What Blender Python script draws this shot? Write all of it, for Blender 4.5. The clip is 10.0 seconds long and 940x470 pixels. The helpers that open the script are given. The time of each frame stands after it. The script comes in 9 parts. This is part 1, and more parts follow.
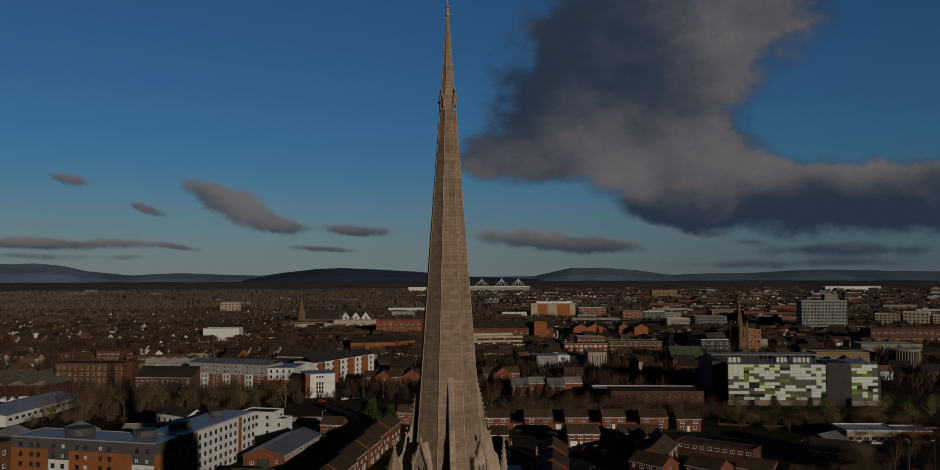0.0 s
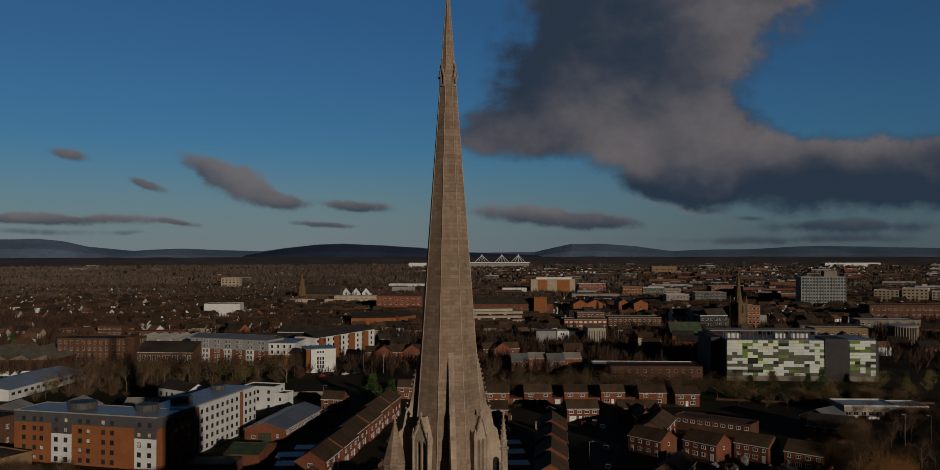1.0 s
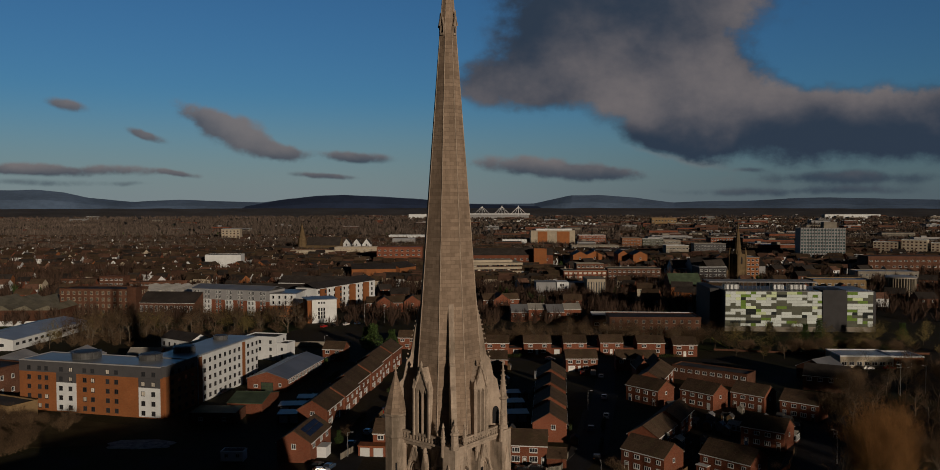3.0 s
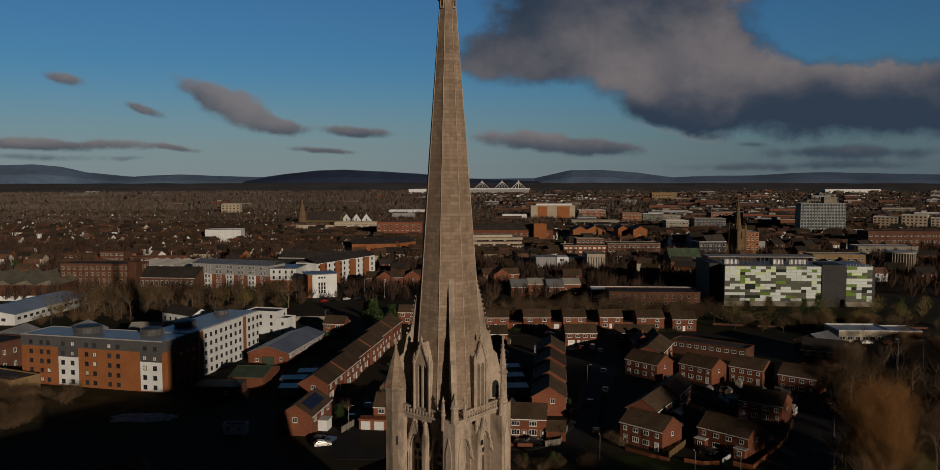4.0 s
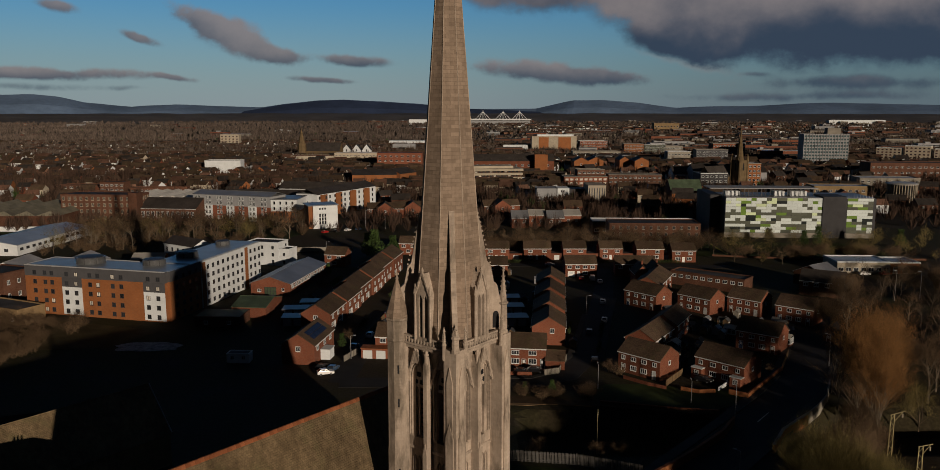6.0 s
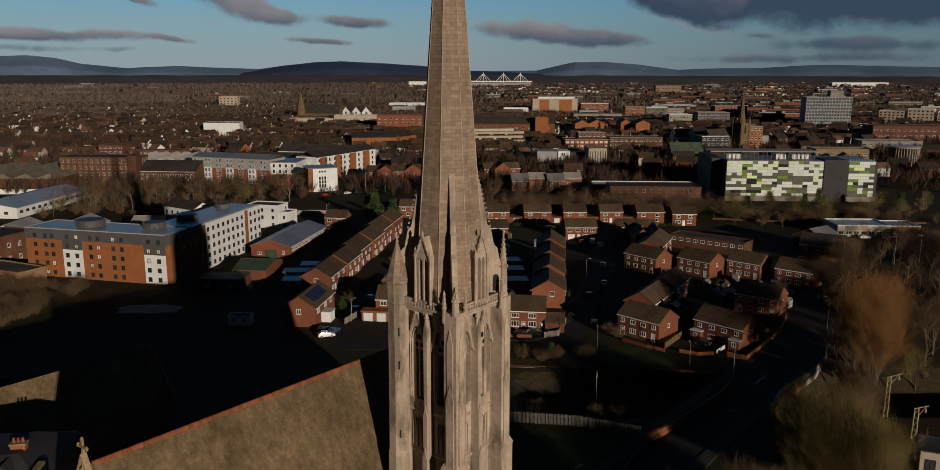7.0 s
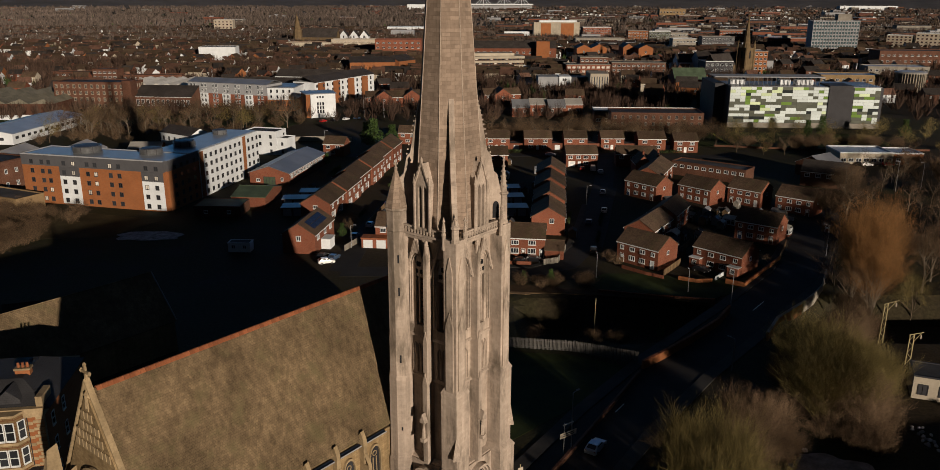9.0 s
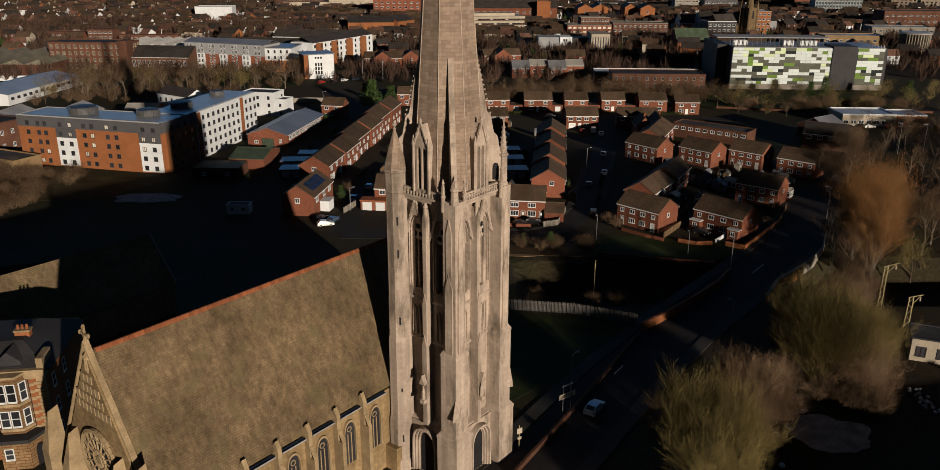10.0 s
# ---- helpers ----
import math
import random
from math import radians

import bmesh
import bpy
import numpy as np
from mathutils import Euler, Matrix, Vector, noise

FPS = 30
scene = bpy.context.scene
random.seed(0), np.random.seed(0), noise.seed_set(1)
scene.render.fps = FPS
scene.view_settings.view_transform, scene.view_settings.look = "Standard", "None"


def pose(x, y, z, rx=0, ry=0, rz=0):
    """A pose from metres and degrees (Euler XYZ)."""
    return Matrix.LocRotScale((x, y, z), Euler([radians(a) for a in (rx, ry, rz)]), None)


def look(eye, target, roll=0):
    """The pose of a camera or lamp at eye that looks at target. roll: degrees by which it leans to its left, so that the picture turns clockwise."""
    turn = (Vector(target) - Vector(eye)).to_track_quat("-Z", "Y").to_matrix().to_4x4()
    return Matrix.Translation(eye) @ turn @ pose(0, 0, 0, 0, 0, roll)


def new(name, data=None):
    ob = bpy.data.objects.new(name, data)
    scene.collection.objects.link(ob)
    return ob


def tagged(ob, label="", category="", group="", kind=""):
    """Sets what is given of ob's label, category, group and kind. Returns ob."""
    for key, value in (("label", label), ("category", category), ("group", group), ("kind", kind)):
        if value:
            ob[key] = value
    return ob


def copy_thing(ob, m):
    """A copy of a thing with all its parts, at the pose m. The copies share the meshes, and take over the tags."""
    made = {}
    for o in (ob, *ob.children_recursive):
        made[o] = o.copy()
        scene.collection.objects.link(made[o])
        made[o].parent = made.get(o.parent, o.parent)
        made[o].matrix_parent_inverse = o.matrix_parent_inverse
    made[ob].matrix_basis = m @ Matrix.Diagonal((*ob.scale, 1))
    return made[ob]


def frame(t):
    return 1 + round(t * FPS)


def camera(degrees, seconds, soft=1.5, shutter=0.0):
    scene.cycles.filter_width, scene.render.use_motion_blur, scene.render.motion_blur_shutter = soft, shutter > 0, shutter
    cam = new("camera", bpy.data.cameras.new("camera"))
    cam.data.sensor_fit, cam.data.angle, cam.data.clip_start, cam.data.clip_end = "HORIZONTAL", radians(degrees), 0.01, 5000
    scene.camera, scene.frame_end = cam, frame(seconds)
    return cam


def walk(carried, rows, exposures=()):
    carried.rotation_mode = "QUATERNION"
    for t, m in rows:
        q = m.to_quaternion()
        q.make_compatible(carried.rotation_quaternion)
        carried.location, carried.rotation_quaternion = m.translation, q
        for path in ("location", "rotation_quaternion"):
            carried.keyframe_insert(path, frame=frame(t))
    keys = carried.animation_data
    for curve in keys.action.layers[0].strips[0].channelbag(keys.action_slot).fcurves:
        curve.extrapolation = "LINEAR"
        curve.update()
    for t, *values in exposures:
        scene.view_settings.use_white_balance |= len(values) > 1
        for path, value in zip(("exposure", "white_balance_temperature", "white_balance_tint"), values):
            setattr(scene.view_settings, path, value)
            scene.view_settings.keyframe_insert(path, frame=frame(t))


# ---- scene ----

# ---------- camera and its path ----------
cam = camera(60.55, 10.0, soft=0.75)
PATH = [  # seconds, x, y, z, tilt, roll, turn
    (0.0, 0.0, -1.01, 62.35, 92.97, -0.175, -0.042),
    (0.5, 0.0, -1.06, 62.36, 92.132, -0.141, -0.03),
    (1.0, 0.0, -1.0, 62.38, 91.253, -0.095, -0.027),
    (1.5, 0.0, -0.95, 62.39, 90.383, -0.078, -0.019),
    (2.0, 0.0, -0.92, 62.41, 89.525, -0.083, -0.023),
    (2.5, 0.0, -0.83, 62.42, 88.645, -0.062, -0.018),
    (4.0, 0.0, -0.74, 62.45, 86.0, -0.049, -0.015),
    (4.5, 0.0, -0.65, 62.46, 84.914, -0.026, -0.005),
    (5.0, 0.0, -0.53, 62.46, 83.591, -0.044, 0.001),
    (5.5, 0.0, -0.45, 62.46, 82.357, -0.027, 0.016),
    (7.0, 0.0, -0.17, 62.43, 78.481, 0.052, 0.043),
    (7.5, 0.0, 0.02, 62.4, 77.158, 0.074, 0.045),
    (8.0, 0.0, 0.16, 62.36, 75.864, 0.077, 0.053),
    (8.5, 0.0, 0.44, 62.28, 74.585, 0.104, 0.04),
    (9.0, 0.0, 0.64, 62.21, 73.298, 0.122, 0.016),
    (9.5, 0.0, 0.9, 62.11, 72.003, 0.14, -0.011),
    (10.0, 0.0, 1.24, 61.96, 70.633, 0.171, -0.023),
]
ROWS = [(r[0], pose(r[1], r[2], r[3], r[4], 0, r[6]) @ pose(0, 0, 0, 0, 0, r[5])) for r in PATH]
walk(cam, ROWS, exposures=[(0.0, -1.22, 6450, 10), (2.5, -0.98, 6600, 10), (5.0, -0.68, 6650, 10), (7.5, -0.27, 6420, 10), (10.0, 0.17, 6280, 10)])

# ---------- sky and sun ----------
SUN_EL, SUN_AZ = 9.4, 151.3      # degrees; azimuth clockwise from +y
sun_dir = Vector((math.sin(radians(SUN_AZ)) * math.cos(radians(SUN_EL)),
                  math.cos(radians(SUN_AZ)) * math.cos(radians(SUN_EL)), math.sin(radians(SUN_EL))))
sun_data = bpy.data.lights.new("sun", "SUN")
sun_data.energy, sun_data.angle, sun_data.color = 4.6, radians(0.6), (1.0, 0.82, 0.635)
sun = new("sun", sun_data)
sun.matrix_world = look((0, 0, 0), -sun_dir)

world = bpy.data.worlds.new("sky")
scene.world = world
world.use_nodes = True
wn, wl = world.node_tree.nodes, world.node_tree.links
wn.clear()


def wmath(op, a, b=None, c=None, clamp=False):
    n = wn.new("ShaderNodeMath")
    n.operation, n.use_clamp = op, clamp
    for i, v in enumerate((a, b, c)):
        if v is None:
            continue
        if isinstance(v, (int, float)):
            n.inputs[i].default_value = v
        else:
            wl.new(v, n.inputs[i])
    return n.outputs[0]


def wmix(fac, a, b):
    n = wn.new("ShaderNodeMix")
    n.data_type = "RGBA"
    for i, v in ((0, fac), (6, a), (7, b)):
        if isinstance(v, (int, float)):
            n.inputs[i].default_value = v
        elif isinstance(v, tuple):
            n.inputs[i].default_value = (*v, 1)
        else:
            wl.new(v, n.inputs[i])
    return n.outputs[2]


def wsmooth(v, lo, hi):
    n = wn.new("ShaderNodeMapRange")
    n.interpolation_type = "SMOOTHSTEP"
    wl.new(v, n.inputs[0])
    n.inputs[1].default_value, n.inputs[2].default_value = lo, hi
    n.inputs[3].default_value, n.inputs[4].default_value = 0.0, 1.0
    return n.outputs[0]


sky = wn.new("ShaderNodeTexSky")
sky.sky_type, sky.sun_disc = "NISHITA", False
sky.sun_elevation, sky.sun_rotation = radians(SUN_EL), radians(SUN_AZ)
sky.altitude, sky.air_density, sky.dust_density, sky.ozone_density = 60, 1.0, 0.4, 3.0

# clouds: soft-edged banks over the sky, in tangent coordinates of the side that faces +y
wtc = wn.new("ShaderNodeTexCoord")
wsep = wn.new("ShaderNodeSeparateXYZ")
wl.new(wtc.outputs["Generated"], wsep.inputs[0])
ahead = wmath("MAXIMUM", wsep.outputs[1], 0.02)
su = wmath("DIVIDE", wsep.outputs[0], ahead)
sv = wmath("DIVIDE", wsep.outputs[2], ahead)
wcomb = wn.new("ShaderNodeCombineXYZ")
wl.new(su, wcomb.inputs[0])
wl.new(wmath("MULTIPLY", sv, 1.25), wcomb.inputs[1])


def wnoise(scale, detail, rough, off=0.0):
    n = wn.new("ShaderNodeTexNoise")
    n.inputs["Scale"].default_value, n.inputs["Detail"].default_value, n.inputs["Roughness"].default_value = scale, detail, rough
    m = wn.new("ShaderNodeMapping")
    m.inputs["Location"].default_value = (off, off * 0.7, off * 0.3)
    wl.new(wcomb.outputs[0], m.inputs[0])
    wl.new(m.outputs[0], n.inputs["Vector"])
    return n.outputs["Fac"]


# a slow warp of the coordinates curls the edges
wwarp = wn.new("ShaderNodeTexNoise")
wwarp.inputs["Scale"].default_value, wwarp.inputs["Detail"].default_value = 9.0, 4.0
wl.new(wcomb.outputs[0], wwarp.inputs["Vector"])
wsw = wn.new("ShaderNodeSeparateXYZ")
wl.new(wwarp.outputs["Color"], wsw.inputs[0])
cu0 = wmath("MULTIPLY_ADD", wmath("SUBTRACT", wsw.outputs[0], 0.5), 0.075, su)
cv0 = wmath("MULTIPLY_ADD", wmath("SUBTRACT", wsw.outputs[1], 0.5), 0.050, sv)
fu0 = wmath("MULTIPLY_ADD", wmath("SUBTRACT", wsw.outputs[0], 0.5), 0.030, su)
fv0 = wmath("MULTIPLY_ADD", wmath("SUBTRACT", wsw.outputs[1], 0.5), 0.012, sv)
big, fine, lump = wnoise(11.0, 8.0, 0.58), wnoise(34.0, 6.0, 0.62, 3.1), wnoise(6.0, 7.0, 0.55, 7.7)
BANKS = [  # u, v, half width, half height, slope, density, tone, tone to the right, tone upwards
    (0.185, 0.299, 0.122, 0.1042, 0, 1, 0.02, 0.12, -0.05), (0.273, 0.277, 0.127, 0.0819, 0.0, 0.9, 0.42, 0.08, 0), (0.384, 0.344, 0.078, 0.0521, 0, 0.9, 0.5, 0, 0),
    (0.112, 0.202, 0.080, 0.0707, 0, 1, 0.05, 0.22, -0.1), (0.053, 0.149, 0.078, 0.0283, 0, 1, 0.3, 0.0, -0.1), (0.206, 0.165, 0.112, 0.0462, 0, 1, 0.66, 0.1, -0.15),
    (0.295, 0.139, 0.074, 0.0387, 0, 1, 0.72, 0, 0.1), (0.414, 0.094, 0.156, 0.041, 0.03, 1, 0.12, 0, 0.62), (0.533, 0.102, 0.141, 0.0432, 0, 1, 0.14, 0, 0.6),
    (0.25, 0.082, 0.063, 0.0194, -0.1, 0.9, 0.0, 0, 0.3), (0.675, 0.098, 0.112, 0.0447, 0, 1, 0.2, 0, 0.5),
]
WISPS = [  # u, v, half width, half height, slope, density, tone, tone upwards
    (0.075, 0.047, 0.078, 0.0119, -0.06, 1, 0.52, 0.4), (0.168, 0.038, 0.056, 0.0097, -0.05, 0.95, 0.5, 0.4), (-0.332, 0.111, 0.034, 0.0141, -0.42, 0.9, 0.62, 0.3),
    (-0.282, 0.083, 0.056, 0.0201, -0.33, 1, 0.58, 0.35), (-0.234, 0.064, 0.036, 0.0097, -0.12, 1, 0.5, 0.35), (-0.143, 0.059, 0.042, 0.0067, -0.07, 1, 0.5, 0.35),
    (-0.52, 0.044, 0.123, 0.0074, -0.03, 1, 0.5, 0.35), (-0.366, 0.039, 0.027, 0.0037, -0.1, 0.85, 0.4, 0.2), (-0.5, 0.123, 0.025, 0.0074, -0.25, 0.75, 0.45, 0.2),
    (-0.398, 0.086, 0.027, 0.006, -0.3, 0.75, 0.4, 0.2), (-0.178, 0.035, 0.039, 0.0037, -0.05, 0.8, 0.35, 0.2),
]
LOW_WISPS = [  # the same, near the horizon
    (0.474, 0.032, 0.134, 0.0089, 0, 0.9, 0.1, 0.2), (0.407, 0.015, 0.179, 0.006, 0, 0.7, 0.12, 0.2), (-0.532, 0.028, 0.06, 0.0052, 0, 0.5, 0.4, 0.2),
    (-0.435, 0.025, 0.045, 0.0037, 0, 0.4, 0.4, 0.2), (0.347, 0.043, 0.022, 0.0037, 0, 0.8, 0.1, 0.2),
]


def cloud_field(rows, cu_in, cv_in):
    """Sums soft heaps into one field, with the tone that each lends it."""
    total = light = None
    for row in rows:
        cu, cv, ca, cb, cs, cd, tn = row[:7]
        tx, ty = row[7:] if len(row) == 9 else (0.0, row[7])
        du = wmath("SUBTRACT", cu_in, cu)
        dv = wmath("SUBTRACT", wmath("SUBTRACT", cv_in, cv), wmath("MULTIPLY", du, cs))
        pu, pv = wmath("DIVIDE", du, ca), wmath("DIVIDE", dv, cb)
        d = wmath("ADD", wmath("MULTIPLY", pu, pu), wmath("MULTIPLY", pv, pv))
        w = wmath("MULTIPLY", wmath("EXPONENT", wmath("MULTIPLY", d, -1.0)), cd)
        lit = wmath("ADD", wmath("MULTIPLY_ADD", pu, tx, tn), wmath("MULTIPLY", pv, ty))
        total = w if total is None else wmath("ADD", total, w)
        light = wmath("MULTIPLY", w, lit) if light is None else wmath("MULTIPLY_ADD", w, lit, light)
    return total, wmath("DIVIDE", light, wmath("ADD", total, 0.0001))


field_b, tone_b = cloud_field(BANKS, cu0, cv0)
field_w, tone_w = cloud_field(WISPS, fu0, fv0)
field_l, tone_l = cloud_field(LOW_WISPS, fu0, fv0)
rag = wmath("ADD", wmath("MULTIPLY", wmath("SUBTRACT", big, 0.5), 0.85), wmath("MULTIPLY", wmath("SUBTRACT", fine, 0.5), 0.42))


def torn(field, k):
    """Frays a field where it has body, so that no scraps float free."""
    return wmath("MULTIPLY_ADD", wmath("MULTIPLY", rag, k), wmath("MINIMUM", wmath("MULTIPLY", field, 2.2), 1.0), field)


cover_b = wsmooth(torn(field_b, 1.5), 0.24, 0.86)
cover_w = wmath("MULTIPLY", wsmooth(torn(field_w, 2.6), 0.18, 0.86), 0.92)
cover_l = wmath("MULTIPLY", wsmooth(torn(field_l, 2.2), 0.15, 0.95), 0.85)
tone = wmath("MULTIPLY", tone_b, cover_b)
tone = wmath("ADD", tone, wmath("MULTIPLY", tone_w, wmath("SUBTRACT", 1.0, cover_b)))
low_only = wmath("MULTIPLY", cover_l, wmath("MULTIPLY", wmath("SUBTRACT", 1.0, cover_b), wmath("SUBTRACT", 1.0, cover_w)))
tone = wmath("ADD", wmath("MULTIPLY", tone, wmath("SUBTRACT", 1.0, low_only)), wmath("MULTIPLY", tone_l, low_only))
cover = wmath("MAXIMUM", wmath("MAXIMUM", cover_b, cover_w), cover_l)
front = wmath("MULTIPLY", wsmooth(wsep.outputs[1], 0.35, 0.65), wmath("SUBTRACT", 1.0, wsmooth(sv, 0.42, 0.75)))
# broken dark cloud added over unseen sky, behind and overhead, to cut skylight
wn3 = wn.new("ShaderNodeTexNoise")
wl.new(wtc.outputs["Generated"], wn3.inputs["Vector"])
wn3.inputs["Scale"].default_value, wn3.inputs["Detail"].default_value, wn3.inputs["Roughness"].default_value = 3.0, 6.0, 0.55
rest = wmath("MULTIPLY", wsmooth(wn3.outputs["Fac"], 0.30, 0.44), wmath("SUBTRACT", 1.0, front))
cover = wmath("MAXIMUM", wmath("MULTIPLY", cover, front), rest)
# cloud light: paler and pinker above, blue-grey in the thick lower parts
shade = wmath("ADD", tone, wmath("MULTIPLY_ADD", wmath("ADD", lump, big), 0.95, -0.95))
CLOUD_DARK, CLOUD_PALE = (0.55, 0.87, 1.42), (3.5, 3.15, 3.25)
cloud_col = wmix(wsmooth(shade, -0.05, 1.0), CLOUD_DARK, CLOUD_PALE)
# the added cloud stays near black, so it sends little light down
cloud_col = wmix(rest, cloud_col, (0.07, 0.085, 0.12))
tint = wn.new("ShaderNodeMix")
tint.data_type, tint.blend_type = "RGBA", "MULTIPLY"
tint.inputs[0].default_value = 1.0
wl.new(sky.outputs[0], tint.inputs[6])
tint.inputs[7].default_value = (0.50, 0.90, 1.25, 1)
# pale haze low over the horizon, then the wisps, then the banks
haze = wmath("MULTIPLY", wmath("SUBTRACT", 1.0, wsmooth(wsep.outputs[2], -0.01, 0.14)), 0.80)
haze_col = wmix(wsmooth(su, -0.25, 0.55), (4.2, 5.0, 5.6), (1.75, 2.3, 2.95))
sky_col = wmix(haze, tint.outputs[2], haze_col)
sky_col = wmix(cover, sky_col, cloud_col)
bg = wn.new("ShaderNodeBackground")
wl.new(sky_col, bg.inputs["Color"])
bg.inputs["Strength"].default_value = 0.090
wout = wn.new("ShaderNodeOutputWorld")
wl.new(bg.outputs[0], wout.inputs[0])


# ---------- materials ----------
class Nodes:
    """A small builder for one material's nodes."""

    def __init__(self, name):
        self.m = bpy.data.materials.new(name)
        self.m.use_nodes = True
        self.t = self.m.node_tree
        self.b = self.t.nodes["Principled BSDF"]
        self.b.inputs["Specular IOR Level"].default_value = 0.10
        tc = self.n("ShaderNodeTexCoord")
        self.obj, self.uv = tc.outputs["Object"], tc.outputs["UV"]

    def n(self, kind):
        return self.t.nodes.new(kind)

    def put(self, v, socket):
        if isinstance(v, (int, float)):
            socket.default_value = v
        elif isinstance(v, tuple):
            socket.default_value = (*v, 1) if len(v) == 3 and socket.type == "RGBA" else v
        else:
            self.t.links.new(v, socket)

    def noise(self, scale, detail=4.0, rough=0.55, vec=None, stretch=None):
        n = self.n("ShaderNodeTexNoise")
        v = vec or self.obj
        if stretch:
            mp = self.n("ShaderNodeMapping")
            mp.inputs["Scale"].default_value = stretch
            self.t.links.new(v, mp.inputs[0])
            v = mp.outputs[0]
        self.t.links.new(v, n.inputs["Vector"])
        n.inputs["Scale"].default_value, n.inputs["Detail"].default_value, n.inputs["Roughness"].default_value = scale, detail, rough
        return n.outputs["Fac"]

    def ramp(self, v, lo, hi, a=0.0, b=1.0):
        n = self.n("ShaderNodeMapRange")
        self.t.links.new(v, n.inputs[0])
        for i, x in enumerate((lo, hi, a, b)):
            n.inputs[i + 1].default_value = x
        return n.outputs[0]

    def mix(self, f, a, b, how="MIX"):
        n = self.n("ShaderNodeMix")
        n.data_type, n.blend_type = "RGBA", how
        for i, v in ((0, f), (6, a), (7, b)):
            self.put(v, n.inputs[i])
        return n.outputs[2]

    def scale_col(self, col, val):
        n = self.n("ShaderNodeHueSaturation")
        self.put(col, n.inputs["Color"])
        self.put(val, n.inputs["Value"])
        return n.outputs[0]

    def random(self):
        return self.n("ShaderNodeObjectInfo").outputs["Random"]

    def island(self):
        return self.n("ShaderNodeNewGeometry").outputs["Random Per Island"]

    def bump(self, v, strength, dist):
        n = self.n("ShaderNodeBump")
        n.inputs["Strength"].default_value, n.inputs["Distance"].default_value = strength, dist
        self.t.links.new(v, n.inputs["Height"])
        self.t.links.new(n.outputs[0], self.b.inputs["Normal"])

    def brick(self, w, h, gap, c1=(1, 1, 1), c2=(0.6, 0.6, 0.6), mortar=(0.5, 0.5, 0.5)):
        n = self.n("ShaderNodeTexBrick")
        self.t.links.new(self.uv, n.inputs["Vector"])
        n.inputs["Scale"].default_value = 1.0
        n.inputs["Brick Width"].default_value, n.inputs["Row Height"].default_value, n.inputs["Mortar Size"].default_value = w, h, gap
        n.inputs["Mortar Smooth"].default_value = 0.3
        for k, v in (("Color1", c1), ("Color2", c2), ("Mortar", mortar)):
            n.inputs[k].default_value = (*v, 1)
        return n.outputs["Color"], n.outputs["Fac"]

    def done(self, col, rough=0.85, metal=0.0):
        self.put(col, self.b.inputs["Base Color"])
        self.put(rough, self.b.inputs["Roughness"])
        self.b.inputs["Metallic"].default_value = metal
        return self.m


def plain(name, col, rough=0.8, var=0.22, coarse=0.25, fine=3.0, metal=0.0, bump=0.2, rnd=0.15, isl=0.0, gloss=0.10):
    """A surface of one colour with stains, grain and a little relief; rnd: difference between objects."""
    k = Nodes(name)
    k.b.inputs["Specular IOR Level"].default_value = gloss
    a, b = k.noise(coarse, 5), k.noise(fine, 4, 0.65)
    v = k.ramp(a, 0.3, 0.7, 1 - var, 1 + var * 0.7)
    c = k.scale_col(col, v)
    c = k.scale_col(c, k.ramp(b, 0.25, 0.75, 1 - var * 0.6, 1 + var * 0.6))
    if rnd:
        c = k.scale_col(c, k.ramp(k.random(), 0, 1, 1 - rnd, 1 + rnd))
    if isl:
        c = k.scale_col(c, k.ramp(k.island(), 0, 1, 1 - isl, 1 + isl))
    if bump:
        k.bump(b, bump, 0.02)
    return k.done(c, k.ramp(b, 0.2, 0.8, max(rough - 0.1, 0.03), min(rough + 0.1, 1)), metal)


def coursed(name, col, col2, w, h, gap, mortar=0.7, rough=0.88, stain=0.3, relief=0.5, streak=0.0, rnd=0.1, moss=None, joint=None, soot=None):
    """Masonry or tiling: pieces of two tones in courses, with joints, stains and run marks."""
    k = Nodes(name)
    mo = joint or tuple(x * mortar for x in col)
    bc, bf = k.brick(w, h, gap, col, col2, mo)
    a, b = k.noise(0.16, 6, 0.6), k.noise(2.2, 5, 0.7)
    c = k.scale_col(bc, k.ramp(a, 0.3, 0.7, 1 - stain, 1 + stain * 0.6))
    c = k.scale_col(c, k.ramp(b, 0.2, 0.8, 1 - stain * 0.6, 1 + stain * 0.6))
    if streak:
        s = k.noise(1.0, 4, 0.6, stretch=(1.3, 1.3, 0.06))
        c = k.scale_col(c, k.ramp(s, 0.35, 0.65, 1 - streak, 1 + streak * 0.4))
    if soot:
        # blackened weathering in tall patches
        f = k.ramp(k.noise(0.42, 6, 0.66, stretch=(1.0, 1.0, 0.30)), 0.50, 0.64, 0, 0.70)
        c = k.mix(f, c, soot)
    if moss:
        f = k.ramp(k.noise(0.35, 5, 0.65), 0.52, 0.7, 0, 0.7)
        c = k.mix(f, c, moss)
    if rnd:
        c = k.scale_col(c, k.ramp(k.random(), 0, 1, 1 - rnd, 1 + rnd))
    hgt = k.n("ShaderNodeMath")
    hgt.operation = "MULTIPLY_ADD"
    k.put(bf, hgt.inputs[0])
    hgt.inputs[1].default_value = -1.0
    k.put(b, hgt.inputs[2])
    k.bump(hgt.outputs[0], relief, 0.03)
    return k.done(c, rough)


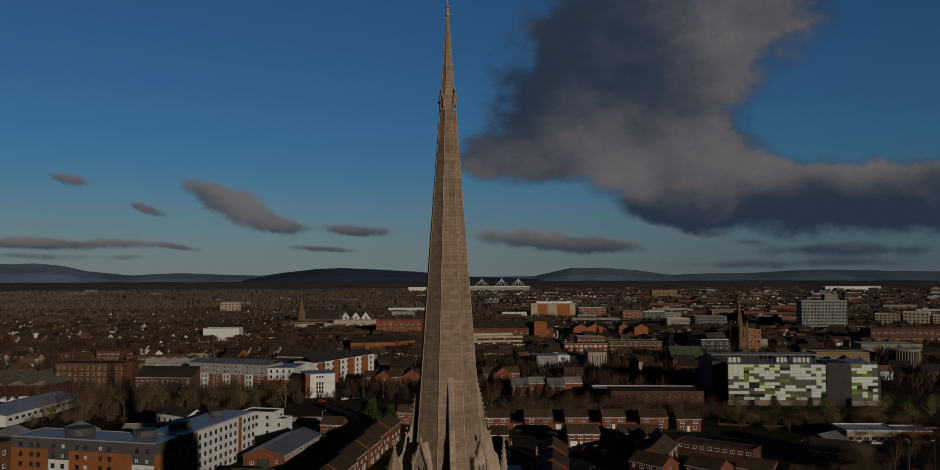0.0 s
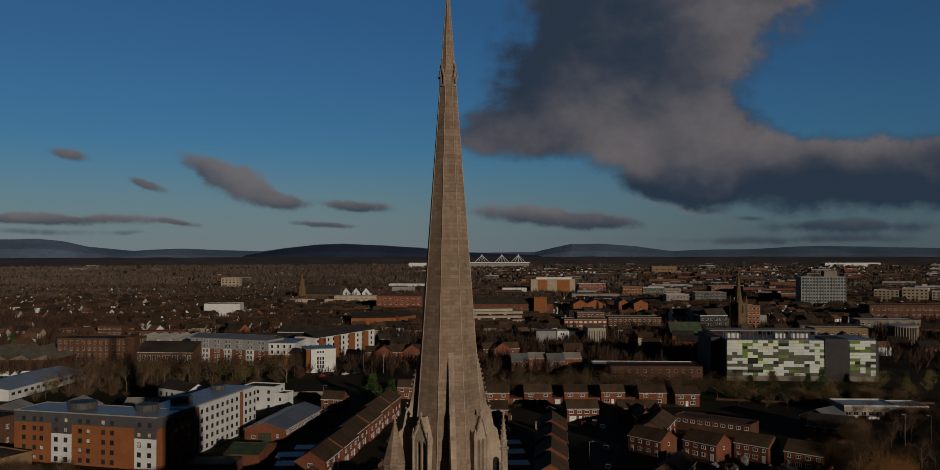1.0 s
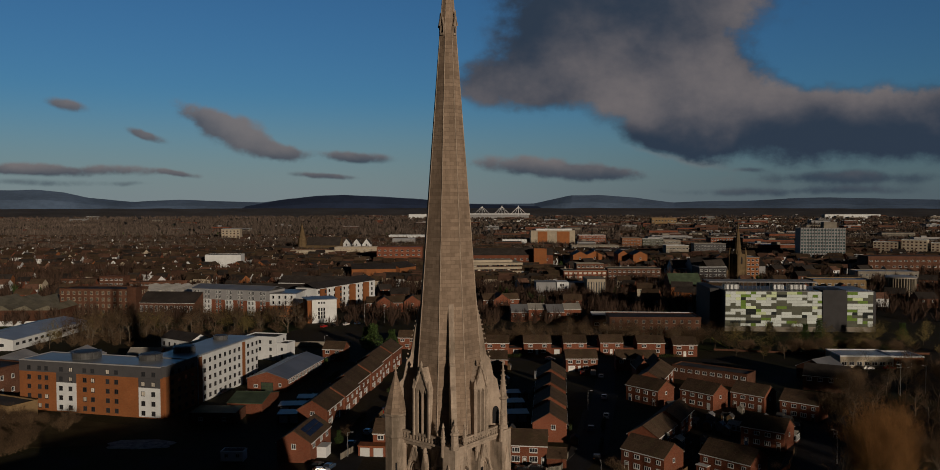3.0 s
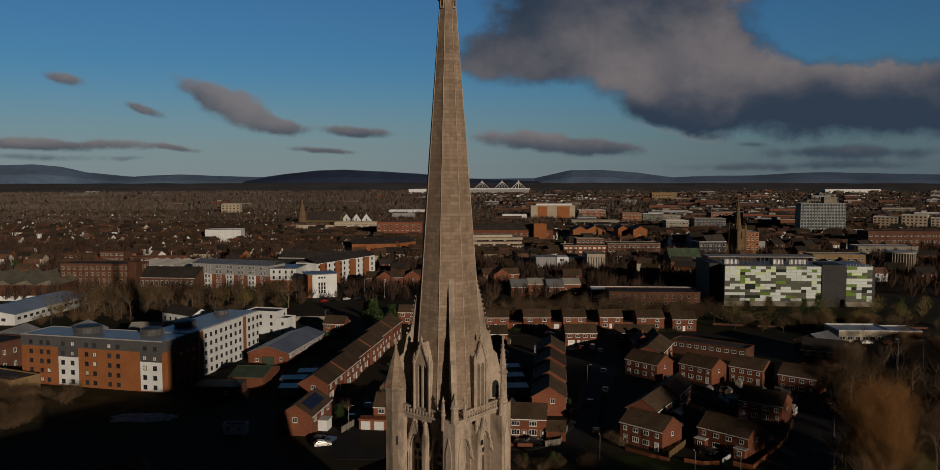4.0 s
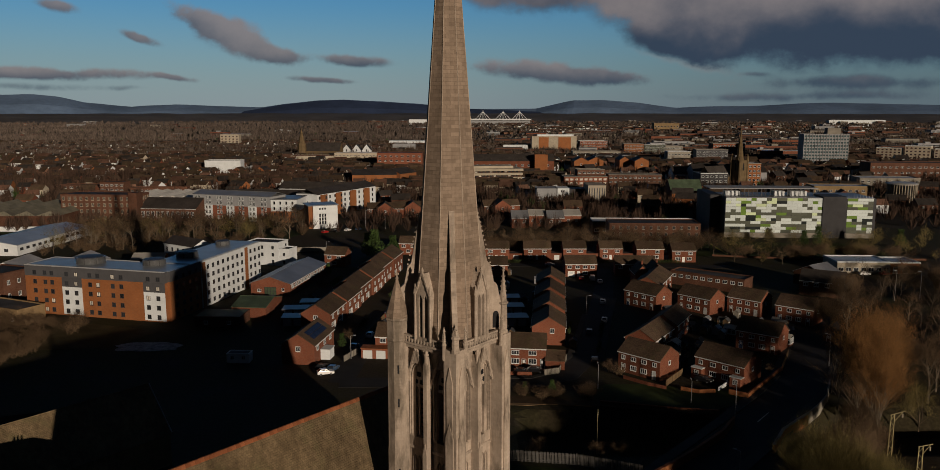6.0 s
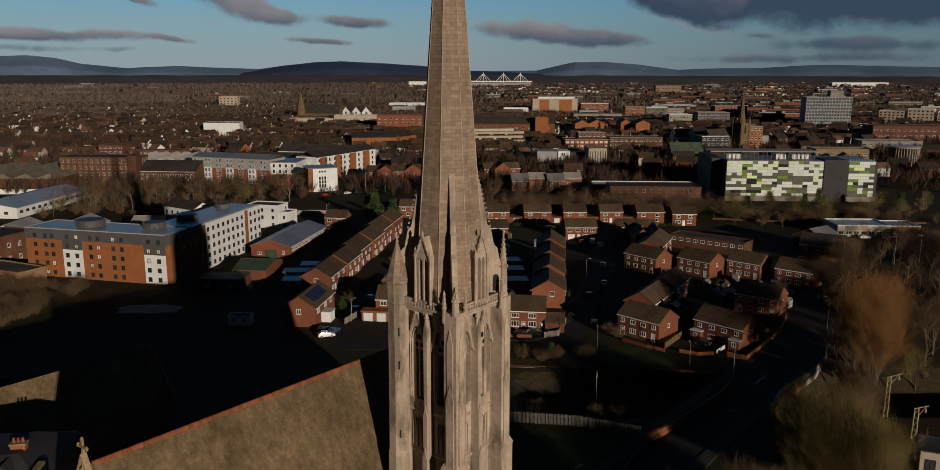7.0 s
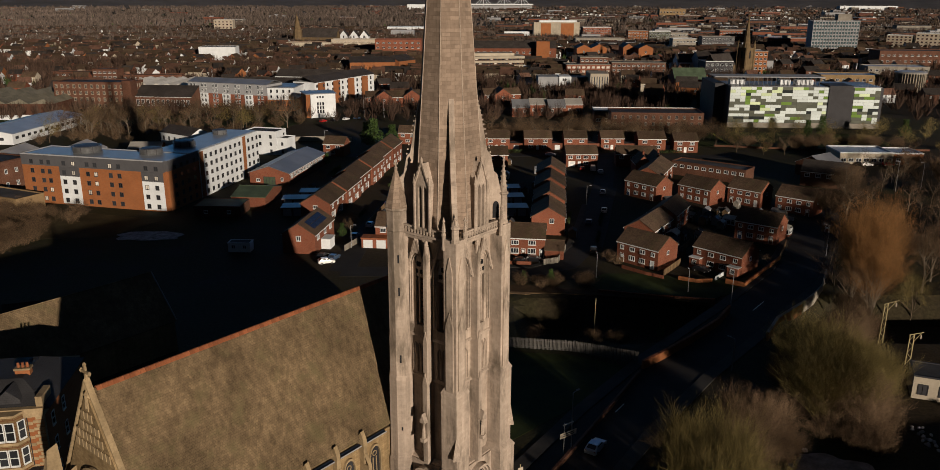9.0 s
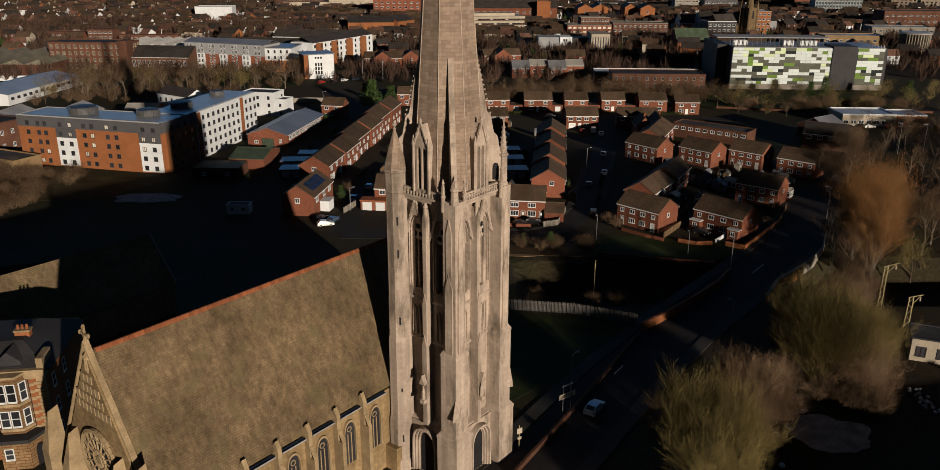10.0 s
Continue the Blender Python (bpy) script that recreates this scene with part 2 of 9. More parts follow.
STONE = coursed("limestone", (0.43, 0.355, 0.29), (0.385, 0.315, 0.255), 0.85, 0.36, 0.010, 0.86, stain=0.24, streak=0.22, rnd=0.05, soot=(0.086, 0.071, 0.053))
SPIRE_STONE = coursed("spire_limestone", (0.31, 0.238, 0.182), (0.217, 0.164, 0.124), 0.95, 0.42, 0.02, 0.66, stain=0.28, streak=0.18, rnd=0.0)
CARVED = plain("carved_limestone", (0.365, 0.301, 0.245), 0.9, 0.34, 0.5, 4.0, rnd=0.06)
NAVE_STONE = coursed("sandstone", (0.291, 0.211, 0.112), (0.223, 0.155, 0.081), 0.55, 0.26, 0.012, 0.7, stain=0.35, streak=0.2, rnd=0.04)
NAVE_TRIM = plain("sandstone_trim", (0.279, 0.211, 0.124), 0.9, 0.3, 0.6, 4.0, rnd=0.08)
NAVE_SLATE = coursed("nave_slate", (0.197, 0.143, 0.083), (0.162, 0.117, 0.069), 0.32, 0.27, 0.018, 0.72, 0.82, stain=0.42, relief=1.0, streak=0.30, moss=(0.13, 0.112, 0.056))
RIDGE_CLAY = plain("ridge_clay", (0.223, 0.081, 0.037), 0.85, 0.3, 1.0, 6.0, rnd=0.25)
BRICK = coursed("red_brick", (0.192, 0.065, 0.036), (0.149, 0.048, 0.027), 0.45, 0.15, 0.014, 1.0, stain=0.22, relief=0.3, rnd=0.22, joint=(0.186, 0.105, 0.074))
BRICK_DARK = coursed("mill_brick", (0.114, 0.052, 0.032), (0.083, 0.039, 0.025), 0.45, 0.15, 0.014, 1.0, stain=0.3, relief=0.3, rnd=0.2, joint=(0.124, 0.074, 0.056))
BRICK_ORANGE = coursed("orange_brick", (0.267, 0.102, 0.04), (0.223, 0.081, 0.031), 0.45, 0.15, 0.014, 1.0, stain=0.15, relief=0.3, rnd=0.12, joint=(0.223, 0.112, 0.056))
BRICK_BUFF = coursed("buff_brick", (0.26, 0.18, 0.093), (0.211, 0.143, 0.074), 0.45, 0.15, 0.014, 1.0, stain=0.25, relief=0.3, rnd=0.15, joint=(0.236, 0.174, 0.105))
ROOF_BROWN = coursed("brown_tile", (0.105, 0.071, 0.048), (0.077, 0.052, 0.035), 0.5, 0.32, 0.02, 0.5, 0.85, stain=0.35, relief=0.7, rnd=0.25, moss=(0.068, 0.062, 0.031))
ROOF_SLATE = coursed("slate_tile", (0.058, 0.05, 0.046), (0.042, 0.037, 0.034), 0.4, 0.28, 0.016, 0.5, 0.7, stain=0.35, relief=0.6, rnd=0.2)
ROOF_RED = coursed("red_brown_tile", (0.165, 0.092, 0.066), (0.125, 0.07, 0.05), 0.5, 0.32, 0.02, 0.5, 0.85, stain=0.35, relief=0.7, rnd=0.25)
ROOF_GREY = plain("grey_sheet_roof", (0.149, 0.155, 0.167), 0.38, 0.25, 0.12, 2.0, rnd=0.15, gloss=0.22)
ROOF_PALE = plain("pale_sheet_roof", (0.298, 0.285, 0.26), 0.38, 0.25, 0.12, 2.0, rnd=0.15, gloss=0.22)
ROOF_GREEN = plain("green_sheet_roof", (0.062, 0.087, 0.056), 0.6, 0.3, 0.3, 2.0, rnd=0.2)
ROOF_WHITE = plain("white_ribbed_roof", (0.52, 0.51, 0.48), 0.8, 0.18, 0.3, 2.0)
ROOF_FELT = plain("roof_felt", (0.062, 0.062, 0.065), 0.9, 0.35, 0.15, 2.0, rnd=0.25)
WHITE = plain("white_render", (0.575, 0.61, 0.635), 0.85, 0.12, 0.2, 2.0, rnd=0.08)
CREAM = plain("cream_render", (0.372, 0.329, 0.26), 0.85, 0.18, 0.2, 2.0, rnd=0.12)
TRIM = plain("white_trim", (0.56, 0.59, 0.60), 0.5, 0.08, 0.5, 4.0, bump=0.0, rnd=0.05)
GREY = plain("grey_cladding", (0.083, 0.083, 0.089), 0.6, 0.15, 0.2, 2.0, rnd=0.1)
DARKGREY = plain("charcoal_cladding", (0.043, 0.043, 0.047), 0.6, 0.2, 0.2, 2.0, rnd=0.1)
CONCRETE = plain("concrete", (0.223, 0.205, 0.174), 0.9, 0.25, 0.2, 2.0, rnd=0.12)
LIGHTGREY = plain("light_grey_panel", (0.26, 0.267, 0.279), 0.7, 0.15, 0.2, 2.0, rnd=0.1)
DULL_STEEL = plain("dull_steel", (0.093, 0.089, 0.083), 0.7, 0.3, 0.6, 5.0)
METAL = plain("galvanised_metal", (0.26, 0.267, 0.273), 0.45, 0.25, 0.6, 5.0, metal=0.7, rnd=0.1)
DARK_METAL = plain("dark_metal", (0.05, 0.05, 0.055), 0.5, 0.3, 0.6, 5.0, metal=0.3)
YELLOW_STEEL = plain("pale_yellow_steel", (0.341, 0.291, 0.155), 0.6, 0.3, 0.6, 5.0)
WOOD = plain("weathered_wood", (0.149, 0.099, 0.056), 0.9, 0.35, 0.8, 6.0, rnd=0.3)
PALE_WOOD = plain("pale_timber", (0.223, 0.205, 0.174), 0.9, 0.35, 0.8, 6.0, rnd=0.3)
LEAD = plain("blue_lead", (0.068, 0.093, 0.149), 0.5, 0.25, 0.6, 4.0)
BLACK_PAINT = plain("dark_paint", (0.03, 0.03, 0.033), 0.5, 0.3, 0.6, 4.0)
# near-black that paints the shade inside openings onto closed panels
OPENING_SHADE = plain("painted_opening_shade", (0.02, 0.02, 0.022), 0.9, 0.3, 0.5, 4.0)
LOUVRE = plain("rust_louvre", (0.30, 0.15, 0.08), 0.85, 0.35, 0.6, 4.0)
BLIND = plain("window_blind", (0.55, 0.52, 0.46), 0.8, 0.2, 0.5, 4.0, rnd=0.3)


def glass_material():
    k = Nodes("window_glass")
    c = k.scale_col((0.022, 0.024, 0.028), k.ramp(k.random(), 0, 1, 0.5, 1.8))
    k.b.inputs["Specular IOR Level"].default_value = 0.6
    k.bump(k.noise(0.8, 2), 0.08, 0.02)
    return k.done(c, 0.08)


GLASS = glass_material()
CHURCH_STONE = plain("brown_sandstone", (0.124, 0.089, 0.05), 0.9, 0.3, 0.3, 2.0)
TEAL_GLASS = plain("teal_glazing", (0.043, 0.074, 0.083), 0.25, 0.15, 0.5, 3.0, bump=0.0, rnd=0.25)
LEADED = plain("leaded_glass", (0.03, 0.03, 0.034), 0.35, 0.3, 1.0, 6.0)
ROOF_OLIVE = plain("weathered_sheet_roof", (0.155, 0.145, 0.112), 0.8, 0.35, 0.15, 2.0)
ROOF_BLUISH = plain("bluish_sheet_roof", (0.248, 0.267, 0.291), 0.34, 0.2, 0.12, 2.0, gloss=0.22)


# ---------- mesh helpers ----------
def lay_uv(bm):
    """Maps each face in metres: across it level, and up its slope."""
    uv = bm.loops.layers.uv.verify()
    for f in bm.faces:
        n = f.normal
        side = Vector((-n.y, n.x, 0))
        side = Vector((1, 0, 0)) if side.length < 0.05 else side.normalized()
        up = n.cross(side)
        for l in f.loops:
            l[uv].uv = (l.vert.co.dot(side), l.vert.co.dot(up))


def as_mesh(name, bm, *mats):
    bm.normal_update()
    lay_uv(bm)
    me = bpy.data.meshes.new(name)
    bm.to_mesh(me)
    bm.free()
    for m in mats:
        me.materials.append(m)
    return me


def part(name, bm, material, parent, label="", at=None):
    """One mesh object under a thing or under a part. bm: a bmesh, or a mesh to share."""
    me = bm if isinstance(bm, bpy.types.Mesh) else as_mesh(name, bm, *(material if isinstance(material, tuple) else (material,)))
    ob = new(name, me)
    ob.parent = parent
    if at is not None:
        ob.matrix_local = at
    return tagged(ob, label)


def thing(name, m, label, category, group="", kind=""):
    ob = new(name)
    ob.empty_display_size = 0.5
    ob.matrix_world = m
    return tagged(ob, label, category, group, kind)


def solid(name, bm, material, label, category="", group="", kind="", at=None):
    """A thing that is one mesh."""
    ob = new(name, as_mesh(name, bm, *(material if isinstance(material, tuple) else (material,))))
    if at is not None:
        ob.matrix_world = at
    return tagged(ob, label, category, group, kind)


def quad(bm, pts, mi=0):
    f = bm.faces.new([bm.verts.new(p) for p in pts])
    f.material_index = mi
    return f


def box(bm, x0, x1, y0, y1, z0, z1, mi=0):
    v = [bm.verts.new(p) for p in ((x0, y0, z0), (x1, y0, z0), (x1, y1, z0), (x0, y1, z0), (x0, y0, z1), (x1, y0, z1), (x1, y1, z1), (x0, y1, z1))]
    for i in ((3, 2, 1, 0), (4, 5, 6, 7), (0, 1, 5, 4), (1, 2, 6, 5), (2, 3, 7, 6), (3, 0, 4, 7)):
        bm.faces.new([v[k] for k in i]).material_index = mi
    return bm


def prism(bm, pts, z0, z1, mi=0):
    """An upright prism on a counter-clockwise outline."""
    lo, hi = [bm.verts.new((x, y, z0)) for x, y in pts], [bm.verts.new((x, y, z1)) for x, y in pts]
    n = len(pts)
    fs = [bm.faces.new(lo[::-1]), bm.faces.new(hi)] + [bm.faces.new((lo[i], lo[(i + 1) % n], hi[(i + 1) % n], hi[i])) for i in range(n)]
    for f in fs:
        f.material_index = mi
    return bm


def extrude_y(bm, pts, y0, y1, mi=0):
    """A prism along y on an outline of (x, z), counter-clockwise seen from -y."""
    a, b = [bm.verts.new((x, y0, z)) for x, z in pts], [bm.verts.new((x, y1, z)) for x, z in pts]
    n = len(pts)
    fs = [bm.faces.new(a), bm.faces.new(b[::-1])] + [bm.faces.new((a[(i + 1) % n], a[i], b[i], b[(i + 1) % n])) for i in range(n)]
    for f in fs:
        f.material_index = mi
    return bm


def ngon(n, r, turn=0.0, cx=0.0, cy=0.0):
    return [(cx + r * math.cos(turn + 2 * math.pi * i / n), cy + r * math.sin(turn + 2 * math.pi * i / n)) for i in range(n)]


def taper(bm, n, rows, turn=0.0, cx=0.0, cy=0.0, mi=0, cap=True):
    """Rings of n corners through rows of (z, radius); radius 0 makes a point. Rows may add a shift (z, r, dx, dy)."""
    rings = []
    for row in rows:
        z, r = row[0], row[1]
        dx, dy = (row[2], row[3]) if len(row) > 2 else (0.0, 0.0)
        if r <= 1e-6:
            rings.append([bm.verts.new((cx + dx, cy + dy, z))])
        else:
            rings.append([bm.verts.new((x + dx, y + dy, z)) for x, y in ngon(n, r, turn, cx, cy)])
    for a, b in zip(rings, rings[1:]):
        for i in range(n):
            j = (i + 1) % n
            if len(a) == 1 and len(b) == 1:
                continue
            if len(b) == 1:
                f = bm.faces.new((a[i], a[j], b[0]))
            elif len(a) == 1:
                f = bm.faces.new((a[0], b[j], b[i]))
            else:
                f = bm.faces.new((a[i], a[j], b[j], b[i]))
            f.material_index = mi
    if cap:
        if len(rings[0]) > 1:
            bm.faces.new(rings[0][::-1]).material_index = mi
        if len(rings[-1]) > 1:
            bm.faces.new(rings[-1]).material_index = mi
    return bm


def rod(bm, a, b, r0, r1=None, n=5, mi=0):
    """A straight rod from a to b."""
    a, b = Vector(a), Vector(b)
    r1 = r0 if r1 is None else r1
    d = (b - a).normalized()
    s = d.orthogonal().normalized()
    t = d.cross(s)
    ra, rb = [], []
    for i in range(n):
        w = 2 * math.pi * i / n
        o = s * math.cos(w) + t * math.sin(w)
        ra.append(bm.verts.new(a + o * r0))
        rb.append(bm.verts.new(b + o * max(r1, 0.001)))
    for i in range(n):
        bm.faces.new((ra[i], ra[(i + 1) % n], rb[(i + 1) % n], rb[i])).material_index = mi
    bm.faces.new(ra[::-1]).material_index = mi
    bm.faces.new(rb).material_index = mi
    return bm


def arch(w, z0, spring, apex, k=6):
    """Outline (x, z) of a pointed opening, counter-clockwise seen from -y."""
    pts = [(-w / 2, z0), (w / 2, z0), (w / 2, spring)]
    for i in range(1, k):
        a = i / k
        pts.append((w / 2 * math.cos(a * math.pi / 2) ** 0.9, spring + (apex - spring) * math.sin(a * math.pi / 2) ** 0.85))
    pts.append((0, apex))
    for i in range(k - 1, 0, -1):
        a = i / k
        pts.append((-w / 2 * math.cos(a * math.pi / 2) ** 0.9, spring + (apex - spring) * math.sin(a * math.pi / 2) ** 0.85))
    pts.append((-w / 2, spring))
    return pts


def band(bm, pts, grow, y0, y1, mi=0):
    """A moulded frame round an arch outline, open at the foot."""
    cx = sum(p[0] for p in pts) / len(pts)
    cz = min(p[1] for p in pts)
    outer = []
    for x, z in pts:
        d = Vector((x - cx, (z - cz) * 0.6 if z > cz + 0.01 else 0.0))
        d = d.normalized() if d.length > 1e-6 else Vector((0, 1))
        outer.append((x + d.x * grow, z + max(d.y, 0) * grow))
    n = len(pts)
    order = list(range(1, n)) + [0]
    for i, j in zip(order, order[1:]):
        a, b, c, d = pts[i], pts[j], outer[j], outer[i]
        fa = [bm.verts.new((p[0], y0, p[1])) for p in (d, c, b, a)]
        fb = [bm.verts.new((p[0], y1, p[1])) for p in (d, c, b, a)]
        for f in ((fa[0], fa[1], fa[2], fa[3]), (fb[3], fb[2], fb[1], fb[0]), (fa[1], fa[0], fb[0], fb[1]), (fa[3], fa[2], fb[2], fb[3])):
            bm.faces.new(f).material_index = mi
    return bm


B = bmesh.new


def turned(deg, x=0.0, y=0.0, z=0.0):
    return pose(x, y, z, 0, 0, deg)


# ---------- the ground ----------
def ground_material():
    k = Nodes("ground_cover")
    a, b, c = k.noise(0.012, 6, 0.6), k.noise(0.09, 6, 0.65), k.noise(1.4, 5, 0.7)
    col = k.mix(k.ramp(a, 0.42, 0.58, 0, 1), (0.034, 0.026, 0.016), (0.028, 0.028, 0.012))
    col = k.mix(k.ramp(b, 0.5, 0.68, 0, 0.85), col, (0.036, 0.030, 0.024))
    col = k.scale_col(col, k.ramp(c, 0.25, 0.75, 0.45, 1.5))
    k.bump(c, 0.6, 0.15)
    return k.done(col, 0.95)


GROUND = ground_material()
GRASS = plain("grass", (0.030, 0.040, 0.012), 0.95, 0.4, 0.2, 3.0, bump=0.5, rnd=0.1)
ROUGH_GRASS = plain("rough_winter_grass", (0.052, 0.041, 0.019), 0.95, 0.45, 0.15, 2.5, bump=0.6, rnd=0.1)
ASPHALT = plain("asphalt", (0.027, 0.025, 0.024), 0.85, 0.25, 0.25, 5.0, bump=0.15, rnd=0.08)
PAVING = plain("paving", (0.042, 0.040, 0.037), 0.9, 0.25, 0.3, 3.0, bump=0.2, rnd=0.1)
SOIL = plain("bare_soil", (0.062, 0.041, 0.023), 0.95, 0.4, 0.3, 3.0, bump=0.6)
GRAVEL = plain("pale_rubble", (0.26, 0.23, 0.20), 0.95, 0.4, 0.5, 3.0, bump=0.7)
PAINT = plain("road_paint", (0.6, 0.6, 0.57), 0.8, 0.3, 1.0, 5.0)



def in_cut(x, y):
    """How deep the railway cutting lies at a place, in metres."""
    # a trough that runs across behind the tower, bridged by the road
    mid = 150.0 + 0.02 * (x - 10.0)
    d = abs(y - mid)
    side = min(1.0, max(0.0, (13.0 - d) / 7.0))
    return 5.0 * side * side * (3 - 2 * side)


def ground_sheet():
    bm = B()
    xs = sorted({*range(-6000, 6001, 600), *range(-180, 181, 3)})
    ys = sorted({*range(-1200, 6001, 600), *range(120, 184, 2)})
    grid = [[bm.verts.new((x, y, 0.0)) for x in xs] for y in ys]
    for j, y in enumerate(ys):
        for i, x in enumerate(xs):
            if 8 <= x <= 180 and 120 <= y < 184:
                edge = min(1.0, max(0.0, (x - 8) / 6.0))
                road = min(1.0, max(0.0, (abs((x - 52) * 0.80 - (y - 147) * 0.60) - 7.0) / 4.0))
                grid[j][i].co.z = -in_cut(x, y) * edge * road
    for j in range(len(ys) - 1):
        for i in range(len(xs) - 1):
            bm.faces.new((grid[j][i], grid[j][i + 1], grid[j + 1][i + 1], grid[j + 1][i]))
    return solid("ground", bm, GROUND, "dark winter ground of grass, earth and yards", "ground", kind="structure")


ground_sheet()


def flat(name, pts, z, material, label, category, kind="structure", depth=0.3):
    bm = B()
    area = sum(a[0] * b[1] - b[0] * a[1] for a, b in zip(pts, pts[1:] + pts[:1]))
    prism(bm, pts if area > 0 else pts[::-1], z - depth, z)
    return solid(name, bm, material, label, category, kind=kind)


def strip(name, line, width, z, material, label, category, kind="structure", depth=0.3):
    """A ribbon of ground that follows a line."""
    left, right = [], []
    for i, p in enumerate(line):
        a, b = Vector(line[max(i - 1, 0)]), Vector(line[min(i + 1, len(line) - 1)])
        d = (b - a).normalized()
        o = Vector((-d.y, d.x)) * width / 2
        left.append((p[0] + o.x, p[1] + o.y))
        right.append((p[0] - o.x, p[1] - o.y))
    bm = B()
    n = len(line)
    for za, flip in ((z, False), (z - depth, True)):
        vl, vr = [bm.verts.new((*p, za)) for p in left], [bm.verts.new((*p, za)) for p in right]
        for i in range(n - 1):
            f = (vr[i], vr[i + 1], vl[i + 1], vl[i])
            bm.faces.new(f[::-1] if flip else f)
        if not flip:
            tl, tr = vl, vr
        else:
            for i in range(n - 1):
                bm.faces.new((tr[i + 1], tr[i], vr[i], vr[i + 1]))
                bm.faces.new((tl[i], tl[i + 1], vl[i + 1], vl[i]))
    return solid(name, bm, material, label, category, kind=kind)


# ---------- the church: tower and spire ----------
CHURCH = pose(-2.44, 90.3, 0, 0, 0, 52)     # local x along the nave, -y and -x are the sides that the sun reaches
tower = thing("church_tower", CHURCH, "pale limestone church tower with a tall octagonal spire", "church tower")

HALF = 3.4         # half of the tower's plain square
bm = B()
box(bm, -HALF, HALF, -HALF, HALF, 0, 24.6)
box(bm, -4.35, 4.35, -4.35, 4.35, 0, 7.2)
part("tower_wall", bm, STONE, tower, "coursed pale limestone wall")
part("belfry_core", box(B(), -2.40, 2.40, -2.40, 2.40, 24.6, 33.3), STONE, tower, "wall set back behind the belfry openings")
part("belfry_head", box(B(), -HALF, HALF, -HALF, HALF, 33.3, 36.2), STONE, tower)

# string courses and plinth
for z, g, h in ((0.0, 0.95, 1.2), (7.0, 0.75, 0.6), (18.0, 0.2, 0.35), (23.2, 0.16, 0.3), (35.6, 0.85, 0.5)):
    bm = B()
    n0 = ngon(4, (HALF + g) * math.sqrt(2), math.pi / 4)
    prism(bm, n0, z, z + h * 0.6)
    taper(bm, 4, [(z + h * 0.6, (HALF + g) * math.sqrt(2)), (z + h, (HALF + 0.04) * math.sqrt(2))], math.pi / 4)
    part("string_course" if z else "plinth", bm, CARVED, tower)


def corner_buttress(cx, cy):
    """A clasping buttress that steps in as it rises, with gabled set-offs and an octagonal pinnacle."""
    sx, sy = math.copysign(1, cx), math.copysign(1, cy)
    bm = B()
    for z0, z1, r in ((0.0, 7.2, 1.50), (7.2, 18.0, 1.14), (18.0, 36.6, 0.86)):
        box(bm, cx - r, cx + r, cy - r, cy + r, z0, z1)
    for z1, r, r2 in ((7.2, 1.50, 1.14), (18.0, 1.14, 0.86)):
        taper(bm, 4, [(z1, r * 1.47), (z1 + 0.25, r * 1.47), (z1 + 0.9, r2 * math.sqrt(2) * 0.99)], math.pi / 4, cx, cy)
    ob = part("corner_buttress", bm, STONE, tower, "clasping corner buttress with set-offs")
    for ax in (0, 1):
        at = pose(cx, cy, 0, 0, 0, 0 if sy < 0 else 180) if ax == 0 else pose(cx, cy, 0, 0, 0, -90 if sx < 0 else 90)
        bm = B()
        for z0, z1, d, w in ((18.2, 26.6, 1.04, 0.52), (26.6, 33.0, 0.97, 0.40)):
            box(bm, -w, w, -d, -0.8, z0, z1)
            extrude_y(bm, [(-w, z1), (w, z1), (0, z1 + 1.7)], -d, -0.8)
        part("gabled_set_off", bm, STONE, ob, at=at)
    # a steep pyramid cap on the outer angle of the middle stage
    bm = B()
    taper(bm, 4, [(10.2, 0.62), (10.5, 0.62), (13.2, 0.02)], math.pi / 4, 0, -1.52)
    part("pyramid_cap", bm, CARVED, ob, at=pose(cx, cy, 0, 0, 0, math.degrees(math.atan2(sx, -sy))))
    return ob


def pinnacle(parent, cx, cy, z0, w, shaft, spire_h, lean=0.0):
    bm = B()
    taper(bm, 8, [(z0, w * 1.15), (z0 + 0.35, w * 1.15), (z0 + 0.45, w), (z0 + shaft, w * 0.94), (z0 + shaft + 0.12, w * 1.25), (z0 + shaft + 0.3, w * 1.2),
                  (z0 + shaft + 0.4, w * 0.86), (z0 + shaft + spire_h, 0.07)], math.pi / 8, cx, cy)
    # crockets up the little spire
    for k in range(1, 6):
        f = k / 6
        r = w * 0.86 * (1 - f) + 0.07 * f
        zz = z0 + shaft + 0.4 + f * (spire_h - 0.4)
        for q in range(4):
            a = q * math.pi / 2 + math.pi / 4
            e, ox, oy = 0.12 * w + 0.01, cx + math.cos(a) * (r + 0.01), cy + math.sin(a) * (r + 0.01)
            box(bm, ox - e, ox + e, oy - e, oy + e, zz - 0.06, zz + 0.07)
    taper(bm, 6, [(z0 + shaft + spire_h - 0.05, 0.08), (z0 + shaft + spire_h + 0.12, 0.2), (z0 + shaft + spire_h + 0.3, 0.1), (z0 + shaft + spire_h + 0.6, 0.03)], 0, cx, cy)
    return part("pinnacle", bm, CARVED, parent, "crocketed stone pinnacle")


K = 4.25
for cx, cy in ((-K, -K), (K, -K), (K, K)):
    corner_buttress(cx, cy)
pinnacle(tower, -K - 0.55, -K - 0.55, 36.4, 0.42, 1.5, 1.1)
pinnacle(tower, K + 0.2, -K - 0.2, 36.6, 0.5, 3.4, 3.9)
pinnacle(tower, K + 0.1, K + 0.1, 36.6, 0.62, 3.1, 3.9)
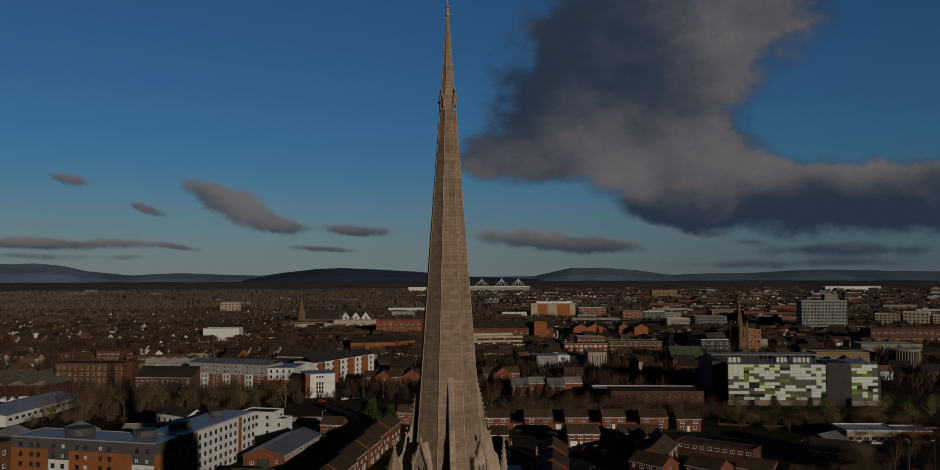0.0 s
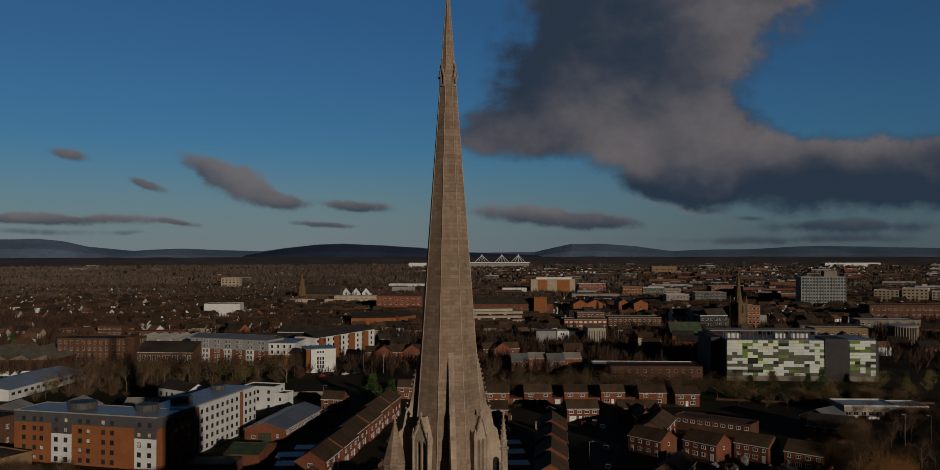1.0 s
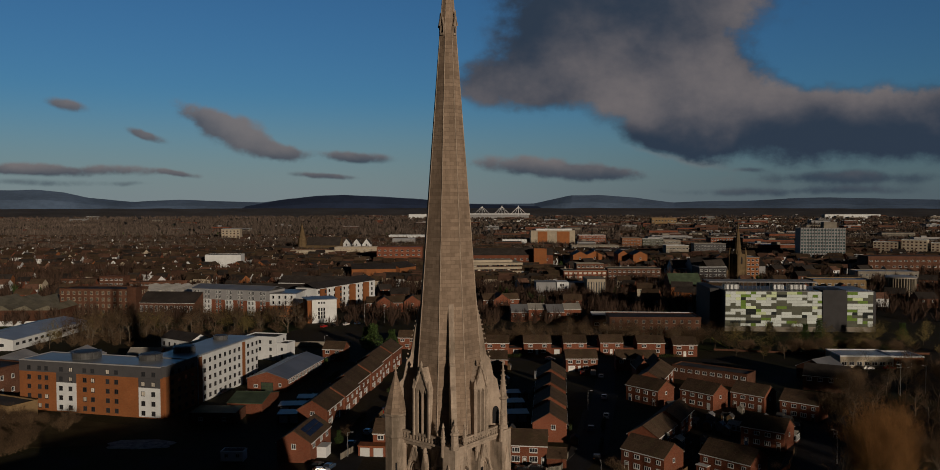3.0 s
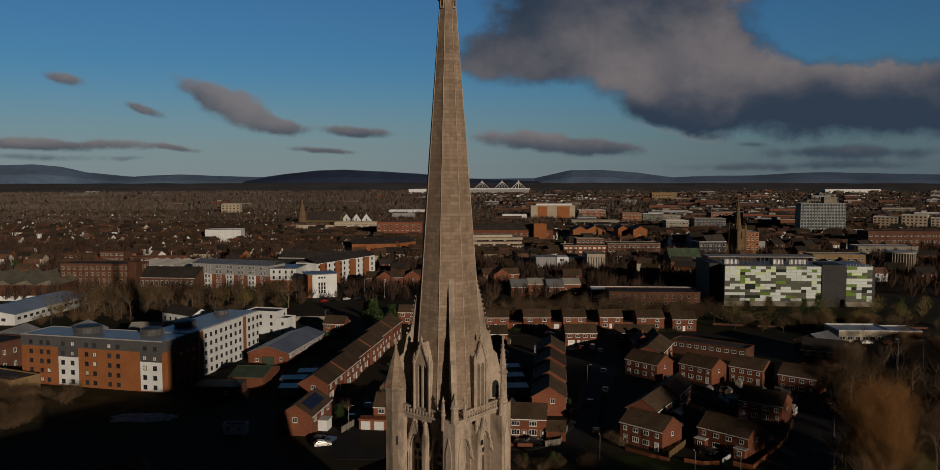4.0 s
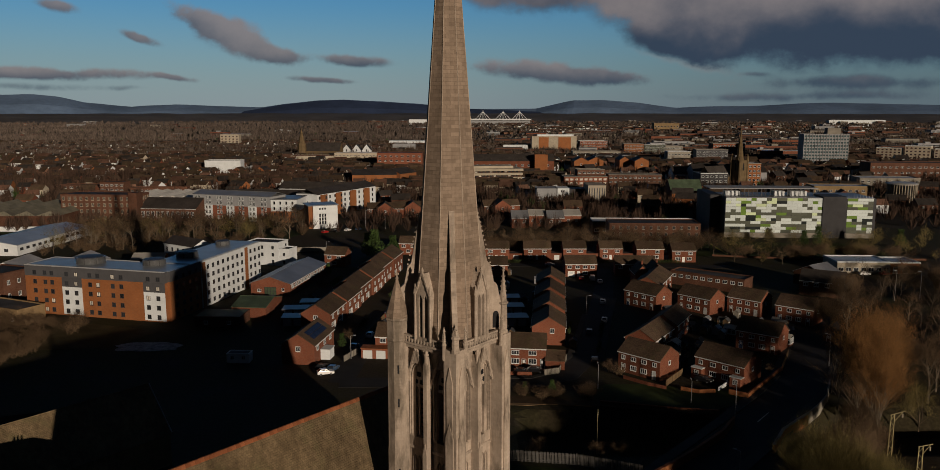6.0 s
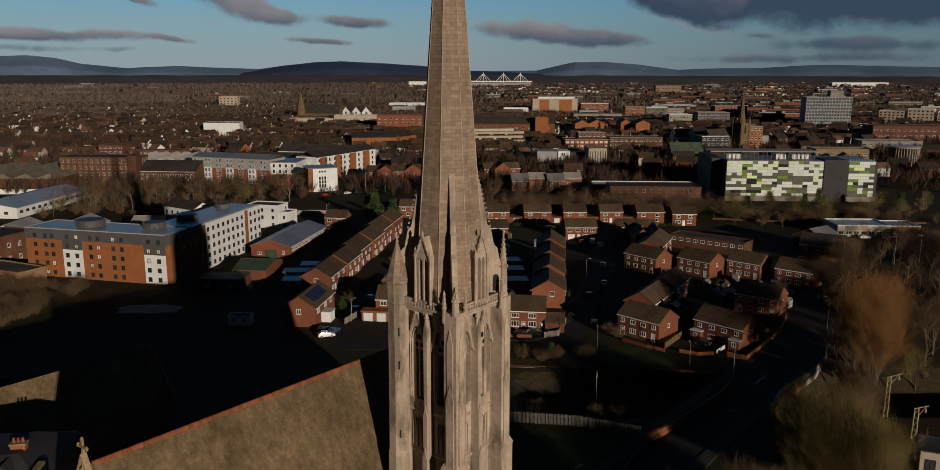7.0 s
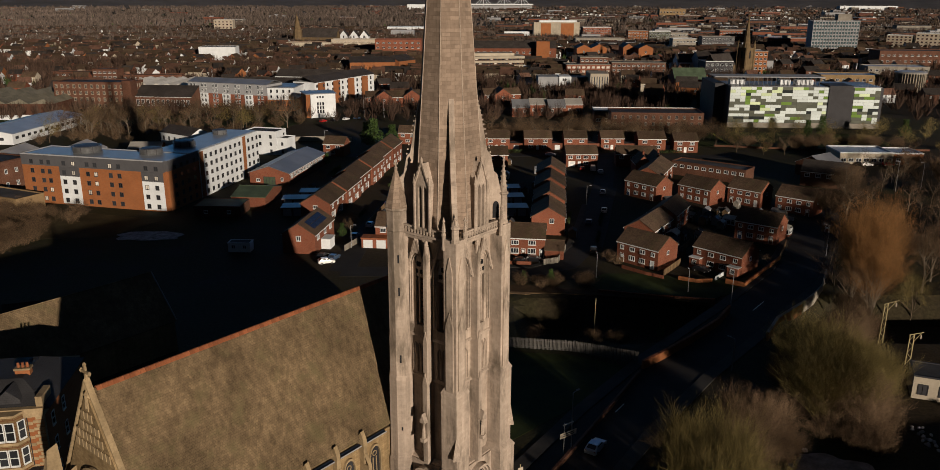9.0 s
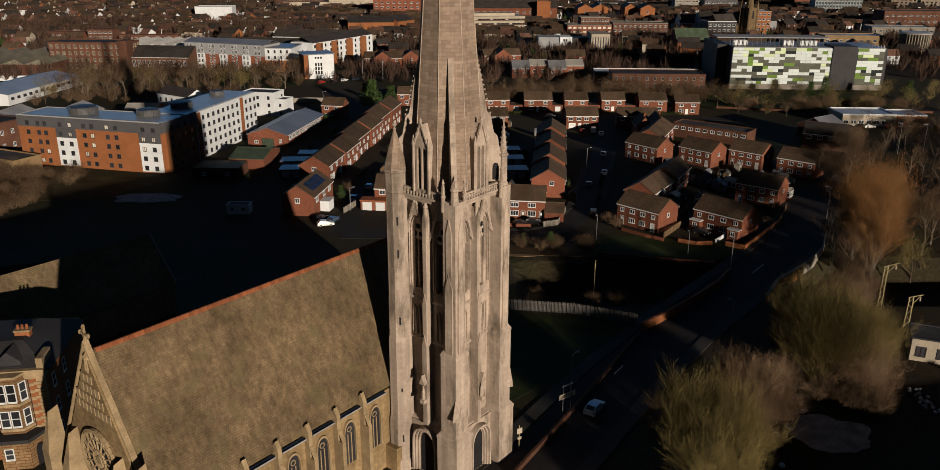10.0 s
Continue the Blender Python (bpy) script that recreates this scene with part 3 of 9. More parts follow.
# lower companions beside each pinnacle
for cx, cy in ((-K - 0.75, -K + 0.9), (-K + 0.9, -K - 0.75), (K - 0.9, -K - 0.75), (K + 0.75, -K + 0.9)):
    pinnacle(tower, cx, cy, 35.4, 0.22, 1.5, 1.6)

# stair turret
turret = part("stair_turret", taper(B(), 8, [(0, 2.0), (1.2, 2.0), (1.6, 1.75), (7.0, 1.72), (7.4, 1.55), (18.0, 1.5), (18.4, 1.38), (23.0, 1.36), (23.4, 1.3), (36.2, 1.26), (36.35, 1.36), (36.6, 1.36),
                                               (36.75, 1.27), (38.6, 1.27), (38.75, 1.38), (39.0, 1.38)], math.pi / 8, -K - 0.1, K - 0.1), STONE, tower, "octagonal stone stair turret")
cap = B()
taper(cap, 8, [(38.95, 1.42), (39.1, 1.42), (43.4, 0.12)], math.pi / 8, -K - 0.1, K - 0.1)
part("turret_cap", cap, SPIRE_STONE, turret, "pointed stone cap")
fin = B()
taper(fin, 6, [(43.3, 0.12), (43.45, 0.22), (43.6, 0.1), (44.3, 0.07)], 0, -K - 0.1, K - 0.1)
box(fin, -K - 0.38, -K + 0.18, K - 0.17, K - 0.03, 43.85, 44.02)
box(fin, -K - 0.17, -K - 0.03, K - 0.38, K + 0.18, 43.85, 44.02)
part("turret_cross", fin, CARVED, turret, "small stone cross")
# slit windows of the turret
for z in (33.0, 29.0, 20.5, 11.0, 9.0, 4.5):
    bm = box(B(), -0.10, 0.10, -0.012, 0.1, z - 0.5, z + 0.5)
    r = (1.285 if z > 24 else 1.37 if z > 18 else 1.52 if z > 7.4 else 1.735) * math.cos(math.pi / 8)
    part("slit_window", bm, OPENING_SHADE, turret, at=pose(-K - 0.1 - r * 0.7071, K - 0.1 - r * 0.7071, 0, 0, 0, -45))

# belfry openings, two to a side, with traceried heads and steep gables
SIDES = ((0, -HALF, 0), (-HALF, 0, -90), (0, HALF, 180), (HALF, 0, 90))   # the last: turn that brings local -y outwards


LOUVRE_BOARD = as_mesh("louvre", box(B(), -0.80, 0.80, -0.10, -0.04, 0, 0.3), LOUVRE)


# darker copy of the louvre colour, painting in shade behind the boards
SHADED_LOUVRE = plain("painted_shade_louvre", (0.129, 0.065, 0.034), 0.9, 0.4, 0.8, 5.0)


def belfry_window(off, side):
    sx, sy, deg = side
    base = turned(deg) @ pose(off, -HALF, 0)
    bm = B()
    op = arch(1.8, 24.9, 31.2, 33.3)
    extrude_y(bm, op, 0.85, 0.98)
    w = part("belfry_window", bm, SHADED_LOUVRE, tower, "tall traceried belfry opening with rusty boards", at=base)
    fr = B()
    band(fr, op, 0.14, -0.18, 0.3)
    band(fr, [(x * 1.2, z + (0.4 if z > 31 else 0)) for x, z in op], 0.14, -0.32, 0.0)
    # mullion and tracery wheel
    box(fr, -0.08, 0.08, 0.08, 0.34, 24.9, 31.2)
    extrude_y(fr, arch(1.8, 30.7, 31.2, 33.3), 0.10, 0.26)
    part("tracery", fr, CARVED, w, "carved stone frame and tracery")
    # round lights pierced in the head
    for hx, hz, hr in ((-0.42, 31.35, 0.32), (0.42, 31.35, 0.32), (0.0, 32.25, 0.36)):
        for q in range(4):
            a = q * math.pi / 2 + math.pi / 4
            eye = taper(B(), 10, [(0.0, hr * 0.52), (0.05, hr * 0.52)], 0, hr * 0.48 * math.cos(a), hr * 0.48 * math.sin(a))
            part("round_light", eye, OPENING_SHADE, w, at=pose(hx, 0.098, hz, 90, 0, 0))
    for q in range(11):
        part("louvre", LOUVRE_BOARD, None, w, at=pose(0, 0.85, 25.2 + q * 0.56))
    # the steep gable over it
    g = B()
    rod(g, (-1.5, -0.34, 31.1), (0, -0.34, 35.6), 0.17, n=4)
    rod(g, (1.5, -0.34, 31.1), (0, -0.34, 35.6), 0.17, n=4)
    # solid spandrel between the arch and the gable
    head = [(x * 1.12, z + 0.4) for x, z in op[2:]]
    n = len(head) - 1
    edge = []
    for i in range(n + 1):
        f = 1 - abs(1 - 2 * i / n)
        edge.append(((1.5 if 2 * i < n else -1.5) * (1 - f), 31.1 + 4.4 * f))
    for i in range(n):
        extrude_y(g, [head[i], edge[i], edge[i + 1], head[i + 1]], -0.40, 0.0)
    for q in range(1, 6):
        f = q / 6
        for s in (-1, 1):
            box(g, s * 1.58 * (1 - f) - 0.08, s * 1.58 * (1 - f) + 0.08, -0.48, -0.3, 31.25 + 4.4 * f, 31.25 + 4.4 * f + 0.18)
    taper(g, 4, [(35.2, 0.12), (35.5, 0.26), (35.7, 0.1), (36.3, 0.03)], 0, 0, -0.42)
    part("gable", g, CARVED, w, "steep crocketed gable")
    return w


def mid_shaft(side):
    sx, sy, deg = side
    bm = B()
    for z0, z1, w, d in ((7.3, 18.1, 0.34, 1.30), (18.1, 23.3, 0.30, 1.15), (23.3, 33.6, 0.27, 1.00)):
        box(bm, -w, w, -HALF - d, -HALF + 0.1, z0, z1)
        extrude_y(bm, [(-w, z1), (w, z1), (0, z1 + 1.3)], -HALF - d, -HALF + 0.05)
    s = part("middle_buttress", bm, STONE, tower, "slender middle buttress with set-offs", at=turned(deg))
    pinnacle(s, 0, -HALF - 0.70, 33.4, 0.22, 1.5, 2.2)
    return s


def blind_arcade(off, side):
    """The band of little blind arches below the belfry."""
    bm = B()
    for q in range(3):
        x = off + (q - 1) * 0.62
        band(bm, [(x + p[0], p[1]) for p in arch(0.42, 18.6, 21.4, 22.3, 4)], 0.1, -HALF - 0.16, -HALF + 0.02)
    part("blind_arcade", bm, CARVED, tower, at=turned(side[2]))


for side in SIDES:
    for x0, x1 in ((-HALF + 0.02, -2.77), (-0.93, 0.93), (2.77, HALF - 0.02)):
        part("belfry_pier", box(B(), x0, x1, -HALF, -2.3, 24.6, 33.3), STONE, tower, at=turned(side[2]))
    for off in (-1.85, 1.85):
        belfry_window(off, side)
        blind_arcade(off, side)
    mid_shaft(side)


def portal(side):
    w = part("portal", extrude_y(B(), arch(2.1, 0.3, 3.9, 6.1), -0.04, 0.3), OPENING_SHADE, tower, "pointed portal, its dark depth painted on a panel", at=turned(side[2]) @ pose(0, -4.36, 0))
    for k, (g, d) in enumerate(((0.2, 0.3), (0.46, 0.55), (0.74, 0.8))):
        bm = B()
        f = 1 + (0.17 + k * 0.23)
        band(bm, [(x * f, z if z < 1 else z + 0.25 * k) for x, z in arch(2.1, 0.3, 3.9, 6.1)], 0.22, -d, 0.0)
        part("moulding", bm, CARVED, w, "moulded stone arch order")


portal(SIDES[0])
portal(SIDES[1])


def statue_niche(side, off, z):
    bm = B()
    box(bm, -0.3, 0.3, -0.62, 0.0, z - 0.5, z)
    taper(bm, 6, [(z, 0.26), (z + 1.1, 0.2), (z + 1.5, 0.12), (z + 1.75, 0.13), (z + 1.95, 0.04)], 0, 0, -0.3)
    extrude_y(bm, [(-0.42, z + 2.1), (0.42, z + 2.1), (0, z + 3.3)], -0.62, 0.0)
    part("carved_bracket", bm, CARVED, tower, at=turned(side[2]) @ pose(off, -HALF - 1.28, 0))


statue_niche(SIDES[0], 0.0, 11.0)
statue_niche(SIDES[1], 0.0, 11.0)

# parapet with pierced quatrefoils
for side in SIDES:
    bm = B()
    for z0, z1, d in ((36.1, 36.35, 0.3), (37.0, 37.2, 0.3)):
        box(bm, -3.3, 3.3, -4.3 - d, -4.2, z0, z1)
    for q in range(15):
        x = -3.2 + q * 0.457
        box(bm, x - 0.09, x + 0.09, -4.5, -4.3, 36.3, 37.05)
        rod(bm, (x, -4.4, 36.4), (x + 0.457, -4.4, 36.95), 0.06, n=4)
        rod(bm, (x, -4.4, 36.95), (x + 0.457, -4.4, 36.4), 0.06, n=4)
    part("parapet", bm, CARVED, tower, "pierced stone parapet", at=turned(side[2]))

# spire
APO0, Z0, ZT = 4.12, 36.2, 92.6
SLOPE = (APO0 - 0.10) / (ZT - Z0)
R8 = 1 / math.cos(math.pi / 8)


def apo(z):
    return APO0 - SLOPE * (z - Z0)


bm = B()
zs = [Z0 + (ZT - Z0) * i / 40 for i in range(41)]
taper(bm, 8, [(z, apo(z) * R8) for z in zs], math.pi / 8)
spire = part("spire", bm, SPIRE_STONE, tower, "tall octagonal limestone spire")
bm = B()
taper(bm, 8, [(92.2, 0.12), (92.4, 0.34), (92.6, 0.34), (92.8, 0.16), (93.3, 0.12), (93.45, 0.26), (93.6, 0.24), (93.75, 0.08), (94.2, 0.05), (95.0, 0.02)], math.pi / 8)
part("finial", bm, CARVED, spire, "stone finial at the tip")
# slim ribs on the edges
for q in range(8):
    a = math.pi / 8 + q * math.pi / 4
    bm = B()
    r0, r1 = apo(Z0) * R8, apo(ZT) * R8
    rod(bm, (r0 * math.cos(a), r0 * math.sin(a), Z0), (r1 * math.cos(a), r1 * math.sin(a), ZT), 0.06, 0.03, n=6)
    part("edge_roll", bm, CARVED, spire)

def lucarne(deg, z0, w, h, gable, depth, small=False):
    """A gabled opening that stands out of a spire face."""
    face = apo(z0)
    out = face + (0.14 if small else 0.55)
    bm = B()
    outline = [(-w / 2, z0), (w / 2, z0), (w / 2, z0 + h), (0, z0 + h + gable), (-w / 2, z0 + h)]
    back = -out + (0.12 if small else 0.62)
    extrude_y(bm, outline, back, -out + depth)
    # the front: jambs, mullion, sill and a gabled head, with the lights open between them
    jamb = w * 0.15
    for x0, x1 in ((-w / 2, -w / 2 + jamb), (w / 2 - jamb, w / 2)) + (() if small else ((-w * 0.05, w * 0.05),)):
        box(bm, x0, x1, -out, back, z0, z0 + h)
    box(bm, -w / 2 + jamb, w / 2 - jamb, -out, back, z0, z0 + 0.25)
    extrude_y(bm, [(-w / 2, z0 + h), (w / 2, z0 + h), (0, z0 + h + gable)], -out, back)
    for s in ((0,) if small else (-1, 1)):
        cx, hw = s * w * 0.2, w * (0.35 if small else 0.15)
        for t in (-1, 1):
            tri = [(cx + t * hw, z0 + h - hw * 1.8), (cx + t * hw, z0 + h), (cx, z0 + h)]
            extrude_y(bm, tri if t > 0 else tri[::-1], -out, back)
    lu = part("lucarne", bm, CARVED, spire, "gabled stone lucarne", at=turned(deg))
    if small:
        part("opening", extrude_y(B(), [(-w * 0.34, z0 + 0.25), (w * 0.34, z0 + 0.25), (0, z0 + h)], back - 0.02, back + 0.1), OPENING_SHADE, lu)
    g = B()
    for s in (-1, 1):
        rod(g, (s * w * 0.62, -out - 0.06, z0 + h - 0.1), (0, -out - 0.06, z0 + h + gable + 0.15), 0.13 if not small else 0.08, n=4)
        if not small:
            taper(g, 6, [(z0, 0.17), (z0 + h, 0.15), (z0 + h + 0.1, 0.22), (z0 + h + 1.2, 0.02)], 0, s * w * 0.62, -out - 0.04)
            for q in range(1, 4):
                f = q / 4
                box(g, s * w * 0.62 * (1 - f) - 0.1, s * w * 0.62 * (1 - f) + 0.1, -out - 0.2, -out + 0.05, z0 + h + gable * f, z0 + h + gable * f + 0.25)
    taper(g, 6, [(z0 + h + gable, 0.09), (z0 + h + gable + 0.35, 0.2 if not small else 0.1), (z0 + h + gable + 0.75, 0.03)], 0, 0, -out - 0.04)
    part("gable_trim", g, CARVED, lu)


for deg in (0, 90, 180, -90):
    lucarne(deg, 36.9, 1.75, 5.2, 2.4, 2.4)
    lucarne(deg, 81.2, 0.50, 1.15, 0.85, 0.8, True)


def spire_fin(deg):
    """A steep crocketed buttress that runs up a diagonal face behind a corner pinnacle, with a pierced arch at its foot."""
    bm = B()
    e = 0.30
    prof = [(-6.5, 36.4), (-6.5, 39.4), (-6.2, 40.2), (-5.9, 40.6), (-5.55, 42.4), (-5.15, 42.8), (-4.75, 44.8), (-4.35, 45.2), (-4.0, 47.2), (-3.6, 49.4), (-3.1, 51.4), (-2.6, 51.5), (-3.2, 36.4)]
    a, b = [bm.verts.new((-e, y, z)) for y, z in prof], [bm.verts.new((e, y, z)) for y, z in prof]
    n = len(prof)
    bm.faces.new(a)
    bm.faces.new(b[::-1])
    for i in range(n):
        bm.faces.new((a[(i + 1) % n], a[i], b[i], b[(i + 1) % n]))
    for i in range(12 if deg != -45 else 0):
        f = i / 12
        y = -4.7 + f * 1.55
        z = 44.9 + f * 6.3
        box(bm, -0.07, 0.07, y - 0.12, y + 0.05, z, z + 0.18)
    bmesh.ops.recalc_face_normals(bm, faces=bm.faces)
    fb = part("spire_buttress", bm, STONE, tower, "crocketed buttress against the spire", at=turned(deg))
    bm = extrude_y(B(), arch(0.75, 37.3, 38.6, 39.3, 4), -0.03, 0.05)
    part("pierced_opening", bm, OPENING_SHADE, fb, at=pose(-e - 0.01, -5.4, 0, 0, 0, -90))
    bm = extrude_y(B(), arch(0.75, 37.3, 38.6, 39.3, 4), -0.03, 0.05)
    part("pierced_opening", bm, OPENING_SHADE, fb, at=pose(e + 0.01, -5.4, 0, 0, 0, 90))


for deg in (-45, 45, 135, -135):
    spire_fin(deg)

# ---------- the church: nave ----------
NX0, NX1, NY0, NY1, NEAVE, NRIDGE = -37.6, 17.0, 5.1, 22.0, 11.0, 25.8
NYM = (NY0 + NY1) / 2
nave = thing("church_nave", CHURCH, "long sandstone church nave under one steep slate roof", "church")
bm = B()
v = [(NX0, NY0), (NX1, NY0), (NX1, NY1), (NX0, NY1)]
prism(bm, v, 0, NEAVE)
part("nave_wall", bm, NAVE_STONE, nave)


def gable_wall(x0, x1):
    bm = B()
    a = [bm.verts.new((x0, y, z)) for y, z in ((NY0, NEAVE), (NYM, NRIDGE + 0.4), (NY1, NEAVE))]
    b = [bm.verts.new((x1, y, z)) for y, z in ((NY0, NEAVE), (NYM, NRIDGE + 0.4), (NY1, NEAVE))]
    bm.faces.new(a)
    bm.faces.new(b[::-1])
    for i in range(3):
        bm.faces.new((a[(i + 1) % 3], a[i], b[i], b[(i + 1) % 3]))
    bmesh.ops.recalc_face_normals(bm, faces=bm.faces)
    return bm


gable = part("gable", gable_wall(NX0, NX0 + 0.7), NAVE_STONE, nave, "steep sandstone gable")
part("gable", gable_wall(NX1 - 0.7, NX1), NAVE_STONE, nave)
# roof slopes
TH = 0.28
for s in (-1, 1):
    bm = B()
    ye, zo = (NY0 - 0.25, NEAVE + 0.15) if s < 0 else (NY1 + 0.25, NEAVE + 0.15)
    pts = [(ye, zo), (NYM, NRIDGE), (NYM, NRIDGE + TH * 1.4), (ye, zo + TH * 1.4)]
    rows = 49
    # courses of slates: each a shallow step
    prev = None
    for r in range(rows + 1):
        f = r / rows
        y, z = ye + (NYM - ye) * f, zo + TH * 1.4 + (NRIDGE - zo) * f
        a0, a1 = bm.verts.new((NX0 + 0.5, y, z)), bm.verts.new((NX1 - 0.5, y, z))
        if prev:
            bm.faces.new((prev[0], prev[1], a1, a0) if s < 0 else (prev[1], prev[0], a0, a1))
        # the butt of the next course stands proud
        lift = 0.06
        oy = s * lift
        b0, b1 = bm.verts.new((NX0 + 0.5, y + oy, z + lift * 0.3)), bm.verts.new((NX1 - 0.5, y + oy, z + lift * 0.3))
        bm.faces.new((a0, a1, b1, b0) if s < 0 else (a1, a0, b0, b1))
        prev = (b0, b1)
    part("roof_slope", bm, NAVE_SLATE, nave, "steep brown-grey slate roof")
# coping on the gables
for x in (NX0 + 0.3, NX1 - 0.3):
    for s in (-1, 1):
        ye = NY0 - 0.4 if s < 0 else NY1 + 0.4
        d = Vector((0, NYM - ye, NRIDGE + 1.1 - (NEAVE + 0.2)))
        n = 22
        for i in range(n):
            bm = B()
            p, q = Vector((x, ye, NEAVE + 0.5)) + d * (i / n), Vector((x, ye, NEAVE + 0.5)) + d * ((i + 0.97) / n)
            w = 0.30
            vv = [bm.verts.new(t) for t in ((x - w, p.y, p.z), (x + w, p.y, p.z), (x + w, q.y, q.z), (x - w, q.y, q.z),
                                             (x - w, p.y, p.z + 0.3), (x + w, p.y, p.z + 0.3), (x + w, q.y, q.z + 0.3), (x - w, q.y, q.z + 0.3))]
            for k in ((0, 1, 2, 3), (4, 7, 6, 5), (0, 4, 5, 1), (1, 5, 6, 2), (2, 6, 7, 3), (3, 7, 4, 0)):
                bm.faces.new([vv[j] for j in k])
            bmesh.ops.recalc_face_normals(bm, faces=bm.faces)
            part("coping_stone", bm, NAVE_TRIM, gable if x < 0 else nave)
# cross on the gable
CROSS_Z = NRIDGE - 1.6
bm = B()
taper(bm, 8, [(CROSS_Z + 0.3, 0.50), (CROSS_Z + 1.6, 0.42), (CROSS_Z + 1.75, 0.5), (CROSS_Z + 1.95, 0.24), (CROSS_Z + 3.2, 0.16)], 0, NX0 + 0.3, NYM)
box(bm, NX0 + 0.2, NX0 + 0.4, NYM - 0.14, NYM + 0.14, CROSS_Z + 3.0, CROSS_Z + 4.7)
box(bm, NX0 + 0.2, NX0 + 0.4, NYM - 0.75, NYM + 0.75, CROSS_Z + 3.8, CROSS_Z + 4.08)
for dy, dz in ((-0.75, 3.94), (0.75, 3.94), (0, 4.7), (0, 3.3)):
    taper(bm, 6, [(CROSS_Z + dz - 0.22, 0.1), (CROSS_Z + dz, 0.20), (CROSS_Z + dz + 0.22, 0.1)], 0, NX0 + 0.3, NYM + dy)
part("gable_cross", bm, NAVE_TRIM, gable, "carved stone cross")
# pattern of raised stones in the gable's head
for r in range(5):
    for c in range(-(4 - r), 5 - r):
        bm = B()
        y, z = NYM + c * 0.72 + (0.36 if r % 2 else 0), 19.6 + r * 1.15
        if abs(y - NYM) > (NRIDGE - z) * 0.5:
            bm.free()
            continue
        box(bm, NX0 - 0.1, NX0 + 0.05, y - 0.27, y + 0.27, z, z + 0.85)
        part("raised_stone", bm, NAVE_TRIM, gable)
# rose window
rose = part("rose_window", taper(B(), 32, [(0, 3.05), (0.12, 3.05)]), OPENING_SHADE, nave, "large sandstone rose window", at=pose(NX0 - 0.08, NYM, 14.6) @ pose(0, 0, 0, 0, -90, 0))
bm = B()
for r, w in ((3.15, 0.26), (1.05, 0.16), (2.2, 0.1)):
    for q in range(32):
        a, c = q * math.pi / 16, (q + 1) * math.pi / 16
        rod(bm, (r * math.cos(a), r * math.sin(a), 0.15), (r * math.cos(c), r * math.sin(c), 0.15), w, n=5)
for q in range(16):
    a = q * math.pi / 8
    rod(bm, (0.5 * math.cos(a), 0.5 * math.sin(a), 0.15), (3.05 * math.cos(a), 3.05 * math.sin(a), 0.15), 0.11, n=5)
    a += math.pi / 16
    for j in range(8):
        t0, t1 = j * math.pi / 4, (j + 1) * math.pi / 4
        c = Vector((2.62 * math.cos(a), 2.62 * math.sin(a), 0.15))
        rod(bm, c + Vector((0.34 * math.cos(t0), 0.34 * math.sin(t0), 0)), c + Vector((0.34 * math.cos(t1), 0.34 * math.sin(t1), 0)), 0.08, n=4)
taper(bm, 12, [(0.0, 0.5), (0.3, 0.45)], 0)
part("rose_tracery", bm, NAVE_TRIM, rose, "carved wheel tracery")
# gable pinnacles: steep wedge-topped buttresses on the corners
for y in (NY0 + 0.2, NYM - 4.3, NYM + 4.3, NY1 - 0.2):
    bm = B()
    h = 13.0 if abs(y - NYM) > 5 else 12.0
    box(bm, NX0 - 1.9, NX0 + 0.1, y - 0.75, y + 0.75, 0, h)
    vb = [bm.verts.new(p) for p in ((NX0 - 1.9, y - 0.75, h), (NX0 + 0.1, y - 0.75, h), (NX0 + 0.1, y + 0.75, h), (NX0 - 1.9, y + 0.75, h), (NX0 + 0.1, y, h + 4.6), (NX0 - 1.0, y, h + 4.2))]
    for k in ((0, 1, 4, 5), (2, 3, 5, 4), (1, 2, 4), (3, 0, 5)):
        bm.faces.new([vb[j] for j in k])
    part("gable_buttress", bm, NAVE_TRIM, nave, "stone buttress with a steep pointed cap")
# side buttresses, gutter and windows on the sunny side
step = (NX1 - NX0 - 2.0) / 12.4
for i in range(13):
    x = NX0 + 1.6 + i * step
    if -6.5 < x < 6.5:
        continue
    bm = B()
    box(bm, x - 0.27, x + 0.27, NY0 - 1.5, NY0 + 0.1, 0, 8.6)
    extrude_y(bm, [(x - 0.27, 8.6), (x + 0.27, 8.6), (x + 0.27, 9.9), (x - 0.27, 9.9)], NY0 - 0.8, NY0 + 0.1)
    vb = [bm.verts.new(p) for p in ((x - 0.27, NY0 - 1.5, 8.6), (x + 0.27, NY0 - 1.5, 8.6), (x + 0.27, NY0 - 0.8, 9.9), (x - 0.27, NY0 - 0.8, 9.9))]
    bm.faces.new(vb)
    box(bm, x - 0.27, x + 0.27, NY0 - 0.75, NY0 + 0.35, 9.9, 11.7)
    vb = [bm.verts.new(p) for p in ((x - 0.27, NY0 - 0.75, 11.7), (x + 0.27, NY0 - 0.75, 11.7), (x + 0.27, NY0 + 0.35, 11.7), (x - 0.27, NY0 + 0.35, 11.7), (x - 0.27, NY0 - 0.3, 12.7), (x + 0.27, NY0 - 0.3, 12.7))]
    for k in ((0, 1, 5, 4), (2, 3, 4, 5), (1, 2, 5), (3, 0, 4)):
        bm.faces.new([vb[j] for j in k])
    part("side_buttress", bm, NAVE_TRIM, nave, "sandstone side buttress")
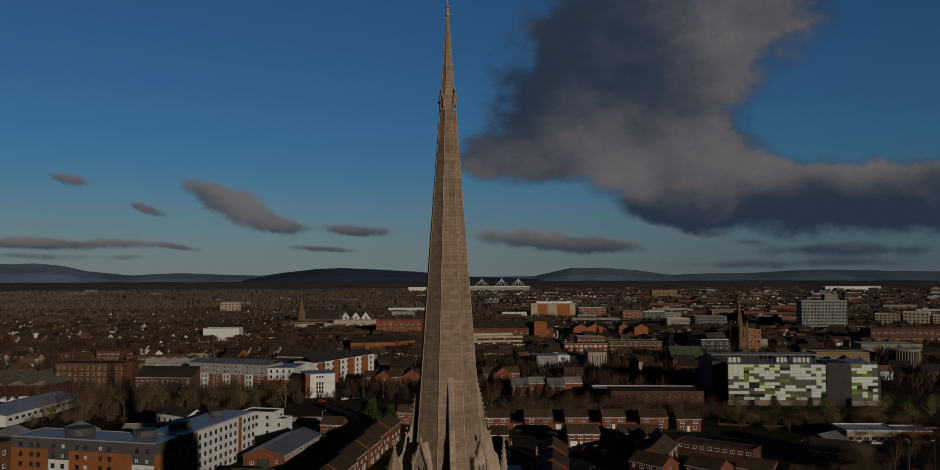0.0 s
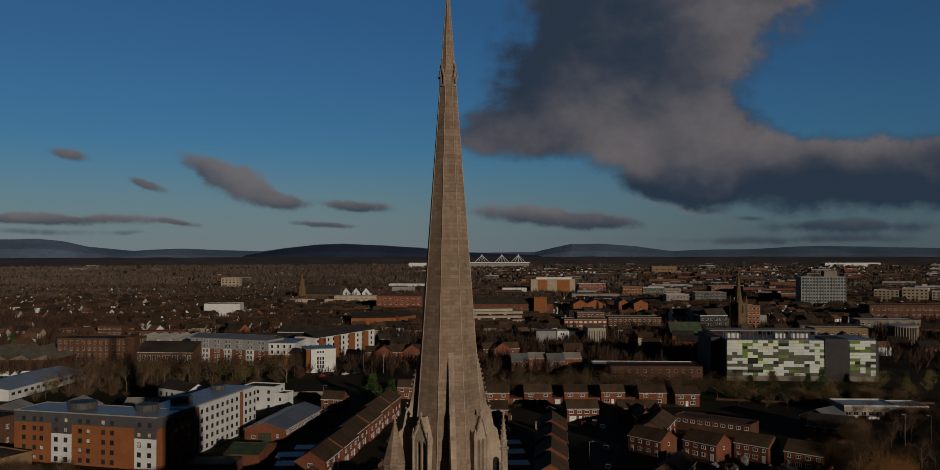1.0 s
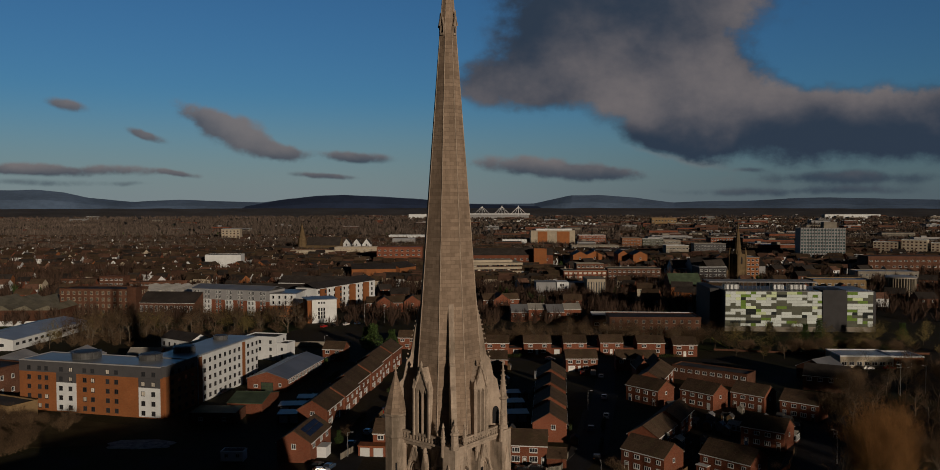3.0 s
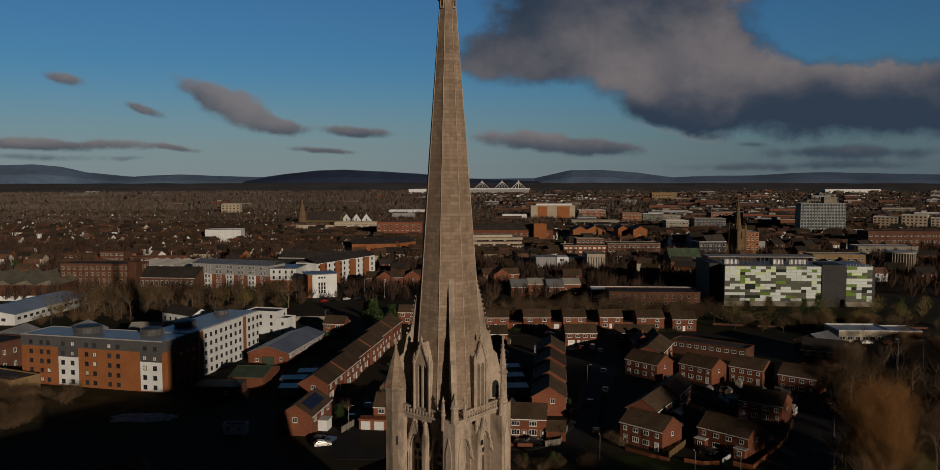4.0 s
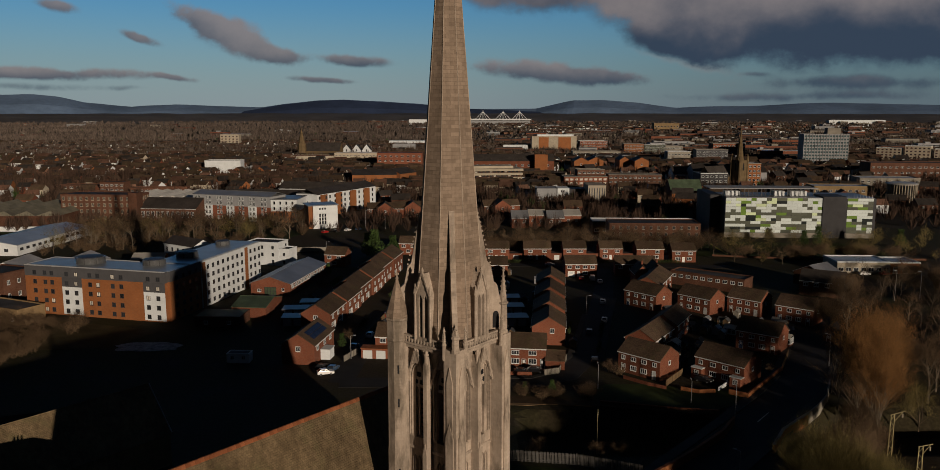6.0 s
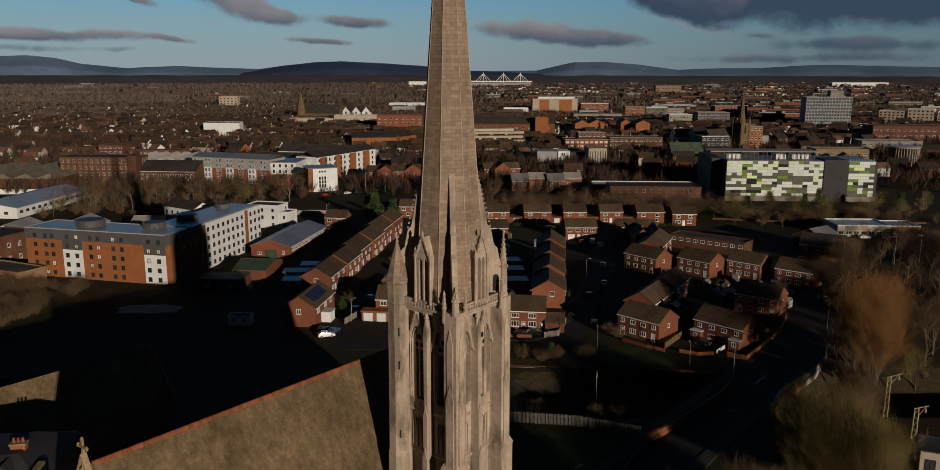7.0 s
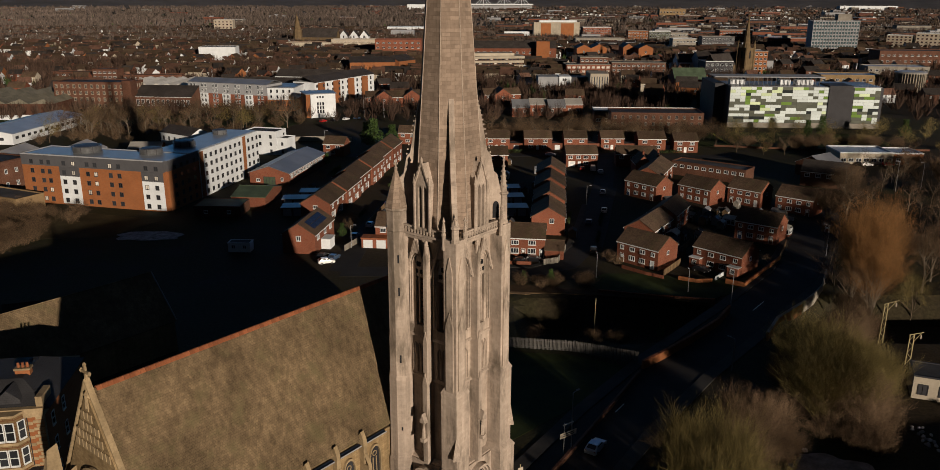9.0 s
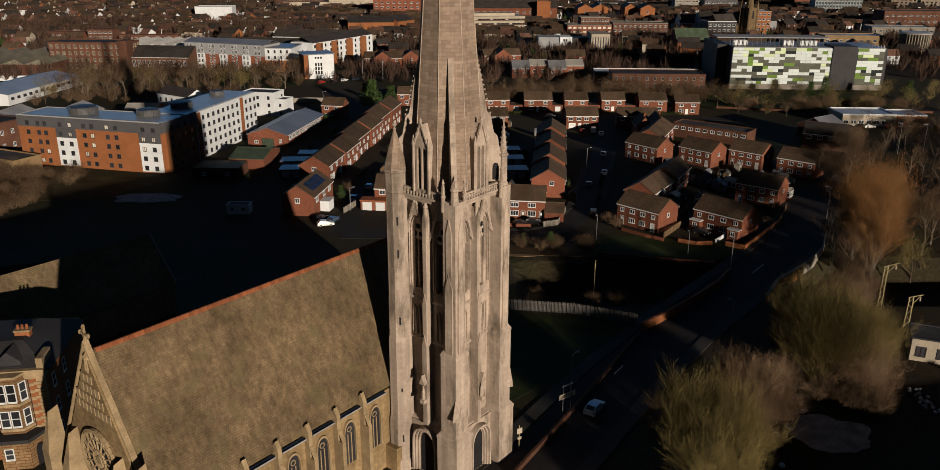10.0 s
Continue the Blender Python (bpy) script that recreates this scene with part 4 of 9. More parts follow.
for i in range(12):
    x0 = NX0 + 1.6 + i * step
    xm = x0 + step / 2
    if -8.0 < xm < 7.0:
        continue
    bm = B()
    box(bm, x0 + 0.46, x0 + step - 0.46, NY0 - 0.66, NY0 - 0.58, 11.0, 11.16)
    part("gutter", bm, LIGHTGREY, nave, "pale eaves gutter")
    bm = B()
    box(bm, x0 + 0.46, x0 + step - 0.46, NY0 - 0.58, NY0 - 0.02, 11.0, 11.10)
    part("gutter_lead", bm, LEAD, nave, "blue-grey lead lining")
    bm = B()
    op = [(x, z) for x, z in arch(1.7, 4.0, 7.9, 9.7)]
    extrude_y(bm, op, -0.04, 0.2)
    w = part("nave_window", bm, LEADED, nave, "pointed window with stone tracery", at=pose(xm, NY0, 0))
    fr = B()
    band(fr, op, 0.28, -0.3, 0.0)
    for s in (-0.28, 0.28):
        box(fr, s - 0.06, s + 0.06, -0.14, 0.0, 4.0, 8.2)
    for q in range(8):
        a, c = q * math.pi / 4, (q + 1) * math.pi / 4
        rod(fr, (0.33 * math.cos(a), -0.1, 8.7 + 0.33 * math.sin(a)), (0.33 * math.cos(c), -0.1, 8.7 + 0.33 * math.sin(c)), 0.07)
    part("tracery", fr, NAVE_TRIM, w)
# roof of a low link beside the tower
bm = B()
box(bm, -6.6, -4.8, 3.2, 5.2, 0, 3.4)
part("porch_wall", bm, NAVE_STONE, nave)
# ridge tiles, one by one
tile = B()
extrude_y(tile, [(-0.34, -0.22), (-0.22, -0.22), (0, 0.05), (0.22, -0.22), (0.34, -0.22), (0.10, 0.16), (-0.10, 0.16)], -0.27, 0.27)
tile_mesh = as_mesh("ridge_tile", tile, RIDGE_CLAY)
n = int((NX1 - NX0 - 2.2) / 0.56)
for i in range(n):
    part("ridge_tile", tile_mesh, None, nave, at=pose(NX0 + 1.3 + i * 0.56, NYM, NRIDGE + 0.42 + random.uniform(-0.01, 0.01), 0, 0, 90 + random.uniform(-1, 1)))


# ---------- houses and blocks: shared makers ----------
WINDOWS = {}


def relief(xs, zs, depth, slot):
    """One joined sheet of cells with steps between those of different depth, facing -y. depth and slot: by cell (i, j)."""
    bm = B()
    nx, nz = len(xs) - 1, len(zs) - 1
    for i in range(nx):
        for j in range(nz):
            d = depth(i, j)
            quad(bm, [(xs[i], -d, zs[j]), (xs[i + 1], -d, zs[j]), (xs[i + 1], -d, zs[j + 1]), (xs[i], -d, zs[j + 1])], slot(i, j))
            for ii, jj, p, q in ((i + 1, j, (xs[i + 1], zs[j]), (xs[i + 1], zs[j + 1])), (i - 1, j, (xs[i], zs[j + 1]), (xs[i], zs[j])),
                                 (i, j + 1, (xs[i + 1], zs[j + 1]), (xs[i], zs[j + 1])), (i, j - 1, (xs[i], zs[j]), (xs[i + 1], zs[j]))):
                e = depth(ii, jj) if 0 <= ii < nx and 0 <= jj < nz else -0.02
                if e < d - 1e-6:
                    quad(bm, [(p[0], -d, p[1]), (p[0], -e, p[1]), (q[0], -e, q[1]), (q[0], -d, q[1])], slot(i, j))
    bmesh.ops.remove_doubles(bm, verts=bm.verts, dist=1e-5)
    return bm


def window_mesh(w, h, frame=TRIM, bars=1, bar_h=0, pane=GLASS, edge=0.11):
    """Frame, bars and sill with the panes set back between them."""
    key = (round(w, 2), round(h, 2), frame.name, bars, bar_h, pane.name)
    if key not in WINDOWS:
        xs, fx = [-w / 2, -w / 2 + edge], [True]
        for i in range(bars):
            x = -w / 2 + w * (i + 1) / (bars + 1)
            xs += [x - edge * 0.4, x + edge * 0.4]
            fx += [False, True]
        xs += [w / 2 - edge, w / 2]
        fx += [False, True]
        zs, fz = [-0.09, 0.0, edge], ["sill", True]
        if bar_h:
            zs += [h * bar_h - edge * 0.4, h * bar_h + edge * 0.4]
            fz += [False, True]
        zs += [h - edge, h]
        fz += [False, True]
        solid_at = lambda i, j: fx[i] or bool(fz[j])
        bm = relief(xs, zs, lambda i, j: 0.16 if fz[j] == "sill" else 0.09 if solid_at(i, j) else 0.03, lambda i, j: 0 if solid_at(i, j) else 1)
        WINDOWS[key] = as_mesh("window", bm, frame, pane)
    return WINDOWS[key]


DOORS = {}


def door_mesh(w, h, colour):
    key = (w, h, colour.name)
    if key not in DOORS:
        xs, zs = [-w / 2 - 0.08, -w / 2, -w * 0.3, w * 0.3, w / 2, w / 2 + 0.08], [0, h * 0.55, h * 0.9, h, h + 0.08]
        rim = lambda i, j: i in (0, 4) or j == 3
        DOORS[key] = as_mesh("door", relief(xs, zs, lambda i, j: 0.08 if rim(i, j) else 0.06 if (i, j) == (2, 1) else 0.04, lambda i, j: 0 if rim(i, j) or (i, j) == (2, 1) else 1), TRIM, colour)
    return DOORS[key]


def face_at(face, L, W):
    return {"f": pose(0, 0, 0), "r": pose(L, 0, 0, 0, 0, 90), "l": pose(0, W, 0, 0, 0, -90), "b": pose(L, W, 0, 0, 0, 180)}[face]


def gable_shell(L, W, eave, ridge):
    """Walls of a house with its ridge along x, gables at both ends."""
    bm = B()
    pts = [(0, 0), (W, 0), (W, eave), (W / 2, ridge), (0, eave)]
    a, b = [bm.verts.new((0, y, z)) for y, z in pts], [bm.verts.new((L, y, z)) for y, z in pts]
    bm.faces.new(a[::-1])
    bm.faces.new(b)
    for i in range(5):
        bm.faces.new((a[i], a[(i + 1) % 5], b[(i + 1) % 5], b[i]))
    return bm


def gable_roof(L, W, eave, ridge, over=0.3, th=0.16):
    bm = B()
    s = (ridge - eave) / (W / 2)
    for sgn in (-1, 1):
        ye = -over if sgn < 0 else W + over
        ze = eave - over * s
        lo = [(-over * 0.6, ye, ze), (L + over * 0.6, ye, ze), (L + over * 0.6, W / 2, ridge), (-over * 0.6, W / 2, ridge)]
        up = [(x, y, z + th) for x, y, z in lo]
        va, vb = [bm.verts.new(p) for p in lo], [bm.verts.new(p) for p in up]
        fs = [va[::-1], vb] + [(va[i], va[(i + 1) % 4], vb[(i + 1) % 4], vb[i]) for i in range(4)]
        for f in fs:
            bm.faces.new(f if sgn < 0 else f[::-1])
    rod(bm, (-over * 0.6, W / 2, ridge + th), (L + over * 0.6, W / 2, ridge + th), 0.12, n=6)
    return bm


def gable_house(name, at, L, W, eave=5.0, ridge=7.4, wall=BRICK, roof=ROOF_BROWN, label="", category="house", group="", wins=(), doors=(), chimneys=(), frame=TRIM, fascia=True, z=0.0):
    """at: (x, y, turn) of the front left corner. wins: (face, u, z, w, h[, bars]); doors: (face, u, w, h, colour)."""
    h = thing(name, pose(at[0], at[1], z, 0, 0, at[2]), label or "red brick house with a brown tiled roof", category, group)
    w = part("wall", gable_shell(L, W, eave, ridge), wall, h)
    part("roof", gable_roof(L, W, eave, ridge), roof, h)
    if fascia:
        for y in (-0.36, W + 0.24):
            bm = B()
            s = (ridge - eave) / (W / 2)
            box(bm, -0.15, L + 0.15, y, y + 0.12, eave - 0.3 * s - 0.14, eave - 0.3 * s + 0.08)
            part("fascia", bm, TRIM, h)
    for wd in wins:
        f, u, zz, ww, hh = wd[:5]
        bars = wd[5] if len(wd) > 5 else 1
        part("window", window_mesh(ww, hh, frame, bars), None, h, at=face_at(f, L, W) @ pose(u, -0.003, zz))
    for f, u, ww, hh, colour in doors:
        part("door", door_mesh(ww, hh, colour), None, h, at=face_at(f, L, W) @ pose(u, -0.003, 0.1))
    for cx, cy in chimneys:
        bm = B()
        zc = ridge - abs(cy - W / 2) * (ridge - eave) / (W / 2)
        box(bm, cx - 0.45, cx + 0.45, cy - 0.3, cy + 0.3, zc - 0.6, zc + 1.3)
        box(bm, cx - 0.5, cx + 0.5, cy - 0.35, cy + 0.35, zc + 1.1, zc + 1.25)
        c = part("chimney", bm, wall, h)
        for k in (-0.2, 0.2):
            part("chimney_pot", taper(B(), 8, [(zc + 1.25, 0.13), (zc + 1.65, 0.11)], 0, cx + k, cy), RIDGE_CLAY, c)
    return h


def flat_block(name, at, L, W, h, wall=BRICK, roof=ROOF_FELT, floors=3, cols=None, wsize=(1.2, 1.4), faces="f", label="", category="building", group="", frame=TRIM,
               parapet=0.5, pane=GLASS, bars=1, z=0.0, ground_gap=0.9, skip=(), crown=None, bump=0.0):
    """A flat-roofed building with a parapet and rows of windows on the faces named."""
    b = thing(name, pose(at[0], at[1], z, 0, 0, at[2]), label or "flat-roofed brick building", category, group)
    part("wall", box(B(), 0, L, 0, W, 0, h), wall, b)
    bm = B()
    for x0, x1, y0, y1 in ((-0.1, L + 0.1, -0.1, 0.25), (-0.1, L + 0.1, W - 0.25, W + 0.1), (-0.1, 0.25, 0.25, W - 0.25), (L - 0.25, L + 0.1, 0.25, W - 0.25)):
        box(bm, x0, x1, y0, y1, h, h + parapet)
    part("parapet", bm, crown or wall, b)
    part("roof", box(B(), 0.25, L - 0.25, 0.25, W - 0.25, h, h + 0.12), roof, b)
    fh = (h - 0.3) / floors
    for f in faces:
        span = L if f in "fb" else W
        n = cols if cols and f in "fb" else max(1, int(span / 3.2))
        if cols and f not in "fb":
            n = max(1, round(span * cols / L))
        me = window_mesh(wsize[0], wsize[1], frame, bars, 0, pane)
        for i in range(floors):
            for j in range(n):
                if (i, j) in skip:
                    continue
                part("window", me, None, b, at=face_at(f, L, W) @ pose(span * (j + 0.5) / n, -0.003, fh * i + ground_gap))
    return b


def semi_windows(L, up=3.25, lo=0.95, n=4, gables="r"):
    out = []
    for i in range(n):
        u = L * (i + 0.5) / n
        out.append(("f", u, up, 1.45 if i % 3 else 1.05, 1.0))
        if i % 3:
            out.append(("f", u, lo, 1.7, 1.2, 2))
    for g in gables:
        out.append((g, 4.0, up, 0.9, 1.0, 0))
    return out


WHITE_DOOR = plain("white_door", (0.7, 0.7, 0.68), 0.4, 0.08, 0.5, 4.0)
BLUE_DOOR = plain("blue_door", (0.031, 0.056, 0.124), 0.4, 0.1, 0.5, 4.0)
BROWN_DOOR = plain("brown_door", (0.087, 0.043, 0.025), 0.5, 0.2, 0.5, 4.0)

# ---------- brick houses on the estate ----------
EST = "houses of the brick estate"


def semi(at, L=11.6, W=8.2, eave=5.0, ridge=7.5, label="", gables="r", doors=(1.6, 10.0), **kw):
    colours = (WHITE_DOOR, BLUE_DOOR, BROWN_DOOR)
    return gable_house("semi_detached_house", at, L, W, eave, ridge, label=label or "pair of red brick houses with white windows, brown tiled roof", group=EST,
                       wins=semi_windows(L, gables=gables), doors=[("f", L * 0.13 if i == 0 else L * 0.87, 0.95, 2.05, colours[(i + int(at[0])) % 3]) for i in range(2)],
                       chimneys=kw.pop("chimneys", ()), **kw)


semi((35.7, 187.0, -46), L=11.6)
hb = semi((53.1, 183.1, -46), L=12.4, label="pair of red brick houses with small projecting porches")
for u in (1.3, 11.1):
    p = part("porch", box(B(), u - 1.3, u + 1.3, -1.5, 0, 0, 2.5), BRICK, hb, "flat-roofed brick porch")
    part("porch_roof", box(B(), u - 1.45, u + 1.45, -1.65, 0, 2.5, 2.68), TRIM, p)
    part("porch_window", window_mesh(1.1, 1.1, TRIM, 1), None, p, at=pose(u, -1.503, 1.0))
semi((49.8, 253.9, -50), L=12.4)
h3 = semi((65.5, 248.0, -49), L=11.6, label="pair of red brick houses with a projecting gabled bay")
semi((80.0, 244.2, -44), L=10.6)
semi((91.0, 233.6, -42), L=11.0)
semi((70.2, 205.8, -38), L=11.0)
# the bent pair of rows behind
gable_house("terraced_house", (46.2, 194.8, 58), 14.5, 7.8, 5.0, 7.4, label="red brick house end with a tiled roof and a bare gable", group=EST,
            wins=[("f", 3.0, 3.2, 1.6, 1.1), ("f", 7.5, 3.2, 1.6, 1.1), ("f", 12.0, 3.2, 1.6, 1.1), ("f", 7.0, 1.0, 1.8, 1.3), ("f", 12.6, 1.0, 1.8, 1.3)], doors=[("f", 9.8, 0.95, 2.05, WHITE_DOOR)])
gable_house("terraced_house", (55.4, 209.6, 61), 14.5, 7.8, 5.0, 7.4, group=EST, label="red brick house with a dark tiled roof",
            wins=[("f", u, zz, 1.6, 1.15) for u in (2.6, 7.4, 12.2) for zz in (1.0, 3.2)], doors=[("f", 5.0, 0.95, 2.05, BROWN_DOOR)])
gable_house("terraced_house", (62.5, 259.0, 66), 22.0, 9.0, 5.0, 7.5, group=EST, label="red brick house with gabled roof and white windows",
            wins=[("f", u, zz, 1.6, 1.15) for u in (4, 11, 18) for zz in (1.0, 3.2)] + [("l", 4.5, 3.2, 1.2, 1.1)])
# cross gables with white verges
for x, y in ((58.5, 278.5), (64.5, 282.0)):
    gable_house("gabled_house", (x + 5.0, y, 90), 9.0, 5.2, 5.0, 7.8, group=EST, label="narrow gabled brick house with white verge boards", wins=[("l", 2.6, 3.2, 1.8, 1.1), ("l", 2.6, 1.0, 1.8, 1.2)], chimneys=[(2.0, 2.6)])
# low flat-fronted terrace
# dark brick stands in for the shade on this front
flat_block("low_terrace", (72.3, 285.0, -39), 27.0, 8.0, 4.6, BRICK_DARK, ROOF_FELT, 1, 10, (1.6, 1.1), "f", "low flat-roofed brick terrace with white window band", "terrace", ground_gap=2.9)
# the row along the back road
for i, (x, y, L) in enumerate(((5.8, 330.3, 10.4), (22.3, 330.5, 11.4), (38.8, 330.6, 9.6), (54.0, 330.8, 9.6), (69.2, 329.6, 11.4), (83.0, 325.6, 9.8))):
    gable_house("terraced_house", (x, y, 0.5), L, 8.4, 5.0, 7.4, group="row of houses along the back road", label="red brick house with a dark roof and white windows",
                wins=[("f", L * k, 3.2, 1.9, 1.15, 2) for k in (0.24, 0.76)] + [("f", L * k, 0.95, 2.0, 1.3, 2) for k in (0.24, 0.72)], doors=[("f", L * 0.48, 0.95, 2.05, WHITE_DOOR)])
    if i < 5:
        gx = x + L + 0.15
        gw = (16.2, 16.3, 15.0, 15.0, 13.6)[i] - L - 0.3
        g = flat_block("garage", (gx, 331.6, 0.5), max(gw, 3.0), 5.6, 2.5, BRICK, ROOF_FELT, 1, 1, (2.2, 1.9), "f", "low brick garage with a pale door", "garage", "garages between the houses", pane=TRIM, ground_gap=0.1, parapet=0.2)
gable_house("terraced_house", (35.7, 296.5, 0.5), 11.8, 8.4, 5.0, 7.5, group=EST, label="red brick house with white-framed windows and a white garage door",
            wins=[("f", u, 3.2, 1.7, 1.15) for u in (1.6, 4.6, 7.4, 10.2)] + [("f", 7.4, 0.95, 1.9, 1.3)], doors=[("f", 2.2, 2.4, 2.1, WHITE_DOOR), ("f", 5.0, 0.95, 2.05, WHITE_DOOR)])
gable_house("terraced_house", (54.6, 298.0, -6), 15.0, 8.4, 4.8, 7.2, group=EST, label="red brick house with a dark tiled roof", wins=[("f", u, 3.0, 1.6, 1.1) for u in (2, 6, 10, 13.5)])
gable_house("terraced_house", (2.0, 296.0, 0), 12.0, 8.4, 4.8, 7.2, group=EST, label="red brick house with a dark tiled roof", wins=[("f", u, 3.0, 1.6, 1.1) for u in (2, 6, 10)])
# stepped row that runs away from the tower, gable ends lit
ang = 84.0
for i in range(4):
    x, y = 25.3 + i * 1.6, 207.6 + i * 14.6
    gable_house("terraced_house", (x, y, ang), 13.6, 8.9, 5.0 + 0.85 * i, 7.7 + 0.85 * i, BRICK, ROOF_BROWN, "red brick house end-on in a stepped row", group="stepped row of houses",
                wins=[("l", 5.4, 3.3, 1.2, 1.3)] * (i == 0) + [("f", u, zz, 1.6, 1.15) for u in (2.5, 6.5, 10.8) for zz in (1.0, 3.2)], doors=[("f", 4.6, 0.95, 2.05, WHITE_DOOR)])
# house by the bend with its side porch
hc = gable_house("terraced_house", (5.0, 190.1, -7), 13.4, 8.0, 5.0, 7.6, group=EST, label="red brick house with white windows facing the green",
                 wins=[("f", u, 3.2, 1.9, 1.15, 2) for u in (1.6, 6.0, 10.2)] + [("f", 6.0, 0.95, 2.0, 1.4, 2), ("f", 10.2, 0.95, 2.0, 1.4, 2)], doors=[("f", 8.1, 0.95, 2.05, BROWN_DOOR), ("f", 12.6, 0.9, 2.05, BLACK_PAINT)])
p = part("side_wing", gable_shell(4.6, 6.5, 2.4, 3.9), BRICK, hc, "lean-to brick wing", at=pose(13.4, -1.0, 0))
part("wing_roof", gable_roof(4.6, 6.5, 2.4, 3.9), ROOF_BROWN, p)

# the long stepped row on the other side
for i in range(6):
    f = i / 5
    x, y = -39.8 + 10.4 * f + (0.6 if i % 2 else 0), 221.5 + 75.0 * f
    lit = "red brick house in a stepped row, brown roof, white windows"
    gable_house("terraced_house", (x, y, 82), 15.2, 8.6, 5.0 + 0.42 * i, 7.6 + 0.42 * i, BRICK, ROOF_BROWN, lit, group="long stepped row of houses",
                wins=[("l", 4.3, 3.4, 1.3, 1.1)] * (i == 0) + [("f", u, 3.2, 1.5, 1.1) for u in (2.6, 7.6, 12.6)] + [("f", u, 1.0, 1.7, 1.2) for u in (2.2, 9.0)], doors=[("f", 4.4, 0.95, 2.05, WHITE_DOOR), ("f", 11.4, 0.95, 2.05, WHITE_DOOR)])
so = gable_house("terraced_house", (-38.4, 190.9, 82), 15.6, 8.4, 5.0, 7.7, BRICK, ROOF_BROWN, "red brick end house with solar panels on its roof", group="long stepped row of houses",
                 wins=[("l", 4.2, 3.3, 1.2, 1.3), ("f", 2.5, 3.2, 1.7, 1.15), ("f", 8.0, 3.2, 1.7, 1.15), ("f", 12.5, 3.2, 1.7, 1.15), ("f", 9.0, 1.0, 1.8, 1.3)], doors=[("f", 6.0, 0.95, 2.05, WHITE_DOOR)])
SOLAR = plain("solar_panel", (0.012, 0.016, 0.035), 0.15, 0.2, 1.0, 5.0, bump=0.0)
sl = math.degrees(math.atan2(2.7, 4.2))
for i in range(6):
    for j in range(2):
        bm = box(B(), -0.8, 0.8, -0.7, 0.7, 0, 0.05)
        part("solar_panel", bm, SOLAR, so, "dark glossy solar panel", at=pose(3.4 + i * 1.72, 1.5 + j * 1.3, 5.0 + (1.5 + j * 1.3) * 2.7 / 4.2 + 0.26, sl, 0, 0))
part("bay", box(B(), 4.6, 8.2, -2.4, 0, 0, 2.6), WHITE, so, "white rendered porch")
part("bay_roof", box(B(), 4.4, 8.4, -2.6, 0, 2.6, 2.75), TRIM, so)
gar = gable_house("house_with_garage", (-24.4, 199.4, -6), 9.0, 8.0, 5.0, 7.5, BRICK, ROOF_BROWN, "red brick house with two white garage doors", wins=[("f", 2.0, 3.3, 1.6, 1.15)])
part("garage_wing", box(B(), -3.0, 6.0, -3.2, 0, 0, 2.5), BRICK, gar)
part("garage_roof", box(B(), -3.2, 6.2, -3.5, 0, 2.5, 2.7), RIDGE_CLAY, gar)
for u in (-1.3, 2.1):
    part("garage_door", window_mesh(2.4, 2.1, TRIM, 0, 0.5, TRIM), None, gar, "white garage door", at=pose(u, -3.203, 0.05))

# ---------- the long brick shed, green roofs, white buildings ----------
sh = gable_house("brick_workshop", (-60.8, 264.9, 81), 37.0, 14.0, 4.2, 6.4, BRICK, ROOF_GREY, "long low red brick workshop with a grey sheet roof", "workshop",
                 wins=[("l", 3.0, 1.2, 1.4, 1.0), ("l", 11.5, 1.6, 0.9, 1.2)] + [("f", 2.5 + i * 3.0, 2.4, 2.2, 1.2, 2) for i in range(11)])
part("shutter_door", window_mesh(4.2, 2.9, DARK_METAL, 3, 0.5, ROOF_GREEN), None, sh, "green shutter door", at=face_at("l", 37, 14) @ pose(7.0, -0.004, 0.05))
gable_house("low_shed", (-72.4, 237.4, -6), 10.6, 15.0, 3.2, 4.8, BRICK, ROOF_GREEN, "low brick shed with a mossy green sheet roof", "shed", fascia=False)
flat_block("low_shed", (-80.0, 226.2, -2), 13.5, 9.0, 3.0, BRICK_DARK, ROOF_GREEN, 1, 2, (1.2, 1.0), "f", "low flat shed with a dull green roof", "shed", parapet=0.15)
flat_block("white_villa", (-91.0, 322.0, -14), 14.0, 9.0, 9.0, WHITE, ROOF_SLATE, 3, 3, (1.0, 1.3), "fr", "tall white rendered house with a stepped side", "house", frame=DARKGREY, skip=((0, 1), (2, 0)))
flat_block("white_wing", (-77.2, 319.0, -14), 4.5, 7.0, 6.5, WHITE, ROOF_SLATE, 2, 1, (0.9, 1.2), "f", "lower white rendered wing beside the white house", "house", frame=DARKGREY)
gable_house("white_hall", (-119.5, 309.0, -35), 18.2, 9.0, 11.0, 13.2, WHITE, ROOF_SLATE, "white rendered block with a grey pitched roof", "building", wins=[("f", 2.0 + i * 3.4, 8.2, 1.0, 1.5, 0) for i in range(5)], frame=DARKGREY)

# ---------- the student block ----------
SB = thing("apartment_block", turned(-14.8, -137.6, 243.4), "five-storey apartment block, orange brick, white panels, charcoal top floor", "apartment block")
SBL, SBH = 49.5, 15.0
part("wall", box(B(), 0, SBL, 0, 13.0, 0, SBH - 3.2), BRICK_ORANGE, SB)
part("top_storey", box(B(), -0.05, SBL + 0.02, -0.05, 13.05, SBH - 3.2, SBH), GREY, SB, "charcoal clad top storey")
